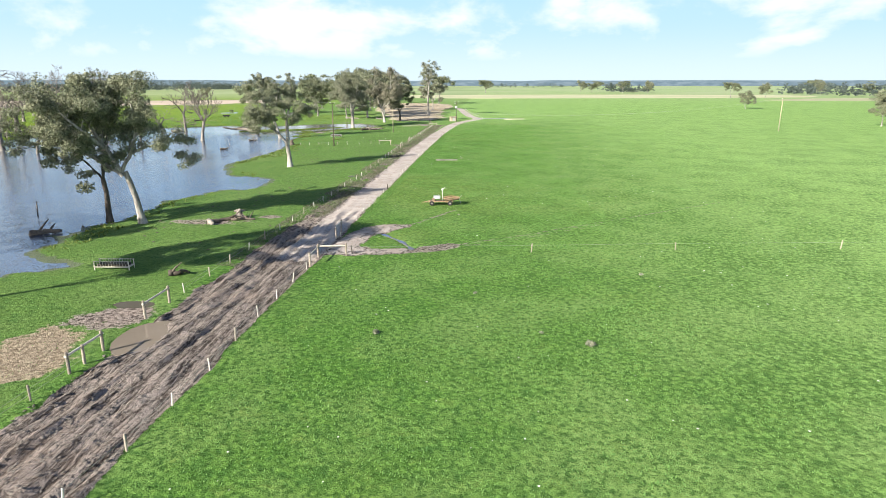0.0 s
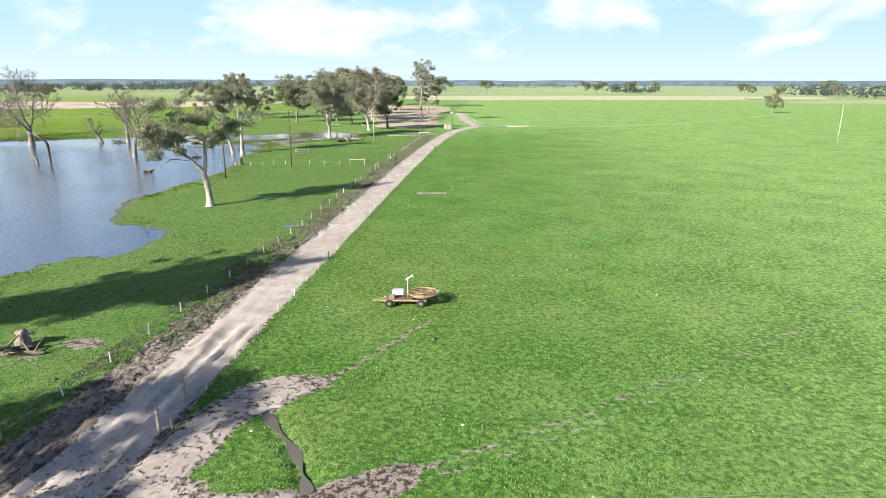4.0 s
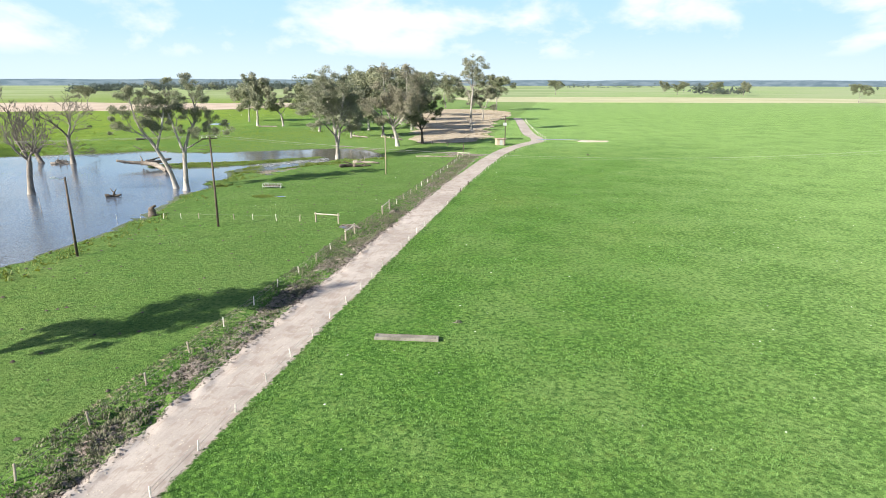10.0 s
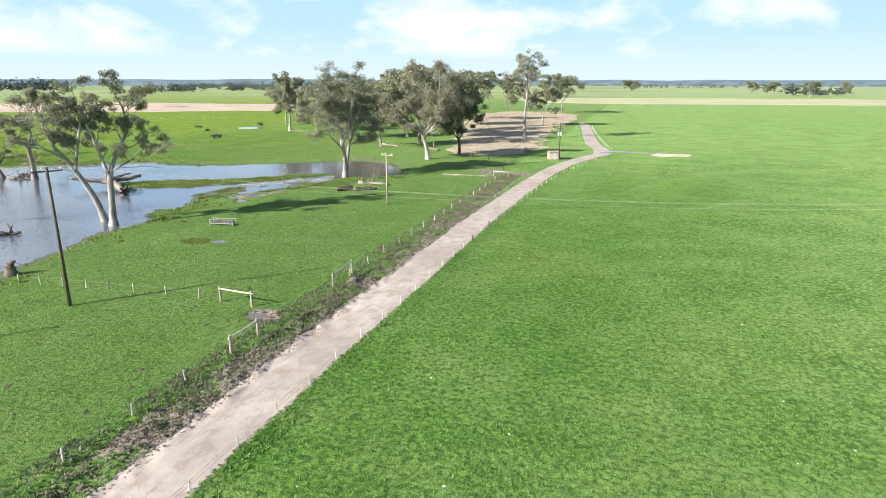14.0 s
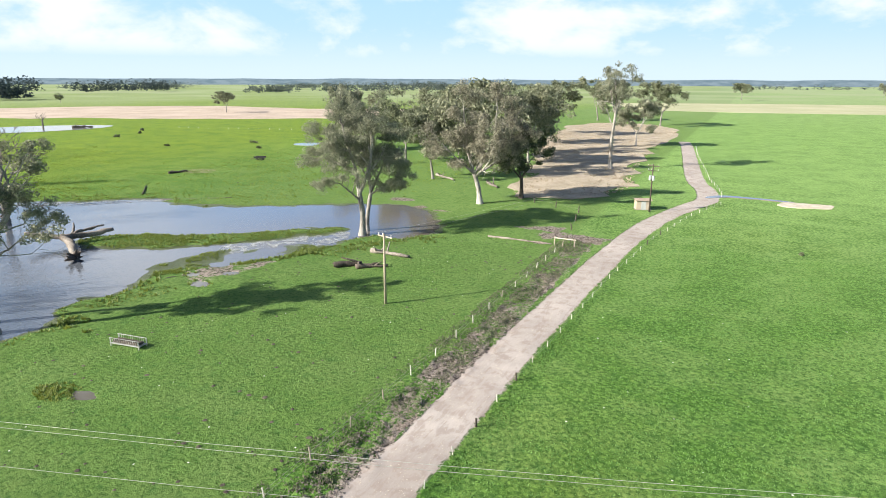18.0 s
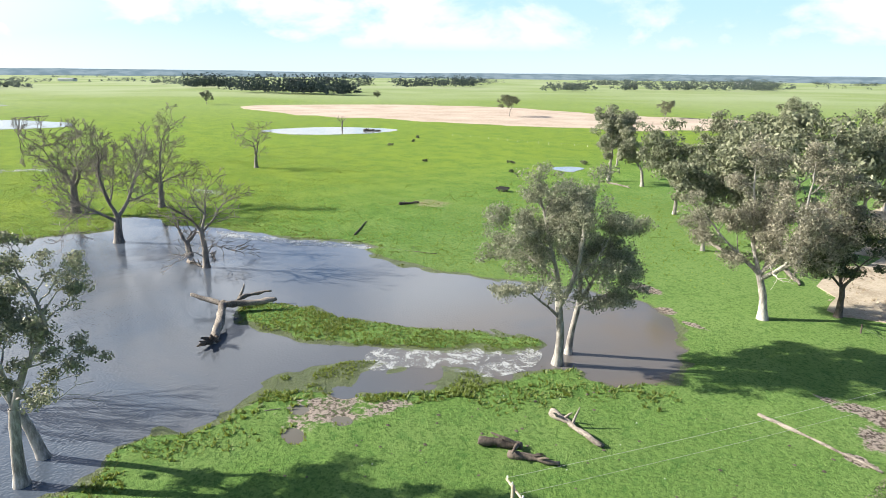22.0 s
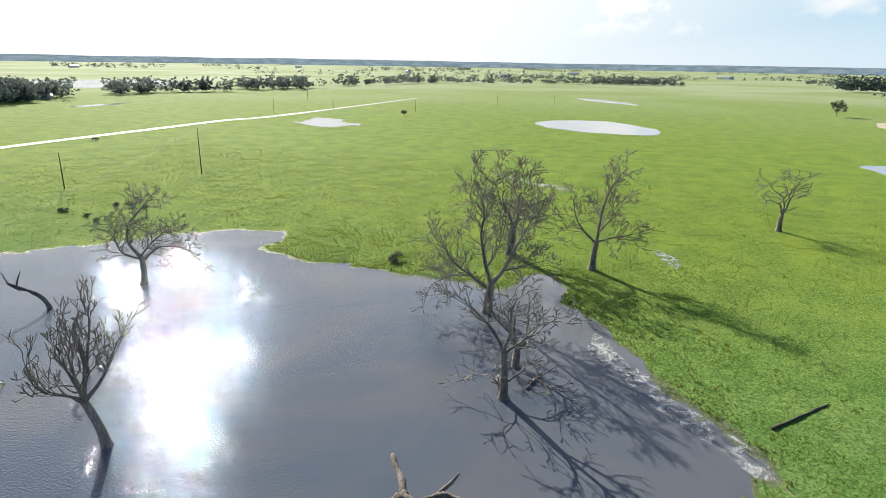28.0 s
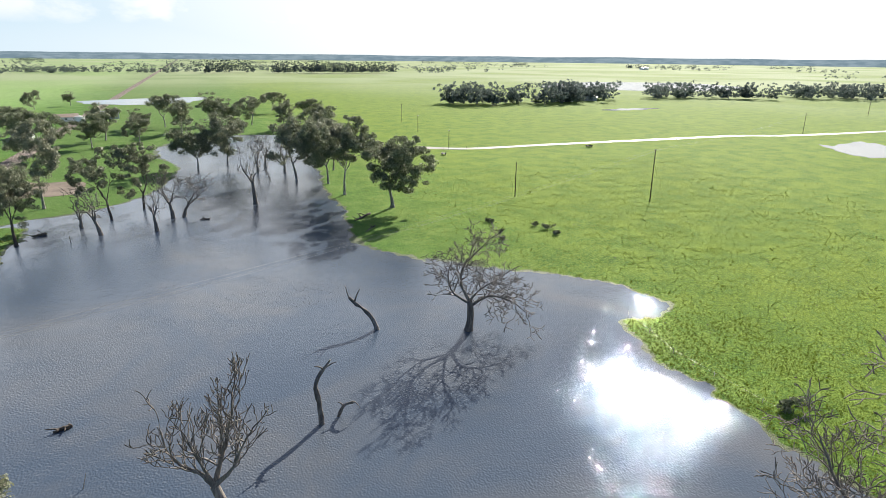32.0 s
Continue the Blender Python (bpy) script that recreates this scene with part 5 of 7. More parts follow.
BARE_TREE = dict(live=False, bark=M_DEADWOOD, thin=0.045, wig=0.26, split=2, every=0.85)
guided_dead = [
    (-77.8, 71.3, "bare dead tree with candelabra limbs in the lagoon", dict(seed=71, h=19, face=160, levels=5, start=3, twig=2.2, rise=0.8, spread=0.45, side=0.25, **BARE_TREE, lines=[
        ([(0, 0, -0.8), (-0.6, 0, 3.5), (-1.6, 0, 7.5)], 0.56, 0.42),
        ([(-1.6, 0, 7.5), (-3.0, 0.2, 9), (-4.6, 0.3, 10), (-5.6, 0.3, 11.5), (-6.0, 0.2, 14.5)], 0.28, 0.05),
        ([(-1.6, 0, 7.5), (-2.4, -0.6, 11), (-3.6, -1, 15)], 0.24, 0.05),
        ([(-1.6, 0, 7.5), (-0.8, 0.8, 11), (0.2, 1, 15), (0.6, 1.2, 18.5)], 0.28, 0.05),
        ([(-1.6, 0, 7.5), (0.4, -0.4, 10), (1.6, -0.8, 13), (2.8, -1, 15.5)], 0.26, 0.05),
        ([(-1.6, 0, 7.5), (-1.4, 2.5, 11), (-1.8, 3.6, 16)], 0.24, 0.05)])),
    (-118.0, 36.3, "bare dead tree with drooping side limbs in the lagoon", dict(seed=72, h=18.5, face=139, levels=6, start=3, twig=2.3, rise=0.22, spread=0.7, side=0.45, **BARE_TREE, lines=[
        ([(0, 0, -0.8), (0.4, 0, 4), (0.2, 0, 7)], 0.68, 0.48),
        ([(0.2, 0, 7), (-1.4, 0.3, 10), (-1.2, 0.5, 14), (1.2, 0.5, 17.5), (2.6, 0.5, 19.5)], 0.34, 0.05),
        ([(0.4, 0, 6), (3.5, 0.4, 8.5), (7, 0.6, 8), (9.5, 0.8, 6)], 0.28, 0.05),
        ([(0.2, 0, 6.5), (-2.6, -0.3, 8.4), (-3.6, -0.4, 12), (-3, -0.4, 15)], 0.24, 0.05),
        ([(0.2, 0, 7), (2.4, -1.2, 10.5), (5.2, -1.6, 13)], 0.24, 0.05),
        ([(0.4, 0, 5.5), (1.5, 2.5, 7), (3, 4, 6)], 0.18, 0.05)])),
    (-102.9, 109.6, "bare dead tree with low broken limbs in the lagoon", dict(seed=73, h=17.5, face=82, levels=5, start=3, twig=2.4, rise=0.3, spread=0.55, side=0.3, **BARE_TREE, lines=[
        ([(0, 0, -0.8), (0.1, 0, 4), (-0.2, 0, 8.5)], 0.60, 0.40),
        ([(-0.2, 0, 8.5), (-1.8, 0.3, 11.2), (-4, 0.5, 13.4), (-6.2, 0.6, 15)], 0.26, 0.05),
        ([(-0.2, 0, 8.5), (0.6, -0.3, 12), (0.8, -0.6, 15.5), (1.6, -0.6, 18)], 0.28, 0.05),
        ([(0, 0, 8.3), (2, 0.5, 10.6), (3.8, 0.8, 13.6), (6.0, 0.8, 14.8)], 0.22, 0.05),
        ([(0.6, -0.3, 12), (-0.8, -1.6, 14.6), (-1.6, -2, 17.4)], 0.16, 0.05),
        ([(0.1, 0, 3), (1.6, 1.5, 4.5), (3.5, 2, 3.8), (5.5, 2.4, 2.4)], 0.12, 0.04),
        ([(0, 0, 2.5), (-1.8, -1, 4.5), (-3.5, -1.5, 3.6)], 0.12, 0.04)])),
    (-129.2, 100.2, "large twiggy dead tree at the shoreline", dict(seed=74, h=23, face=95, levels=6, start=3, twig=2.6, rise=0.25, spread=0.6, side=0.35, **BARE_TREE, lines=[
        ([(0, 0, -0.8), (0.2, 0, 3.5), (0.5, 0, 6)], 0.92, 0.60),
        ([(0.5, 0, 6), (2.6, 0, 9), (4.2, 0.3, 13), (6, 0.5, 17), (7.2, 0.5, 19.5)], 0.45, 0.06),
        ([(0.5, 0, 6), (-0.8, 0.6, 10), (-1.6, 0.8, 15), (-1.2, 0.8, 19), (-2, 0.8, 22)], 0.42, 0.06),
        ([(0.3, 0, 5), (-3, -0.4, 7.5), (-6, -0.6, 10), (-8.5, -0.6, 14)], 0.38, 0.06),
        ([(2.6, 0, 9), (5.5, -2, 10.5), (8.5, -2.6, 12)], 0.22, 0.05),
        ([(-3, -0.4, 7.5), (-6, -2, 7.6), (-9, -2.5, 6)], 0.20, 0.05),
        ([(-0.5, 0.5, 9), (1, 3, 12), (2, 4, 17)], 0.22, 0.05)])),
    (-158.0, 114.6, "tall bare dead tree on the pasture", dict(seed=76, h=24, face=95, levels=6, start=3, twig=2.3, rise=0.2, spread=0.6, side=0.35, **BARE_TREE, lines=[
        ([(0, 0, -0.8), (0.2, 0, 4), (0.5, 0, 7)], 0.72, 0.50),
        ([(0.5, 0, 7), (0.8, 0.3, 11), (1.4, 0.3, 16), (2.6, 0.2, 20), (4.6, 0.2, 23.5)], 0.36, 0.05),
        ([(0.4, 0, 6.5), (-2, 0.3, 8.8), (-4, 0.5, 12), (-4.8, 0.5, 16)], 0.26, 0.05),
        ([(0.5, 0, 6.8), (3, -0.5, 8), (6, -0.8, 9), (8.5, -0.8, 10)], 0.24, 0.05),
        ([(0.7, 0.2, 9), (3, 1.5, 12), (4.5, 2, 15)], 0.20, 0.05)])),
]
for x, y, label, spec in guided_dead:
    wet = -0.9 if inside(np.array([[x, y]]), LAGOON)[0] else None
    tree(DEAD, label, x, y, guided_meshes(**spec), z=wet, group="drowned dead trees")


# distant belts: too many trees to count
def belt(label, rows, mat, seed, cards=110, tall=13.0):
    g = np.random.RandomState(seed)
    centers = []
    for x1, y1, x2, y2, deep, n in rows:
        n = int(n * 1.1)
        t = g.rand(n)
        side = g.normal(size=n) * deep
        d = np.array([x2 - x1, y2 - y1], float)
        nrm = np.array([-d[1], d[0]]) / (np.hypot(*d) + 1e-6)
        p = np.array([x1, y1]) + t[:, None] * d + side[:, None] * nrm
        h = tall * g.uniform(0.5, 1.35, n)
        for q, hh in zip(p, h):
            k = max(6, int(cards / 8))
            c = np.stack([q[0] + g.normal(size=k) * hh * 0.26, q[1] + g.normal(size=k) * hh * 0.26, hh * g.uniform(0.18, 0.92, k)], 1)
            centers.append(c)
    v, f = leaf_cards(np.concatenate(centers), 8, 2.6, 1.9, seed, 0.2)
    v[:, 2] = np.maximum(v[:, 2], 0.0)
    ob = new("distant_woodland", big_mesh("distant_woodland", v, f, mat))
    return tagged(ob, label, "woodland", kind="stuff")


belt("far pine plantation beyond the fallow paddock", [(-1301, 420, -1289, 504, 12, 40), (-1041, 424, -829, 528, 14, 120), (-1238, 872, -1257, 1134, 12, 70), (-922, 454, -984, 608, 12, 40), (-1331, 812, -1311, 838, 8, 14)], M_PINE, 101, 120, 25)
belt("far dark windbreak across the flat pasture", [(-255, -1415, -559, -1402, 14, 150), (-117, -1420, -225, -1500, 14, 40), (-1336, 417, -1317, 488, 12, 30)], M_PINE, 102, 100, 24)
belt("far belt of mixed trees beyond the flood water", [(-436, -446, -494, -455, 10, 26), (-577, -471, -652, -418, 10, 30), (-656, -413, -691, -390, 8, 16), (-744, -422, -860, -369, 12, 40), (-932, -381, -1245, -284, 16, 70), (-1222, -264, -1421, 150, 14, 90), (-1401, -8, -1379, 164, 14, 50)], M_HAZY_LEAF, 103, 110, 15)
belt("far scattered farm trees on the plain", [(290, -1437, -120, -1512, 30, 90), (-557, -444, -597, -434, 8, 14), (-735, -401, -804, -355, 12, 26), (-908, 1027, -886, 1127, 14, 24), (-860, 1646, -814, 1878, 20, 40), (-1050, 1173, -991, 1249, 14, 26), (-904, 1239, -845, 1436, 18, 40)], M_HAZY_LEAF, 104, 100, 15)
belt("dense farmstead trees on the far pasture", [(-301, -425, -376, -406, 10, 26), (-382, -404, -505, -456, 12, 40)], M_HAZY_LEAF, 105, 200, 17)
belt("far tree line behind the lagoon", [(-906, 1424, -694, 1563, 30, 90), (-1329, 1665, -1238, 1936, 30, 60), (-1566, 1220, -1665, 1513, 30, 60), (-1386, 2866, -1060, 2019, 30, 60)], M_HAZY_LEAF, 106, 90, 22)
belt("far tree line to the north east", [(231, 1148, 325, 1151, 14, 34), (575, 1084, 518, 906, 16, 30), (481, 814, 528, 741, 14, 20), (900, 1900, 1600, 2000, 40, 90), (0, 2500, 420, 2500, 30, 40), (900, 900, 1000, 700, 20, 30)], M_HAZY_LEAF, 107, 90, 16)
scatter_rows = []
rnd = random.Random(77)
for k in range(80):
    a, d = rnd.uniform(radians(20), radians(220)), rnd.uniform(1500, 3600)
    x, y = -math.sin(a) * d, math.cos(a) * d
    w = rnd.uniform(60, 420)
    scatter_rows.append((x, y, x + w * math.cos(a), y + w * math.sin(a), 18, rnd.randint(8, 34)))
belt("countless far trees across the plain to the horizon", scatter_rows, M_HAZY_LEAF, 108, 60, 15)


# ---- fences, gates, poles ----
def post_mesh(name, r, h, mat, sides=7, square=False):
    bm = bmesh.new()
    if square:
        box(bm, 0, 0, h / 2 - 0.15, r * 2, r * 2, h + 0.3, r * 0.25)
    else:
        rod(bm, (0, 0, -0.3), (0, 0, h - 0.03), r, r * 0.94, sides)
        rod(bm, (0, 0, h - 0.04), (0, 0, h), r * 0.93, r * 0.6, sides)
    me = bpy.data.meshes.new(name)
    bm.to_mesh(me)
    bm.free()
    me.materials.append(mat)
    return me


PALE_POST = post_mesh("post", 0.050, 0.85, M_WHITE_POST)
SHORT_POST = post_mesh("post", 0.045, 0.62, M_WHITE_POST)
LOW_DARK_POST = post_mesh("post", 0.09, 0.80, M_BARK_DARK)
WOOD_POST = post_mesh("post", 0.065, 0.95, M_POST)
DARK_POST = post_mesh("post", 0.11, 1.35, M_BARK_DARK)
STRAINER = post_mesh("post", 0.105, 1.45, M_POST, 9)
SMALL_POST = post_mesh("post", 0.04, 0.95, M_WHITE_POST, 6)


def wire_part(pts, r, mat, parent, label=""):
    """One strand of wire as one bent tube."""
    v, f = tubes([([Vector(p) for p in pts], [r] * len(pts), 4)], r)
    return mesh_object("wire", v, f, mat, parent, label)


def fence(label, line, spacing, kinds, heights, seed, jitter=0.06, wire=0.009, group="farm fences"):
    """Posts at even steps along a line, each a part, with strands of wire."""
    root = thing("wire_fence", label, "fence", (0, 0, 0), group=group)
    r = random.Random(seed)
    pts = [Vector((*p, 0)) for p in line]
    tops = []
    for a, b in zip(pts, pts[1:]):
        n = max(1, round((b - a).length / spacing))
        for k in range(n + (1 if b is pts[-1] else 0)):
            p = a.lerp(b, k / n) + Vector((r.uniform(-jitter, jitter), r.uniform(-jitter, jitter), 0))
            p.z = ground_z(p.x, p.y)
            tops.append(p)
            shared("post", r.choice(kinds), root, p, (radians(r.uniform(-6, 6)), radians(r.uniform(-6, 6)), r.uniform(0, 3)), (1, 1, r.uniform(0.88, 1.1)))
    for h in heights:
        wire_part([p + Vector((0.05, 0, h)) for p in tops], wire, M_WIRE, root, "thin galvanised fence wire")
    return root


roadside = [(float(x), float(y)) for x, y in zip([-0.9, -0.8, -1.2, -1.4, -1.2, -1.0, 0.2, 2.6, 6.4], [-128, -88, -62, 12, 50, 90, 126, 150, 172])]
fence("pale-posted wire fence along the gravel road", roadside[:3], 4.4, [PALE_POST, WOOD_POST, PALE_POST], (0.45, 0.75), 1)
fence("pale-posted wire fence along the gravel road", [(-0.9, -53.5), (-0.9, -36), (-1.4, 12), (-1.2, 50), (-0.7, 90), (0.8, 126), (3.0, 150), (7.0, 172), (11.5, 187)], 3.9, [SHORT_POST] * 10 + [LOW_DARK_POST], (0.30, 0.54), 2)
fence("weathered post and wire fence on the pasture side", [(-9.2, -116), (-9.1, -88)], 4.6, [WOOD_POST, STRAINER], (0.42, 0.75), 3)
fence("weathered post and wire fence on the pasture side", [(-9.5, -74), (-9.4, -60), (-8.9, -32), (-8.8, 0), (-9.3, 30), (-9.3, 44)], 4.9, [WOOD_POST, PALE_POST, PALE_POST], (0.42, 0.75), 4)
fence("weathered post and wire fence on the pasture side", [(-9.0, 68), (-9.0, 100), (-9.0, 139)], 4.4, [WOOD_POST, PALE_POST, PALE_POST], (0.42, 0.75), 5)
fence("light electric fence across the green paddock", [(2.2, -61), (21.1, -58.8), (36.8, -56.5), (54.9, -54.5), (120, -47)], 15.8, [WOOD_POST], (0.75,), 6)
fence("short post fence running down to the lagoon", [(-19.3, 57.8), (-26.4, 57.3), (-40.5, 56.8), (-47, 55)], 2.9, [SMALL_POST, SMALL_POST, WOOD_POST], (0.7,), 7)
fence("white-posted fence beside the far track", [(11.2, 199), (7.2, 222), (0.4, 276), (-3.0, 309)], 4.5, [PALE_POST], (0.45, 0.75), 8)
fence("distant white-posted paddock fence", [(-150, 330), (-205, 300), (-262, 285)], 6.0, [PALE_POST], (0.8,), 9)
fence("old fence standing in flooded shore", [(-148, 41), (-145, 56), (-146, 72), (-150, 92)], 7.0, [SMALL_POST, WOOD_POST], (0.6,), 10)
fence("fence beside the far farm track", [(-186, -160), (-250, -150.5), (-330, -149)], 6.0, [WOOD_POST], (0.6, 0.95), 11)
fence("paddock fence by the big gum", [(-10.5, 150), (-13, 165), (-24, 171)], 7.0, [DARK_POST], (0.8,), 12)


def rail_panel(label, x, y, turn, length, h=1.2):
    """Two heavy posts joined by one timber top rail."""
    z = ground_z(x, y)
    root = thing("rail_panel", label, "fence rail", (x, y, z), turn, "timber rail panels")
    shared("post", STRAINER, root, (0, 0, 0))
    shared("post", STRAINER, root, (length, 0, 0))
    bm = bmesh.new()
    rod(bm, (-0.15, 0, h), (length + 0.2, 0, h), 0.085, 0.075, 8)
    part("rail", bm, M_TIMBER_PALE, root, "pale debarked top rail")
    return root


rail_panel("pale rail across the paddock gateway", -1.1, -62.0, 9, 2.9)
rail_panel("timber end assembly beside the gateway", -1.3, -53.9, 92, 3.1)
rail_panel("timber end assembly beside the gateway", -1.05, -65.2, 91, 3.1)
rail_panel("timber end assembly of the lagoon fence", -16.8, 57.6, -5, 3.5)
rail_panel("timber end assembly in the roadside fence", -9.1, 48.6, 90, 3.4)
rail_panel("timber end assembly in the roadside fence", -9.0, 64.4, 93, 4.6)
rail_panel("pale rail gate frame at the muddy gateway", -10.4, 139.4, -3, 3.2)
rail_panel("timber rail by the muddy gateway", -9.1, -89.4, 90, 3.4)
rail_panel("timber rail by the muddy gateway", -9.5, -80.2, 90, 3.6)


def log_on_ground(label, a, b, r, mat=None, stubs=0, seed=1, z=None, name="fallen_log"):
    """A fallen log with a crooked line, broken ends and branch stubs."""
    rr = random.Random(seed)
    za, zb = (ground_z(*a), ground_z(*b)) if z is None else (z, z)
    a, b = Vector((*a, za + r * 0.7)), Vector((*b, zb + r * 0.6))
    pts = [a.lerp(b, k / 6) + Vector((rr.uniform(-1, 1), rr.uniform(-1, 1), rr.uniform(-0.2, 0.5))) * (r * 0.5 if 0 < k < 6 else 0) for k in range(7)]
    radii = [r * (1.12 - 0.09 * k) * rr.uniform(0.9, 1.1) for k in range(7)]
    pts, radii = finer(pts, radii, 2, seed)
    v, f = tubes([(pts, radii, 9)], 0.02)
    v = gnarl(v, 0.4 * r)
    faces = [tuple(q) for q in f] + [tuple(range(8, -1, -1)), tuple(range(len(v) - 9, len(v)))]
    root = thing(name, label, "log", (0, 0, 0))
    mesh_object("trunk", v, faces, mat or M_SILVER, root, smooth=True)
    for k in range(stubs):
        p = pts[rr.randint(2, 10)]
        d = Vector((rr.uniform(-1, 1), rr.uniform(-1, 1), rr.uniform(0.1, 0.8))).normalized()
        v, f = tubes([([p, p + d * r * 2.2 + Vector((0, 0, 0.1)), p + d * r * rr.uniform(3.4, 6)], [r * 0.5, r * 0.36, r * 0.16], 6)], 0.01)
        mesh_object("branch_stub", v, [tuple(q) for q in f] + [tuple(range(len(v) - 6, len(v)))], mat or M_SILVER, root, smooth=True)
    return root


log_on_ground("long bleached log lying as a fence line", (-22.0, 140.3), (-10.9, 139.4), 0.18, M_SILVER, 0, 3)
log_on_ground("large dark log lying on the pasture", (-34.4, 114.4), (-31.6, 117.0), 0.45, M_BARK_DARK, 2, 4)
log_on_ground("dark branching log on the pasture", (-31.4, 115.2), (-27.8, 117.9), 0.33, M_BARK_DARK, 3, 5)
log_on_ground("pale bleached log on the pasture", (-34.2, 123.6), (-27.4, 123.0), 0.34, M_SILVER, 3, 6)
log_on_ground("dark log on the far shore pasture", (-126.2, 164.2), (-125.2, 169.6), 0.42, M_BARK_DARK, 1, 7)
log_on_ground("old fallen pole on the far shore", (-107.2, 141.0), (-115.5, 148.6), 0.17, M_BARK_DARK, 0, 8)
log_on_ground("thin branch on the shore", (-99, 139), (-86, 147), 0.09, M_SILVER, 1, 9)
log_on_ground("dark rotten log on the pasture", (-13.6, -69.2), (-11.9, -68.6), 0.30, M_BARK_DARK, 2, 11)
log_on_ground("broken dark burnt log", (-19.8, -46.9), (-15.9, -44.0), 0.30, M_BARK_DARK, 6, 12)
log_on_ground("broken dark burnt log", (-17.6, -45.6), (-14.6, -45.0), 0.22, M_BARK_DARK, 5, 31)
log_on_ground("short pale stick stranded at the shore", (-51.4, 100.6), (-50.8, 102.0), 0.06, M_SILVER, 0, 32)
log_on_ground("sawn log with pale end", (-19.9, -47.4), (-18.9, -48.1), 0.42, M_DEADWOOD, 0, 13)
log_on_ground("dark log floating in the lagoon", (-39.5, -54.0), (-36.6, -52.2), 0.35, M_BARK_DARK, 2, 14, WATER_Z)
log_on_ground("dark branch floating in the lagoon", (-59.6, 44.6), (-57.8, 45.4), 0.28, M_BARK_DARK, 2, 15, WATER_Z)
log_on_ground("pale leaning log under the gums", (-42.5, 190), (-37.5, 184), 0.40, M_SILVER, 2, 16)
log_on_ground("pale fallen limb under the gums", (-60, 196), (-52, 190), 0.35, M_SILVER, 2, 17)
log_on_ground("dark log floating in the lagoon", (-79, -56), (-76.5, -56), 0.28, M_BARK_DARK, 2, 18, WATER_Z)
log_on_ground("dark log half sunk in the lagoon", (-62, 71), (-60, 72.6), 0.3, M_BARK_DARK, 2, 19, WATER_Z)
log_on_ground("dead branches at the shady bank", (-123, -46), (-117, -40), 0.35, M_BARK_DARK, 5, 20, WATER_Z)
log_on_ground("dead branches at the shady bank", (-121, -33), (-117, -28), 0.25, M_BARK_DARK, 4, 21, WATER_Z)

log_on_ground("tangle of dead branches at a drowned tree", (-107.5, 107.8), (-103.5, 109.0), 0.28, M_DEADWOOD, 7, 22, WATER_Z)
log_on_ground("tangle of dead branches at a drowned tree", (-110.5, 113.0), (-106.0, 112.0), 0.25, M_DEADWOOD, 6, 23, WATER_Z)
log_on_ground("pale fallen limb under the paddock gums", (-118, 236), (-108, 234), 0.3, M_SILVER, 4, 24)
log_on_ground("dark log in a farm dam", (-312, 258), (-306, 266), 0.6, M_BARK_DARK, 3, 25)

# the great fallen gum at the tip of the island
fallen = thing("fallen_gum", "huge silvered fallen gum with root plate in water", "fallen tree", (0, 0, 0))


def limb(name, pts, radii, mat, parent, label=""):
    pts, radii = finer(pts, radii, 4, len(pts) + int(100 * radii[0]))
    v, f = tubes([(pts, radii, 10)], 0.03)
    v = gnarl(v, 0.32 * max(radii))
    n = len(v)
    return mesh_object(name, v, [tuple(q) for q in f] + [tuple(range(9, -1, -1)), tuple(range(n - 10, n))], mat, parent, label, True)


limb("trunk", [(-70.6, 101.2, -0.5), (-72.6, 102.3, 0.2), (-75.5, 103.8, 0.7), (-78.6, 104.9, 0.9), (-80.4, 105.6, 0.8)], [0.61, 0.58, 0.56, 0.54, 0.58], M_SILVER, fallen)
limb("limb", [(-80.2, 105.5, 0.8), (-82.0, 104.6, 1.0), (-83.6, 103.2, 1.3), (-84.6, 102.4, 1.6)], [0.43, 0.40, 0.36, 0.25], M_SILVER, fallen)
limb("limb", [(-80.0, 105.6, 0.8), (-79.2, 108.0, 0.7), (-78.2, 110.2, 0.8), (-77.2, 112.2, 1.1)], [0.50, 0.45, 0.43, 0.22], M_SILVER, fallen)
limb("limb", [(-80.6, 107.4, 0.4), (-81.6, 109.0, 0.8), (-81.4, 111.0, 0.9), (-80.2, 112.6, 1.4)], [0.36, 0.30, 0.22, 0.12], M_DEADWOOD, fallen)
limb("limb", [(-82.0, 108.2, 0.2), (-83.2, 109.4, 1.2), (-84.0, 109.9, 1.9)], [0.26, 0.20, 0.07], M_DEADWOOD, fallen)
rr = random.Random(31)
for k in range(9):
    a = rr.uniform(0, math.tau)
    end = Vector((-69.8 + 0.5 * rr.uniform(-1, 1), 100.6 + 0.9 * math.cos(a) * 1.7, -0.3 + 1.5 * abs(math.sin(a))))
    limb("root", [(-70.9, 101.3, -0.2), tuple((Vector((-70.9, 101.3, -0.2)) + end) / 2), tuple(end)], [0.4, 0.24, 0.07], M_BARK_DARK, fallen)

# snags and stumps in the lagoon
def snag(label, pts, radii, stubs, seed, mat=M_DEADWOOD):
    root = thing("snag", label, "dead trunk", (0, 0, 0), group="lagoon snags")
    limb("trunk", pts, radii, mat, root)
    r = random.Random(seed)
    for k, (i, d) in enumerate(stubs):
        p, d = Vector(pts[i]), Vector(d)
        limb("branch_stub", [tuple(p), tuple(p + d * 0.55 + Vector((0, 0, 0.15))), tuple(p + d)], [radii[i] * 0.6, radii[i] * 0.45, radii[i] * 0.15], mat, root)
    return root


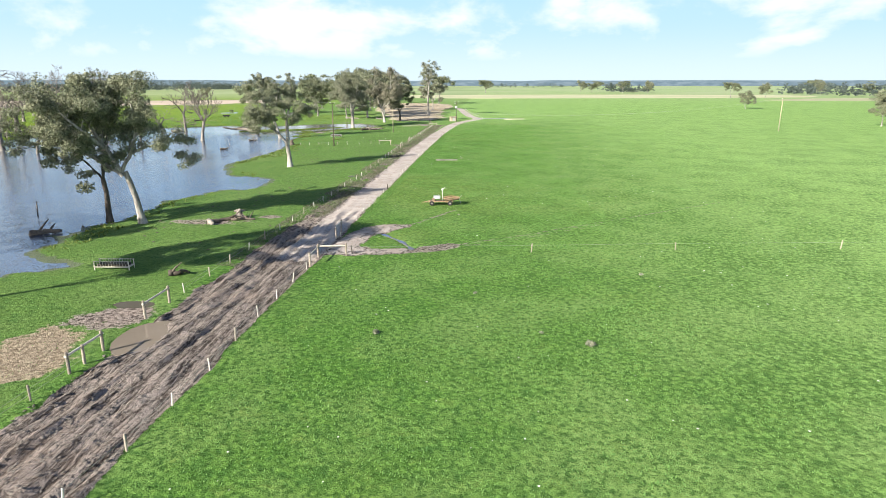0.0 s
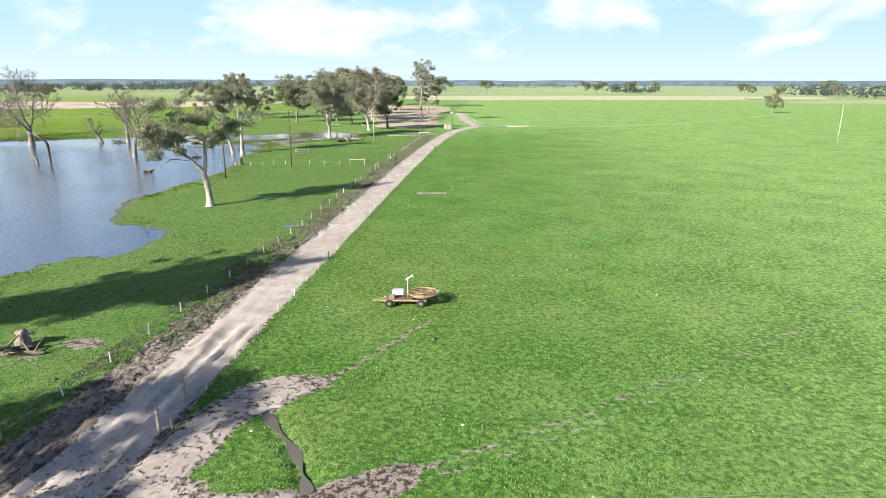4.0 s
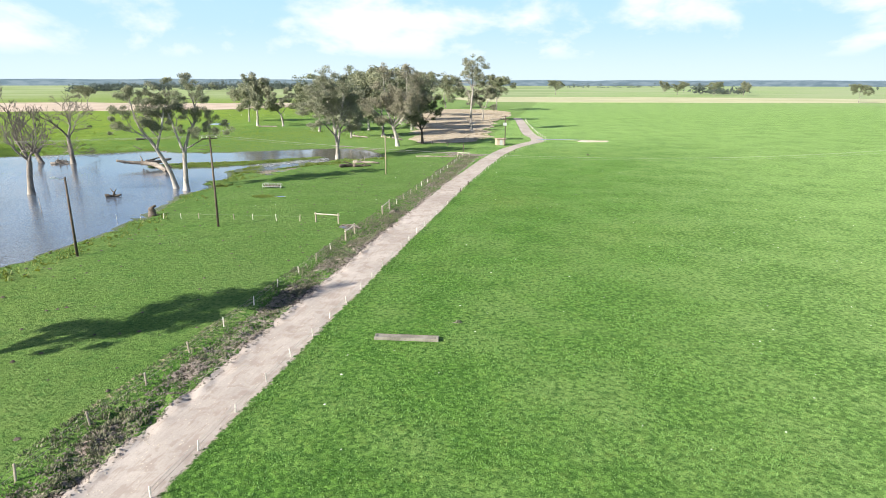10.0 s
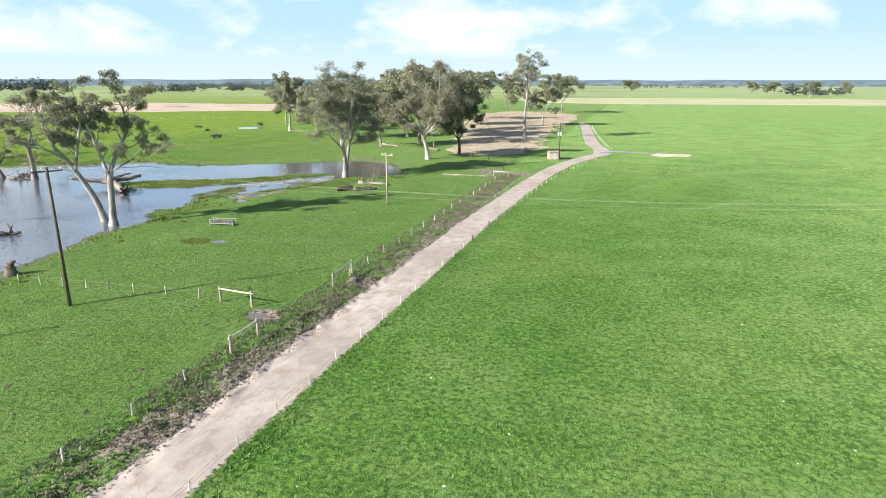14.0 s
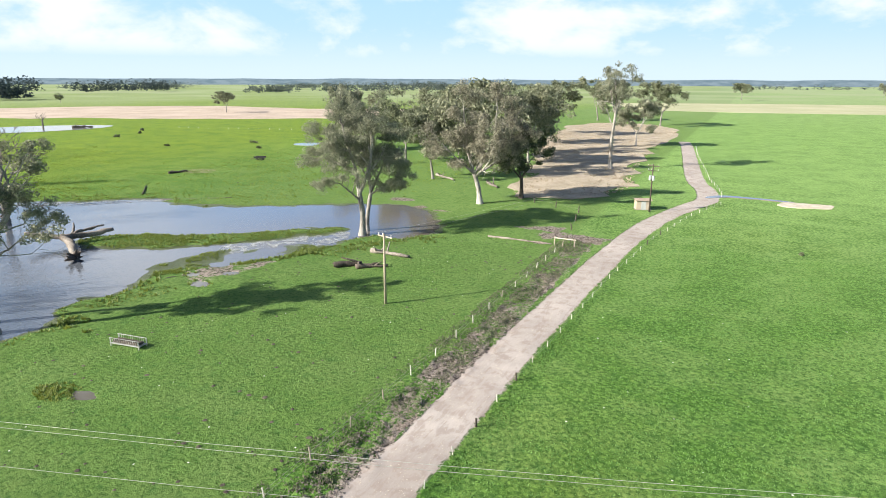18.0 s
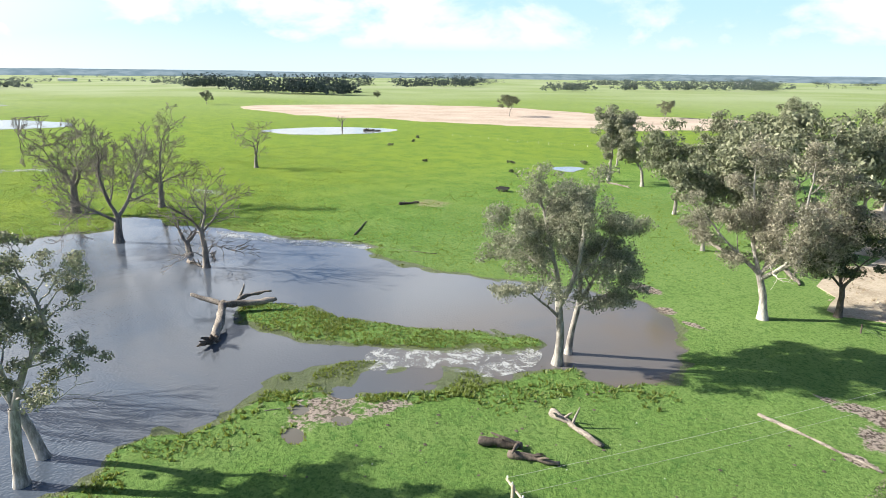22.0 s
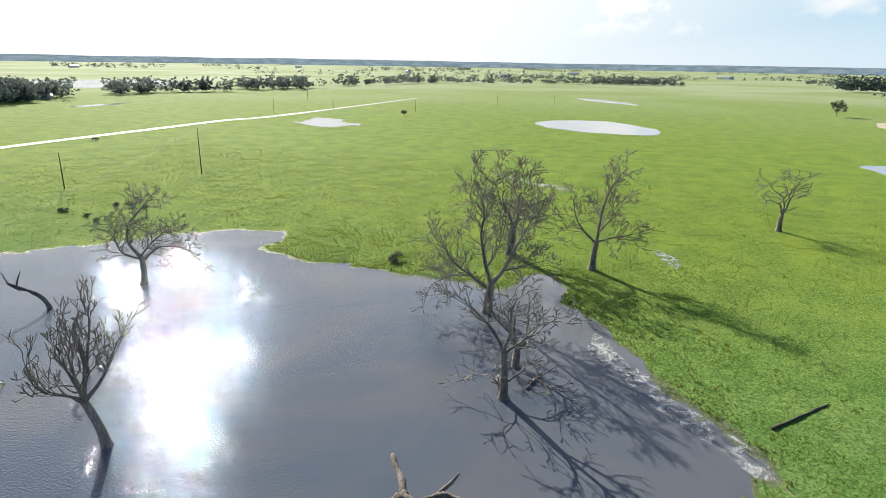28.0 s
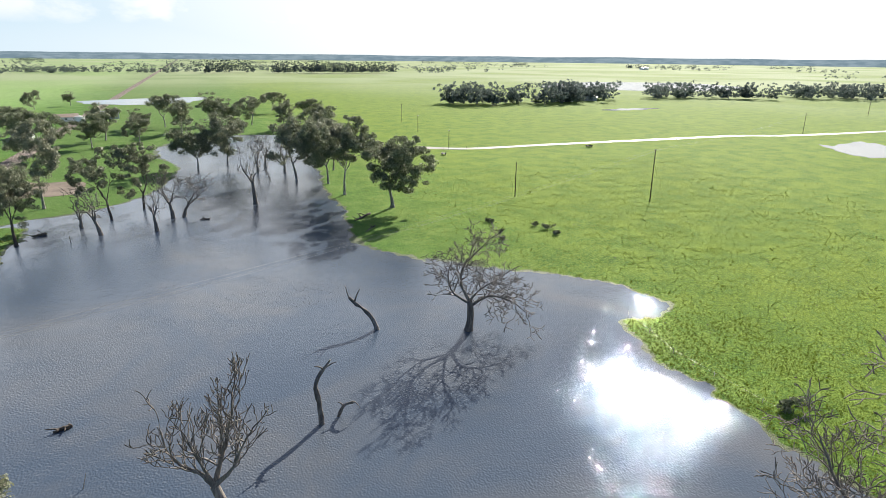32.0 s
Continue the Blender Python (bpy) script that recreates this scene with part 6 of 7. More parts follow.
snag("curved forked snag leaning out of the water", [(-103.5, 30.7, -1.0), (-102.9, 30.2, 1.2), (-101.6, 29.2, 2.9), (-100.2, 28.1, 4.0), (-99.4, 27.5, 4.8)], [0.42, 0.38, 0.34, 0.28, 0.2], [(4, (0.5, -0.3, 2.2)), (3, (-0.9, 0.5, 2.6))], 1)
snag("hooked snag standing in the lagoon", [(-89.2, 55.2, -1.0), (-89.0, 55.0, 2.6), (-88.8, 54.4, 4.8), (-90.0, 53.6, 6.4), (-91.0, 53.4, 7.4)], [0.38, 0.34, 0.3, 0.22, 0.1], [(3, (1.2, 0.6, 0.9)), (3, (-1.8, -0.3, 0.5))], 2)
snag("broken branch rising from the lagoon", [(-91.5, 54.2, -0.7), (-92.2, 54.4, 1.0), (-93.6, 54.8, 1.6)], [0.26, 0.22, 0.12], [(2, (-0.6, 0.2, -1.0)), (1, (0.7, -0.2, 0.6))], 3)
snag("short tree stump at the lagoon shore", [(-43.6, 58.4, -0.9), (-43.6, 58.4, 0.3), (-43.5, 58.5, 0.75)], [0.60, 0.5, 0.44], [(2, (0.5, 0.2, 0.3))], 5, M_BARK_DARK)
snag("two thin stakes in the lagoon", [(-46.5, -43.5, -0.9), (-46.4, -43.5, 1.3)], [0.1, 0.08], [(1, (0.1, 0.1, 0.3))], 6)
snag("thin stick in the lagoon", [(-62.7, 57.9, -0.8), (-63.4, 58.4, 1.6)], [0.07, 0.03], [], 7)
snag("burnt stump on the pasture", [(-17.2, -43.9, -0.6), (-17.1, -43.9, 0.6), (-17.0, -43.8, 1.1)], [0.55, 0.45, 0.3], [(1, (0.7, 0.4, 0.2)), (1, (-0.9, 0.4, 0.1))], 8)


def pole(label, x, y, h, mat, arms=1, arm_turn=0.0, box_on=False, lamp=False, name="power_pole"):
    z = ground_z(x, y)
    root = thing(name, label, "power pole", (x, y, z), arm_turn, "power poles")
    bm = bmesh.new()
    rod(bm, (0, 0, -0.5), (0, 0, h), 0.17, 0.11, 10)
    part("pole", bm, mat, root, smooth=True)
    for k in range(arms):
        zz = h - 0.35 - 0.9 * k
        bm = bmesh.new()
        box(bm, 0, 0.15, zz, 2.3 - 0.4 * k, 0.11, 0.13, 0.015)
        part("crossarm", bm, mat, root)
        for xx in (-1.0, -0.35, 1.0):
            bm = bmesh.new()
            rod(bm, (xx, 0.15, zz + 0.06), (xx, 0.15, zz + 0.20), 0.025, 0.025, 6)
            rod(bm, (xx, 0.15, zz + 0.18), (xx, 0.15, zz + 0.32), 0.065, 0.045, 8)
            part("insulator", bm, M_WHITEWALL, root, "pale porcelain insulator")
    if box_on:
        for dx in (-0.35, 0.3):
            bm = bmesh.new()
            rod(bm, (dx, -0.2, h - 3.1), (dx, -0.2, h - 2.2), 0.24, 0.24, 10)
            part("transformer", bm, M_GREY_PAINT, root, "pale grey transformer can")
    if lamp:
        bm = bmesh.new()
        rod(bm, (0, 0, h - 0.3), (0, 1.1, h + 0.1), 0.03, 0.03, 6)
        box(bm, 0, 1.2, h + 0.08, 0.22, 0.5, 0.12, 0.02)
        part("lamp_head", bm, M_GREY_PAINT, root, "small grey lamp head")
    return root


pole("tall dark wooden power pole on the pasture", -29.2, 52.8, 12.4, M_POLE, 1, 60)
pole("dark wooden pole with lamp by the lagoon", -37.6, 36.7, 9.2, M_POLE, 0, 150, lamp=True)
pole("pale wooden pole with crossarm on the pasture", -20.3, 105.0, 8.3, M_PALE_POLE, 1, -15)
pole("wooden pole with transformers beside the pump shed", -0.9, 172.6, 9.4, M_POLE, 2, -15, True)
pole("pale power pole out on the green paddock", 124, 120, 12, M_PALE_POLE, 1, 60)
far_poles = [(-212, -30, 17), (-174, -51, 11.4), (-195, -160, 9), (-426, -146, 13), (-498, -137, 10), (-211, -285, 12.4), (-515, -69, 9.5), (-622, -27, 9), (-671, 20, 9), (-203, -229, 9.8), (-601, -225, 11)]
for x, y, h in far_poles:
    pole("dark wooden power pole on the far pasture", x, y, h, M_POLE, 0 if h > 11.2 and h < 11.6 else 1, 40)


def span(label, a, b, sag, offsets, r=0.010):
    """Sagging power lines between two pole tops."""
    root = thing("power_line", label, "power line", (0, 0, 0), group="power lines")
    a, b = Vector(a), Vector(b)
    side = Vector((-(b - a).y, (b - a).x, 0)).normalized()
    for o in offsets:
        pts = [a.lerp(b, k / 18) + side * o - Vector((0, 0, 4 * sag * (k / 18) * (1 - k / 18))) for k in range(19)]
        wire_part(pts, r, M_LINE, root)
    return root


span("three power lines over the pasture and road", (-29.2, 52.8, 12.3), (124, 120, 11.9), 4.8, (-1.3, 1.1, 1.5))
span("three power lines over the lagoon", (-29.2, 52.8, 12.3), (-212, -30, 16.8), 2.2, (-1.0, -0.35, 1.0))
span("power lines between far poles", (-212, -30, 16.8), (-426, -146, 12.8), 2.0, (-0.8, 0.8))
span("power lines to the pump shed pole", (-20.3, 105.0, 8.3), (-0.9, 172.6, 9.0), 0.7, (-0.8, 0.8))


# ---- things on the pasture ----
def irrigator():
    """A four-wheeled travelling irrigator with a flat hose reel, tank and gun mast."""
    root = thing("irrigator_trailer", "rusty tan travelling irrigator trailer with hose reel and gun mast", "irrigator", (9.3, -33.4, ground_z(9.3, -33.4)), 4)
    root.scale = (0.88, 0.88, 0.88)
    for dy in (-0.55, 0.55):
        bm = bmesh.new()
        box(bm, 0, dy, 0.62, 4.2, 0.12, 0.14, 0.015)
        part("side_beam", bm, M_ORANGE, root)
    for dx in (-1.9, -0.6, 0.7, 1.9):
        bm = bmesh.new()
        box(bm, dx, 0, 0.63, 0.1, 1.2, 0.1, 0.012)
        part("cross_beam", bm, M_ORANGE, root)
    bm = bmesh.new()
    box(bm, -0.6, 0, 0.72, 2.6, 1.15, 0.05, 0.01)
    part("deck", bm, M_RUST, root, "rust-brown deck plate")
    for dx, dy in ((-1.5, -0.75), (-1.5, 0.75), (1.55, -0.75), (1.55, 0.75)):
        bm = bmesh.new()
        ring(bm, 0.27, 0.12, (dx, dy, 0.39), Matrix.Rotation(radians(90), 3, "X"), 24, 10)
        wheel = part("wheel", bm, M_TYRE, root, "black rubber tyre", True)
        bm = bmesh.new()
        rod(bm, (dx, dy - 0.09, 0.39), (dx, dy + 0.09, 0.39), 0.15, 0.15, 16)
        part("rim", bm, M_CONCRETE, wheel, "dull grey rim")
    for dx in (-1.5, 1.55):
        bm = bmesh.new()
        rod(bm, (dx, -0.75, 0.39), (dx, 0.75, 0.39), 0.05, 0.05, 8)
        box(bm, dx, 0, 0.5, 0.1, 0.9, 0.16, 0.01)
        part("axle", bm, M_RUST, root)
    bm = bmesh.new()
    rod(bm, (-2.0, -0.4, 0.6), (-3.2, 0, 0.45), 0.05, 0.05, 8)
    rod(bm, (-2.0, 0.4, 0.6), (-3.2, 0, 0.45), 0.05, 0.05, 8)
    part("drawbar", bm, M_ORANGE, root)
    bm = bmesh.new()
    rod(bm, (-3.2, 0, 0.5), (-3.2, 0, 0.1), 0.04, 0.04, 8)
    part("stand", bm, M_RUST, root)
    bm = bmesh.new()
    box(bm, -0.65, 0.15, 1.28, 1.15, 0.7, 0.5, 0.06)
    part("tank", bm, M_GREY_PAINT, root, "pale grey tank")
    for dx, dy in ((-1.2, -0.2), (-1.2, 0.5), (-0.1, -0.2), (-0.1, 0.5)):
        bm = bmesh.new()
        box(bm, dx, dy, 0.9, 0.07, 0.07, 0.5, 0.008)
        part("tank_leg", bm, M_RUST, root)
    bm = bmesh.new()
    box(bm, -1.25, -0.25, 0.95, 0.55, 0.4, 0.4, 0.03)
    part("pump", bm, M_RUST, root, "rusty pump and gearbox")
    bm = bmesh.new()
    rod(bm, (0.25, 0.2, 0.7), (0.25, 0.2, 2.6), 0.06, 0.055, 10)
    part("mast", bm, M_WHITEWALL, root, "white riser mast")
    bm = bmesh.new()
    rod(bm, (0.2, 0.2, 2.55), (0.75, 0.28, 3.0), 0.06, 0.045, 10)
    rod(bm, (0.1, 0.2, 2.5), (0.4, 0.2, 2.72), 0.1, 0.1, 10)
    rod(bm, (0.5, 0.24, 2.8), (0.86, 0.1, 2.86), 0.03, 0.03, 6)
    part("sprinkler_gun", bm, M_WHITEWALL, root, "white sprinkler gun")
    # flat reel
    bm = bmesh.new()
    ring(bm, 1.45, 0.05, (1.75, 0.35, 1.18), None, 36, 8)
    part("reel_rim", bm, M_ORANGE, root)
    bm = bmesh.new()
    ring(bm, 0.85, 0.05, (1.75, 0.35, 1.34), None, 30, 8)
    part("reel_rim", bm, M_ORANGE, root)
    bm = bmesh.new()
    rod(bm, (1.75, 0.35, 0.68), (1.75, 0.35, 1.42), 0.16, 0.14, 14)
    part("reel_hub", bm, M_RUST, root)
    for k in range(8):
        a = math.tau * k / 8
        bm = bmesh.new()
        rod(bm, (1.75, 0.35, 1.3), (1.75 + 1.45 * math.cos(a), 0.35 + 1.45 * math.sin(a), 1.18), 0.03, 0.03, 6)
        part("spoke", bm, M_ORANGE, root)
    for k in range(5):
        bm = bmesh.new()
        ring(bm, 0.62 + 0.17 * k, 0.075, (1.75, 0.35, 1.02 + 0.03 * (k % 2)), None, 32, 8)
        part("hose_coil", bm, M_RUST, root, "coiled brown hose")
    bm = bmesh.new()
    rod(bm, (3.1, 0.5, 1.1), (3.4, 0.9, 0.1), 0.035, 0.035, 6)
    rod(bm, (3.1, 0.5, 1.1), (3.35, 0.5, 1.4), 0.03, 0.03, 6)
    part("hose_guide", bm, M_GREY_PAINT, root)
    return root


irrigator()


def trough(label, x, y, turn, length, width, h, mat):
    """A long open trough with walls, end blocks, a divider and water."""
    root = thing("water_trough", label, "trough", (x, y, ground_z(x, y)), turn)
    t = 0.10
    for dy in (-width / 2 + t / 2, width / 2 - t / 2):
        bm = bmesh.new()
        box(bm, 0, dy, h / 2, length, t, h, 0.02)
        part("side_wall", bm, mat, root)
    for dx in (-length / 2 + t, 0, length / 2 - t):
        bm = bmesh.new()
        box(bm, dx, 0, h / 2 - (0.06 if dx == 0 else -0.015), t * 1.6, width - 2 * t, h, 0.02)
        part("end_wall", bm, mat, root)
    bm = bmesh.new()
    box(bm, 0, 0, 0.1, length - 0.2, width - 2 * t, 0.16)
    part("floor", bm, mat, root)
    bm = bmesh.new()
    box(bm, 0, 0, h * 0.62, length - 0.36, width - 2 * t - 0.01, 0.02)
    part("water", bm, M_PUDDLE, root, "still dark trough water")
    return root


trough("long weathered concrete trough in the green paddock", 6.05, 20.4, 6, 5.0, 0.7, 0.26, M_CONCRETE)


def feeder(label, x, y, turn, mat):
    """A raised slatted hay feeder on the pasture."""
    root = thing("hay_feeder", label, "feeder", (x, y, ground_z(x, y)), turn, "hay feeders")
    for dx in (-1.7, 1.7):
        for dy in (-0.5, 0.5):
            bm = bmesh.new()
            box(bm, dx, dy, 0.45, 0.08, 0.08, 0.9, 0.01)
            part("leg", bm, mat, root)
    for dy in (-0.5, 0.5):
        for zz in (0.35, 0.88):
            bm = bmesh.new()
            rod(bm, (-1.8, dy, zz), (1.8, dy, zz), 0.035, 0.035, 6)
            part("rail", bm, mat, root)
        for k in range(13):
            bm = bmesh.new()
            rod(bm, (-1.65 + 0.275 * k, dy, 0.35), (-1.65 + 0.275 * k, dy * 1.15, 0.92), 0.018, 0.018, 5)
            part("bar", bm, mat, root)
    bm = bmesh.new()
    box(bm, 0, 0, 0.3, 3.4, 0.95, 0.08, 0.01)
    part("tray", bm, mat, root)
    bm = bmesh.new()
    box(bm, 0, 0, 0.48, 3.1, 0.8, 0.28, 0.09)
    part("hay", bm, M_BARK_DARK, root, "leftover dark hay")
    return root


feeder("grey slatted hay feeder on the lagoon pasture", -36.6, 84.2, 8, M_STEEL)
feeder("pale slatted hay feeder on shaded pasture", -20.2, -67.2, 4, M_TIMBER_PALE)


def shed(name, label, x, y, turn, sx, sy, h, wall, roof, rise=0.3, doors=1, windows=0, category="shed"):
    """A sheet-clad building: four walls, pitched roof, doors and windows."""
    root = thing(name, label, category, (x, y, ground_z(x, y)), turn)
    for dx, dy, w, d in ((0, -sy / 2, sx, 0.08), (0, sy / 2, sx, 0.08), (-sx / 2, 0, 0.08, sy - 0.09), (sx / 2, 0, 0.08, sy - 0.09)):
        bm = bmesh.new()
        box(bm, dx, dy, h / 2 - 0.1, w, d, h + 0.2, 0.01)
        part("wall", bm, wall, root)
    bm = bmesh.new()
    o = 0.25 + 0.02 * sx
    v = [bm.verts.new(p) for p in ((-sx / 2 - o, -sy / 2 - o, h - 0.05), (sx / 2 + o, -sy / 2 - o, h - 0.05), (sx / 2 + o, 0, h + rise), (-sx / 2 - o, 0, h + rise), (-sx / 2 - o, sy / 2 + o, h - 0.05), (sx / 2 + o, sy / 2 + o, h - 0.05))]
    low = [bm.verts.new(p.co + Vector((0, 0, -0.07))) for p in v]
    for a, b, c, d in ((0, 1, 2, 3), (3, 2, 5, 4)):
        bm.faces.new((v[a], v[b], v[c], v[d]))
        bm.faces.new((low[d], low[c], low[b], low[a]))
    for a, b in ((0, 1), (1, 2), (2, 5), (5, 4), (4, 3), (3, 0)):
        bm.faces.new((v[b], v[a], low[a], low[b]))
    part("roof", bm, roof, root)
    for k in range(doors):
        dx = (-0.5 + (k + 0.5) / doors) * sx * 0.7
        bm = bmesh.new()
        box(bm, dx, -sy / 2 - 0.06, min(h * 0.45, 1.05), min(1.0, sx * 0.35), 0.05, min(h * 0.85, 2.05), 0.01)
        door = part("door", bm, M_GREY_PAINT, root, "grey sheet door")
        bm = bmesh.new()
        box(bm, dx + 0.3, -sy / 2 - 0.11, 1.0, 0.12, 0.05, 0.03, 0.005)
        part("handle", bm, M_STEEL, door)
    for k in range(windows):
        for side in (-1, 1):
            dx = (-0.5 + (k + 0.5) / windows) * sx
            bm = bmesh.new()
            box(bm, dx + 0.9, side * (sy / 2 + 0.05), h * 0.6, 1.2, 0.05, 0.9, 0.01)
            part("window", bm, M_GLASS_DARK, root, "dark window")
    return root


shed("pump_shed", "small beige sheet-metal pump shed beside the track", -2.6, 174.8, 20, 2.7, 2.3, 2.0, M_BEIGE, M_ROOF, 0.18)
bm = bmesh.new()
box(bm, 0, 0, 0.02, 3.1, 2.7, 0.1, 0.02)
slab = part("concrete_slab", bm, M_CONCRETE)
slab.location, slab.rotation_euler = (-2.6, 174.8, ground_z(-2.6, 174.8)), (0, 0, radians(20))
tagged(slab, "old concrete slab under the pump shed", "slab", kind="structure")

# farmsteads
shed("farmhouse", "white farmhouse with rust-red roof among trees", 2, -352, 20, 14, 9, 3.2, M_WHITEWALL, M_ROOF, 1.8, 1, 3, "house")
shed("farm_shed", "pale machinery shed in the far yard", -22, -366, 10, 12, 8, 4.0, M_GREY_PAINT, M_STEEL, 1.4, 2, 0)
shed("farm_shed", "low grey shed near the lagoon yard", 8, -262, 0, 9, 6, 3.0, M_GREY_PAINT, M_STEEL, 1.0, 1, 0)
shed("farmhouse", "low farmhouse with pale roof among dark trees", -436, -432, -30, 18, 10, 3.2, M_WHITEWALL, M_STEEL, 1.8, 1, 3, "house")
shed("farm_shed", "pale farm shed beside the far trees", -470, -436, -30, 16, 9, 3.6, M_GREY_PAINT, M_STEEL, 1.2, 2, 0)
shed("farm_shed", "large white farm shed far on the plain", -1310, 2550, 10, 60, 26, 9, M_WHITEWALL, M_STEEL, 4, 2, 0)
far_sheds = [(-1644, -1780, 30), (-2700, -1566, 44), (-2000, -700, 40), (-2200, 300, 46), (-1900, 900, 36), (-1500, 600, 26), (-2400, -200, 40), (-1750, -300, 30)]
for k, (x, y, w) in enumerate(far_sheds):
    shed("farm_shed", "white farm shed far out on the plain", x, y, 17 * k, w, w * 0.5, 7, M_WHITEWALL, M_STEEL, 3, 1, 0)


def tank(label, x, y, r, h, mat, name="water_tank"):
    root = thing(name, label, "tank", (x, y, ground_z(x, y)))
    bm = bmesh.new()
    rod(bm, (0, 0, -0.1), (0, 0, h), r, r, 24)
    part("wall", bm, mat, root, smooth=False)
    bm = bmesh.new()
    rod(bm, (0, 0, h), (0, 0, h + r * 0.3), r * 1.03, r * 0.1, 24)
    part("lid", bm, mat, root)
    return root


tank("pale corrugated water tank in the farm yard", -8, -338, 3.2, 4.2, M_WHITEWALL)


def trailer(label, x, y, turn, mat):
    """A low farm trailer with tray, sides, wheels and drawbar."""
    root = thing("farm_trailer", label, "trailer", (x, y, ground_z(x, y)), turn)
    bm = bmesh.new()
    box(bm, 0, 0, 0.75, 3.4, 1.8, 0.12, 0.02)
    part("tray", bm, mat, root)
    for dy in (-0.88, 0.88):
        bm = bmesh.new()
        box(bm, 0, dy, 1.05, 3.4, 0.06, 0.5, 0.01)
        part("side", bm, mat, root)
    for dx, dy in ((-0.8, -0.8), (-0.8, 0.8), (0.8, -0.8), (0.8, 0.8)):
        bm = bmesh.new()
        ring(bm, 0.25, 0.12, (dx, dy, 0.37), Matrix.Rotation(radians(90), 3, "X"), 18, 8)
        part("wheel", bm, M_TYRE, root, "black rubber tyre", True)
    bm = bmesh.new()
    rod(bm, (-1.7, 0, 0.7), (-3.0, 0, 0.45), 0.05, 0.05, 6)
    part("drawbar", bm, M_RUST, root)
    return root


trailer("dark farm trailer parked on the far pasture", -125.6, 199.0, 20, M_BLACK)
trailer("dark trailer beside the far track", -184.5, -140.5, 60, M_BLACK)
trailer("dark trailer loaded beside the far track", -265, -140, 10, M_BLACK)

# ---- ground growth: uncountable ----
def tufts(label, areas, mat, seed, tall=(0.10, 0.26), wide=(0.10, 0.26), blades=4, name="grass_tufts", rule=None, fray=0.0):
    """Grass in tufts of bent blades over the given areas (x0, x1, y0, y1, count)."""
    g = np.random.RandomState(seed)
    spots = []
    for a, b, c, d, n in areas:
        k = np.stack([g.uniform(a, b, n), g.uniform(c, d, n)], 1)
        rim = np.minimum(np.minimum(k[:, 0] - a, b - k[:, 0]), np.minimum(k[:, 1] - c, d - k[:, 1]))
        fade = smooth(rim / (fray * min(b - a, d - c)), 0, 1) if fray else np.ones(n)
        spots.append(k[g.rand(n) < fade])
    q = np.concatenate(spots)
    clump = lattice(q, seed, 0.35) + 0.7 * lattice(q, seed + 2, 0.9)
    q = q[g.rand(len(q)) < 0.55 + 0.4 * clump]
    z, cover = land(q)
    ok = (cover[:, 0] < 0.25) & (cover[:, 1] < (0.75 if name == "verge_grass" else 0.5)) & (z > WATER_Z + 0.04)
    if rule is not None:
        ok &= rule(q, z, cover)
    q, z = q[ok], z[ok]
    n = len(q)
    size = g.uniform(0.6, 1.4, n) * (1 + 0.35 * lattice(q, seed + 5, 0.2))
    verts, faces = [], []
    for k in range(blades):
        a = g.uniform(0, math.tau, n)
        d = np.stack([np.cos(a), np.sin(a)], 1)
        s = np.stack([-d[:, 1], d[:, 0]], 1)
        h, w = g.uniform(*tall, n) * size, g.uniform(*wide, n) * size
        root = q + d * w[:, None] * 0.3
        base = np.column_stack([root, z - 0.03])
        p1 = base + np.column_stack([s * w[:, None] * 0.5, np.zeros(n)])
        p2 = base - np.column_stack([s * w[:, None] * 0.5, np.zeros(n)])
        tip = np.column_stack([q + d * w[:, None] * g.uniform(0.7, 1.5, (n, 1)), z + h])
        verts.append(np.stack([p1, p2, tip], 1).reshape(-1, 3))
    v = np.concatenate(verts)
    ob = new(name, big_mesh(name, v, np.arange(len(v)).reshape(-1, 3), mat))
    return tagged(ob, label, "grass", kind="stuff")


tufts("lush green grass tufts over the paddock", [(-1, 34, -112, 150, 300000), (10, 85, -115, 150, 120000)], M_BLADE, 201, (0.04, 0.10), (0.03, 0.08), 3, fray=0.12)
tufts("long grass along the roadside fence", [(-1.9, 0.4, -52, 60, 16000), (-1.4, 1.2, 60, 118, 9000)], M_BLADE, 210, (0.05, 0.13), (0.035, 0.08), 4)
tufts("grazed green grass tufts by the lagoon", [(-36, -9, -100, 60, 40000), (-44, -9, 60, 150, 40000)], M_BLADE, 202, (0.025, 0.07), (0.025, 0.065), 3)
tufts("green grass tufts on the far lagoon pasture", [(-290, -110, -110, 230, 260000), (-175, -112, 30, 150, 90000), (-150, -40, 100, 250, 70000)], M_BLADE_WEST, 203, (0.06, 0.16), (0.07, 0.18), 3, fray=0.45)
tufts("coarse ungrazed clumps on the far lagoon pasture", [(-300, -118, -120, 170, 26000), (-175, -112, 30, 150, 5000), (-150, -40, 140, 240, 5000)], M_BLADE_WEST, 209, (0.10, 0.22), (0.12, 0.26), 5, fray=0.2)
tufts("coarse rushes along the lagoon edges", [(-85, -42, 100, 140, 26000), (-60, -28, 84, 140, 12000), (-155, -90, 30, 160, 24000), (-60, -30, -70, 90, 16000)], M_RUSH, 204, (0.10, 0.28), (0.10, 0.26), 4, "marsh_rushes", lambda q, z, c: (z < -0.33) | inside(q, ISLE))
tufts("ragged grass on the muddy verge", [(-10.5, -8.0, -66, 146, 26000), (-8.2, -5.2, -66, 146, 60000)], M_VERGE, 205, (0.06, 0.15), (0.045, 0.11), 3, "verge_grass", lambda q, z, c: (c[:, 1] < 0.75))
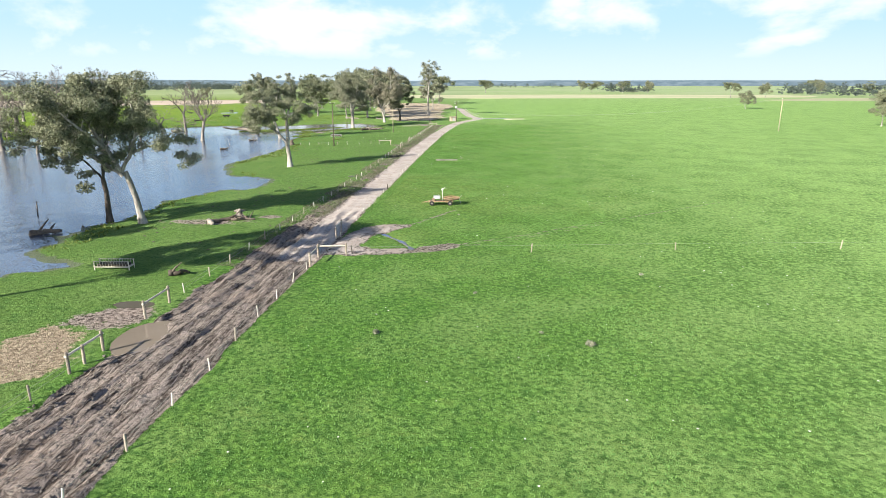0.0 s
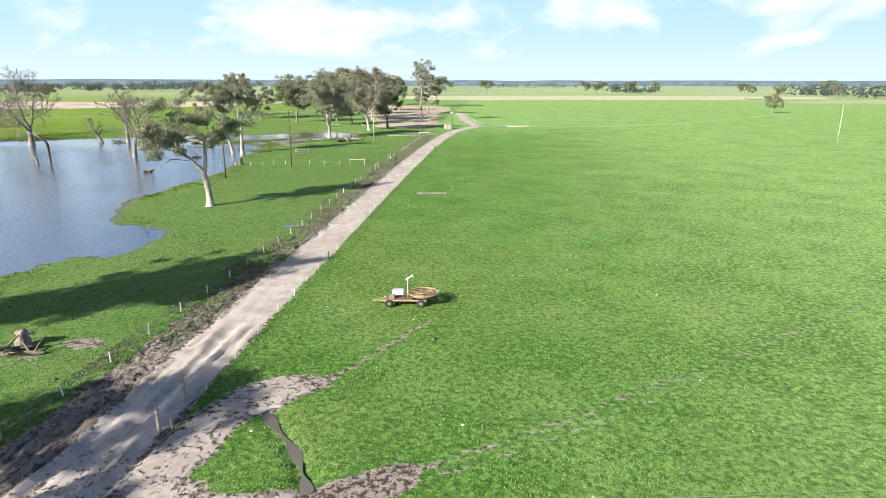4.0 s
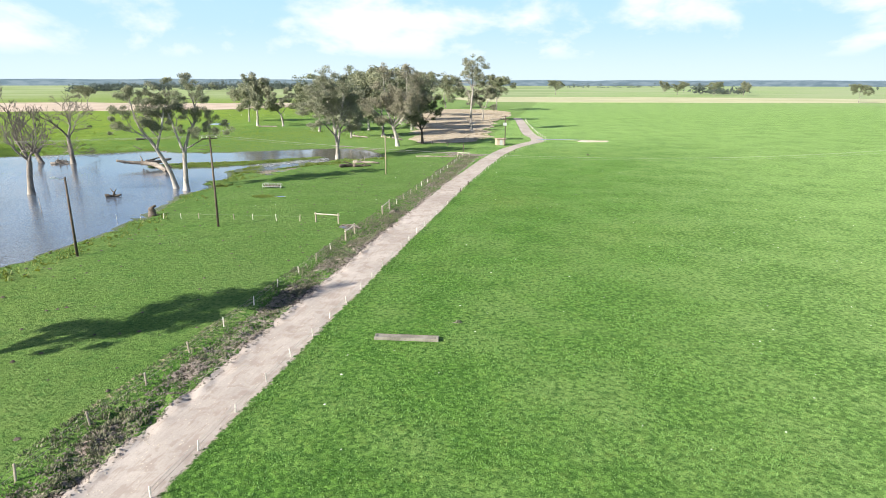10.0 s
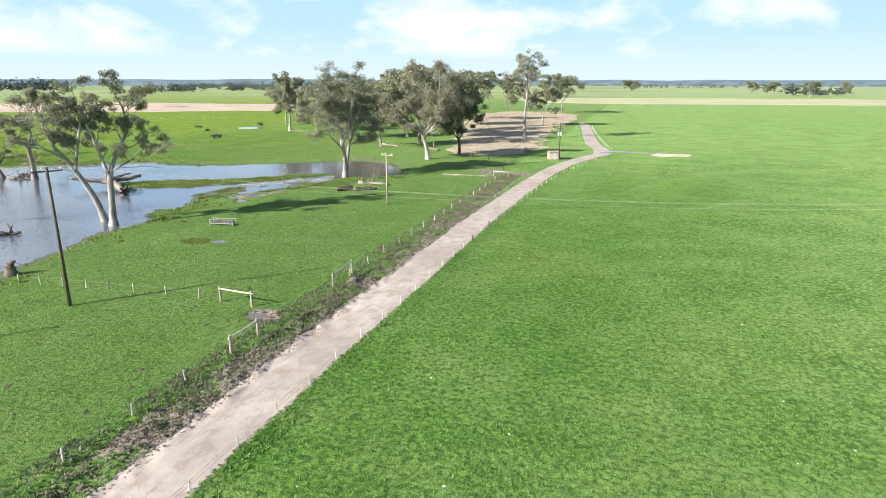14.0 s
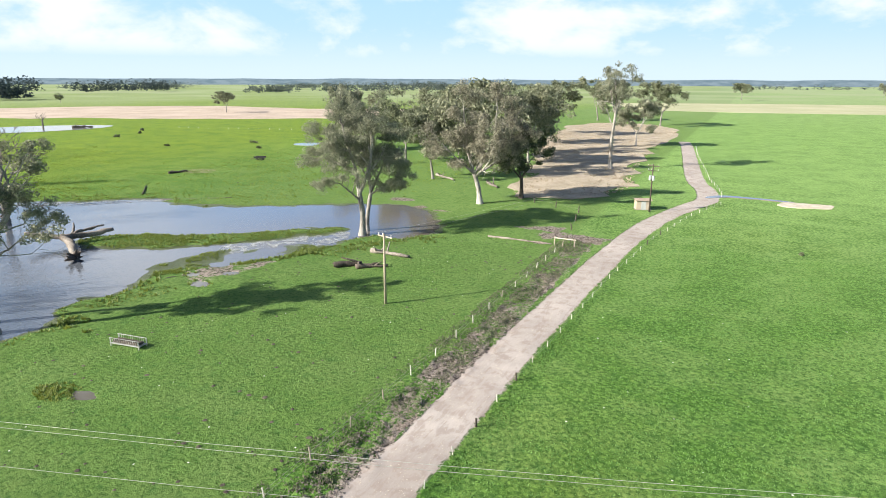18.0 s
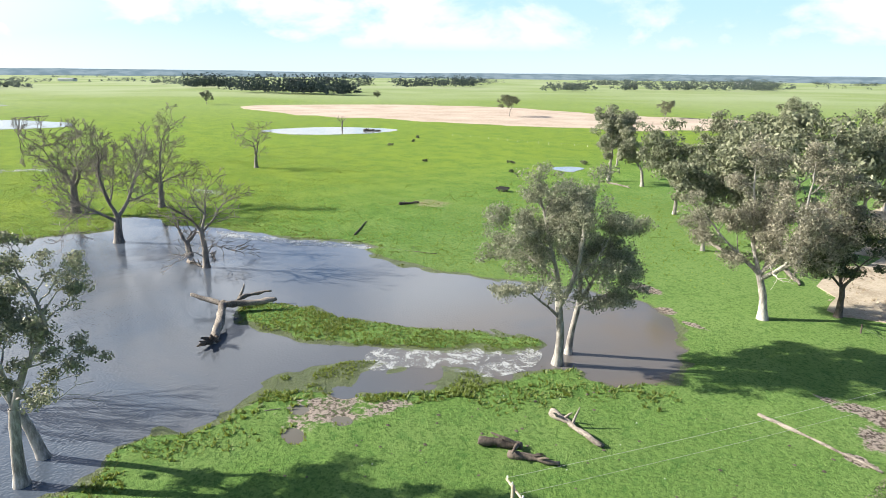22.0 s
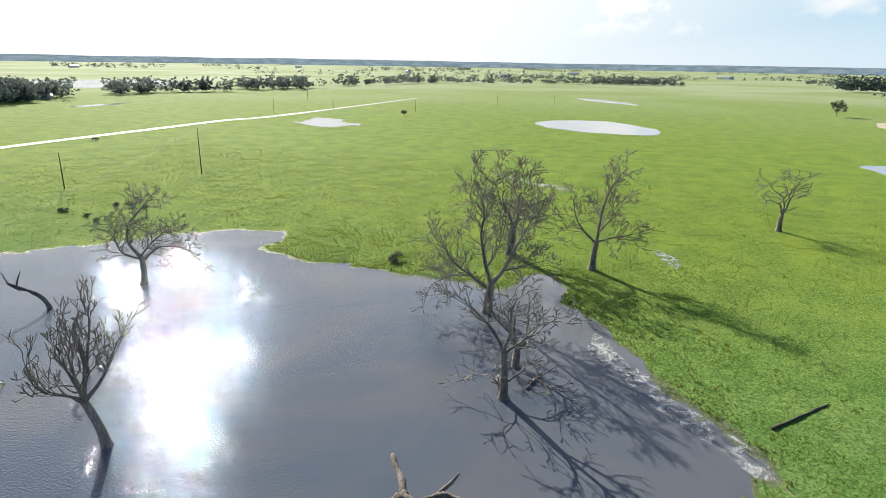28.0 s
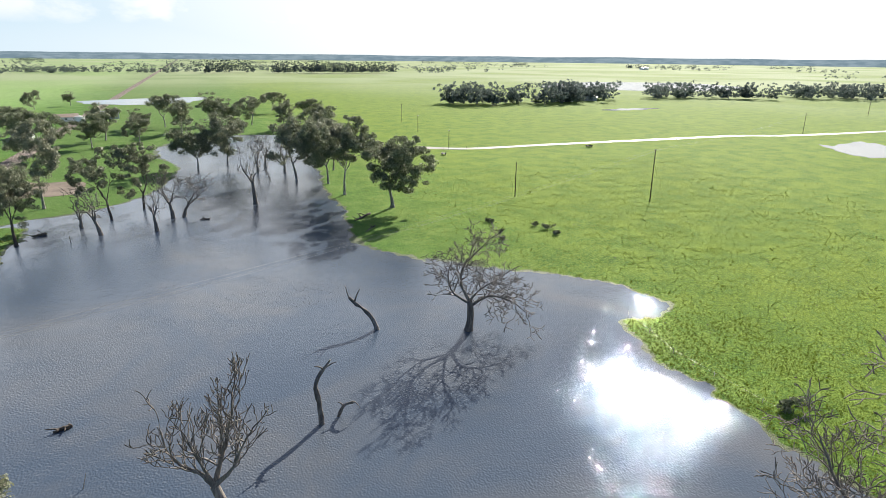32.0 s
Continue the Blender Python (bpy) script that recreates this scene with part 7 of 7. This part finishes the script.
tufts("bleached tussocks of dry grass", [(-74, -8, 178, 440, 26000)], M_STRAW_BLADE, 206, (0.14, 0.34), (0.16, 0.40), 4, "dry_tussocks", lambda q, z, c: inside(q, rounded([(-45, 232), (-58, 285), (-74, 360), (-74, 430), (-38, 437), (-18, 385), (-17, 312), (-16, 272), (-13, 230), (-9.5, 206), (-11, 190), (-23, 178), (-33, 182), (-38, 205)], True, 3)))

tufts("dark rushes round a pasture pool", [(-37, -31, 73, 79, 1500), (-14, -9.5, 53.5, 58, 400)], M_RUSH, 208, (0.08, 0.20), (0.07, 0.16), 4, "marsh_rushes", lambda q, z, c: (np.hypot((q[:, 0] + 33.6) / 2.2, (q[:, 1] - 75.4) / 1.3) < 1.1) | (np.hypot(q[:, 0] + 11.6, q[:, 1] - 55.6) < 1.4))


def pebbles(name, label, areas, mat, seed, size, category):
    """Many small lumps as one object."""
    g = np.random.RandomState(seed)
    q = np.concatenate([np.stack([g.uniform(a, b, n), g.uniform(c, d, n)], 1) for a, b, c, d, n in areas])
    z, cover = land(q)
    keep = z > WATER_Z - 0.05
    q, z = q[keep], z[keep]
    n = len(q)
    s = g.uniform(size[0], size[1], n)
    shape = np.array([(1, 0, 0.2), (0.3, 0.9, 0.25), (-0.8, 0.5, 0.2), (-0.7, -0.7, 0.22), (0.4, -0.9, 0.2), (0.0, 0.05, 0.75)])
    v = shape[None] * s[:, None, None] * g.uniform(0.7, 1.3, (n, 6, 1))
    v[:, :, 0] += q[:, None, 0]
    v[:, :, 1] += q[:, None, 1]
    v[:, :, 2] += z[:, None]
    f = np.array([(0, 1, 5), (1, 2, 5), (2, 3, 5), (3, 4, 5), (4, 0, 5)])
    faces = (f[None] + 6 * np.arange(n)[:, None, None]).reshape(-1, 3)
    ob = new(name, big_mesh(name, v.reshape(-1, 3), faces, mat))
    return tagged(ob, label, category, kind="stuff")


pebbles("pale_flecks", "scattered pale seed heads and droppings in grass", [(2, 60, -110, 120, 420), (-40, -10, 60, 130, 60)], M_FLECK, 301, (0.03, 0.09), "flecks")
pebbles("mud_clods", "countless trampled clods of mud on the lane", [(-8.6, -0.9, -116, -56, 5200), (-8.3, -5.0, -56, 142, 12000)], simple("mud_clod", (0.105, 0.090, 0.075), (0.29, 0.255, 0.22), 3.0, 0.9, 0.5, 0.02), 302, (0.03, 0.11), "mud")
pebbles("dark_dung", "scattered dark dung pats on grazed pasture", [(-44, -10, -60, 140, 500), (-210, -60, 120, 260, 300), (-220, -145, -40, 120, 200)], M_BARK_DARK, 303, (0.08, 0.22), "dung")
pebbles("gravel_stones", "loose stones on the gravel road", [(-5.4, -1.3, -60, 140, 5200)], M_STONE, 304, (0.02, 0.05), "gravel")


def shrub(label, x, y, r, seed, mat=None):
    root = thing("shrub", label, "shrub", (x, y, ground_z(x, y)), group="low shrubs")
    g = np.random.RandomState(seed)
    c = np.stack([g.normal(size=9) * r * 0.45, g.normal(size=9) * r * 0.45, g.uniform(0.25, 0.9, 9) * r], 1)
    v, f = leaf_cards(c, 40, r * 0.35, r * 0.45, seed, 0.0)
    v[:, 2] = np.maximum(v[:, 2], 0)
    ob = new("foliage", big_mesh("foliage", v, f, mat or M_LEAF_GREEN))
    ob.parent = root
    v, f = tubes([([Vector((0, 0, -0.2)), Vector((r * 0.1, 0, r * 0.4)), Vector((r * 0.25, 0.1, r * 0.8))], [r * 0.08, r * 0.06, r * 0.03], 5)], 0.01)
    mesh_object("stem", v, f, M_BARK_DARK, root)
    return root


shrub_rows = [(-148, 74.2, 1.6), (-151.8, -25, 1.3), (-163, -13, 1.3), (-162, -17, 1.1), (-163, -8, 1.2), (-150, -14, 1.0), (-147.4, -8, 1.1), (-248, 250, 1.2), (-240, 232, 1.2), (-262, 262, 1.4), (-150, 262, 1.5), (-150, 225, 1.0), (-166, 240, 1.2), (-188, 215, 0.9), (24, 150, 0.5)]
for k, (x, y, r) in enumerate(shrub_rows):
    shrub("small dark green shrub on the open pasture", x, y, r, 400 + k, M_LEAF_DARK if k % 2 else M_LEAF_GREEN)

for k, (x, y, r) in enumerate(((23.8, -82.5, 0.42), (8.7, -81.6, 0.34), (20.6, -80.8, 0.2), (9.4, 24.4, 0.25), (15.6, -72.4, 0.22), (31.0, -66.0, 0.25), (12.4, -40.6, 0.22))):
    root = thing("thistle", "low grey-green thistle rosette in the paddock", "weed", (x, y, ground_z(x, y)), 40 * k, "thistles")
    v, f = leaf_cards([(0.3 * r * math.cos(a), 0.3 * r * math.sin(a), 0.1 + 0.1 * r) for a in range(7)], 16, 0.7 * r, 0.5 * r, 470 + k, -0.5)
    v[:, 2] = np.maximum(v[:, 2], 0.0)
    ob = new("foliage", big_mesh("foliage", v, f, M_LEAF))
    ob.parent = root
    v, f = tubes([([Vector((0, 0, -0.1)), Vector((0, 0, 0.3 * r)), Vector((0.05, 0, 0.8 * r))], [0.03, 0.025, 0.012], 5)], 0.01)
    mesh_object("stem", v, f, M_LEAF_GREEN, root)
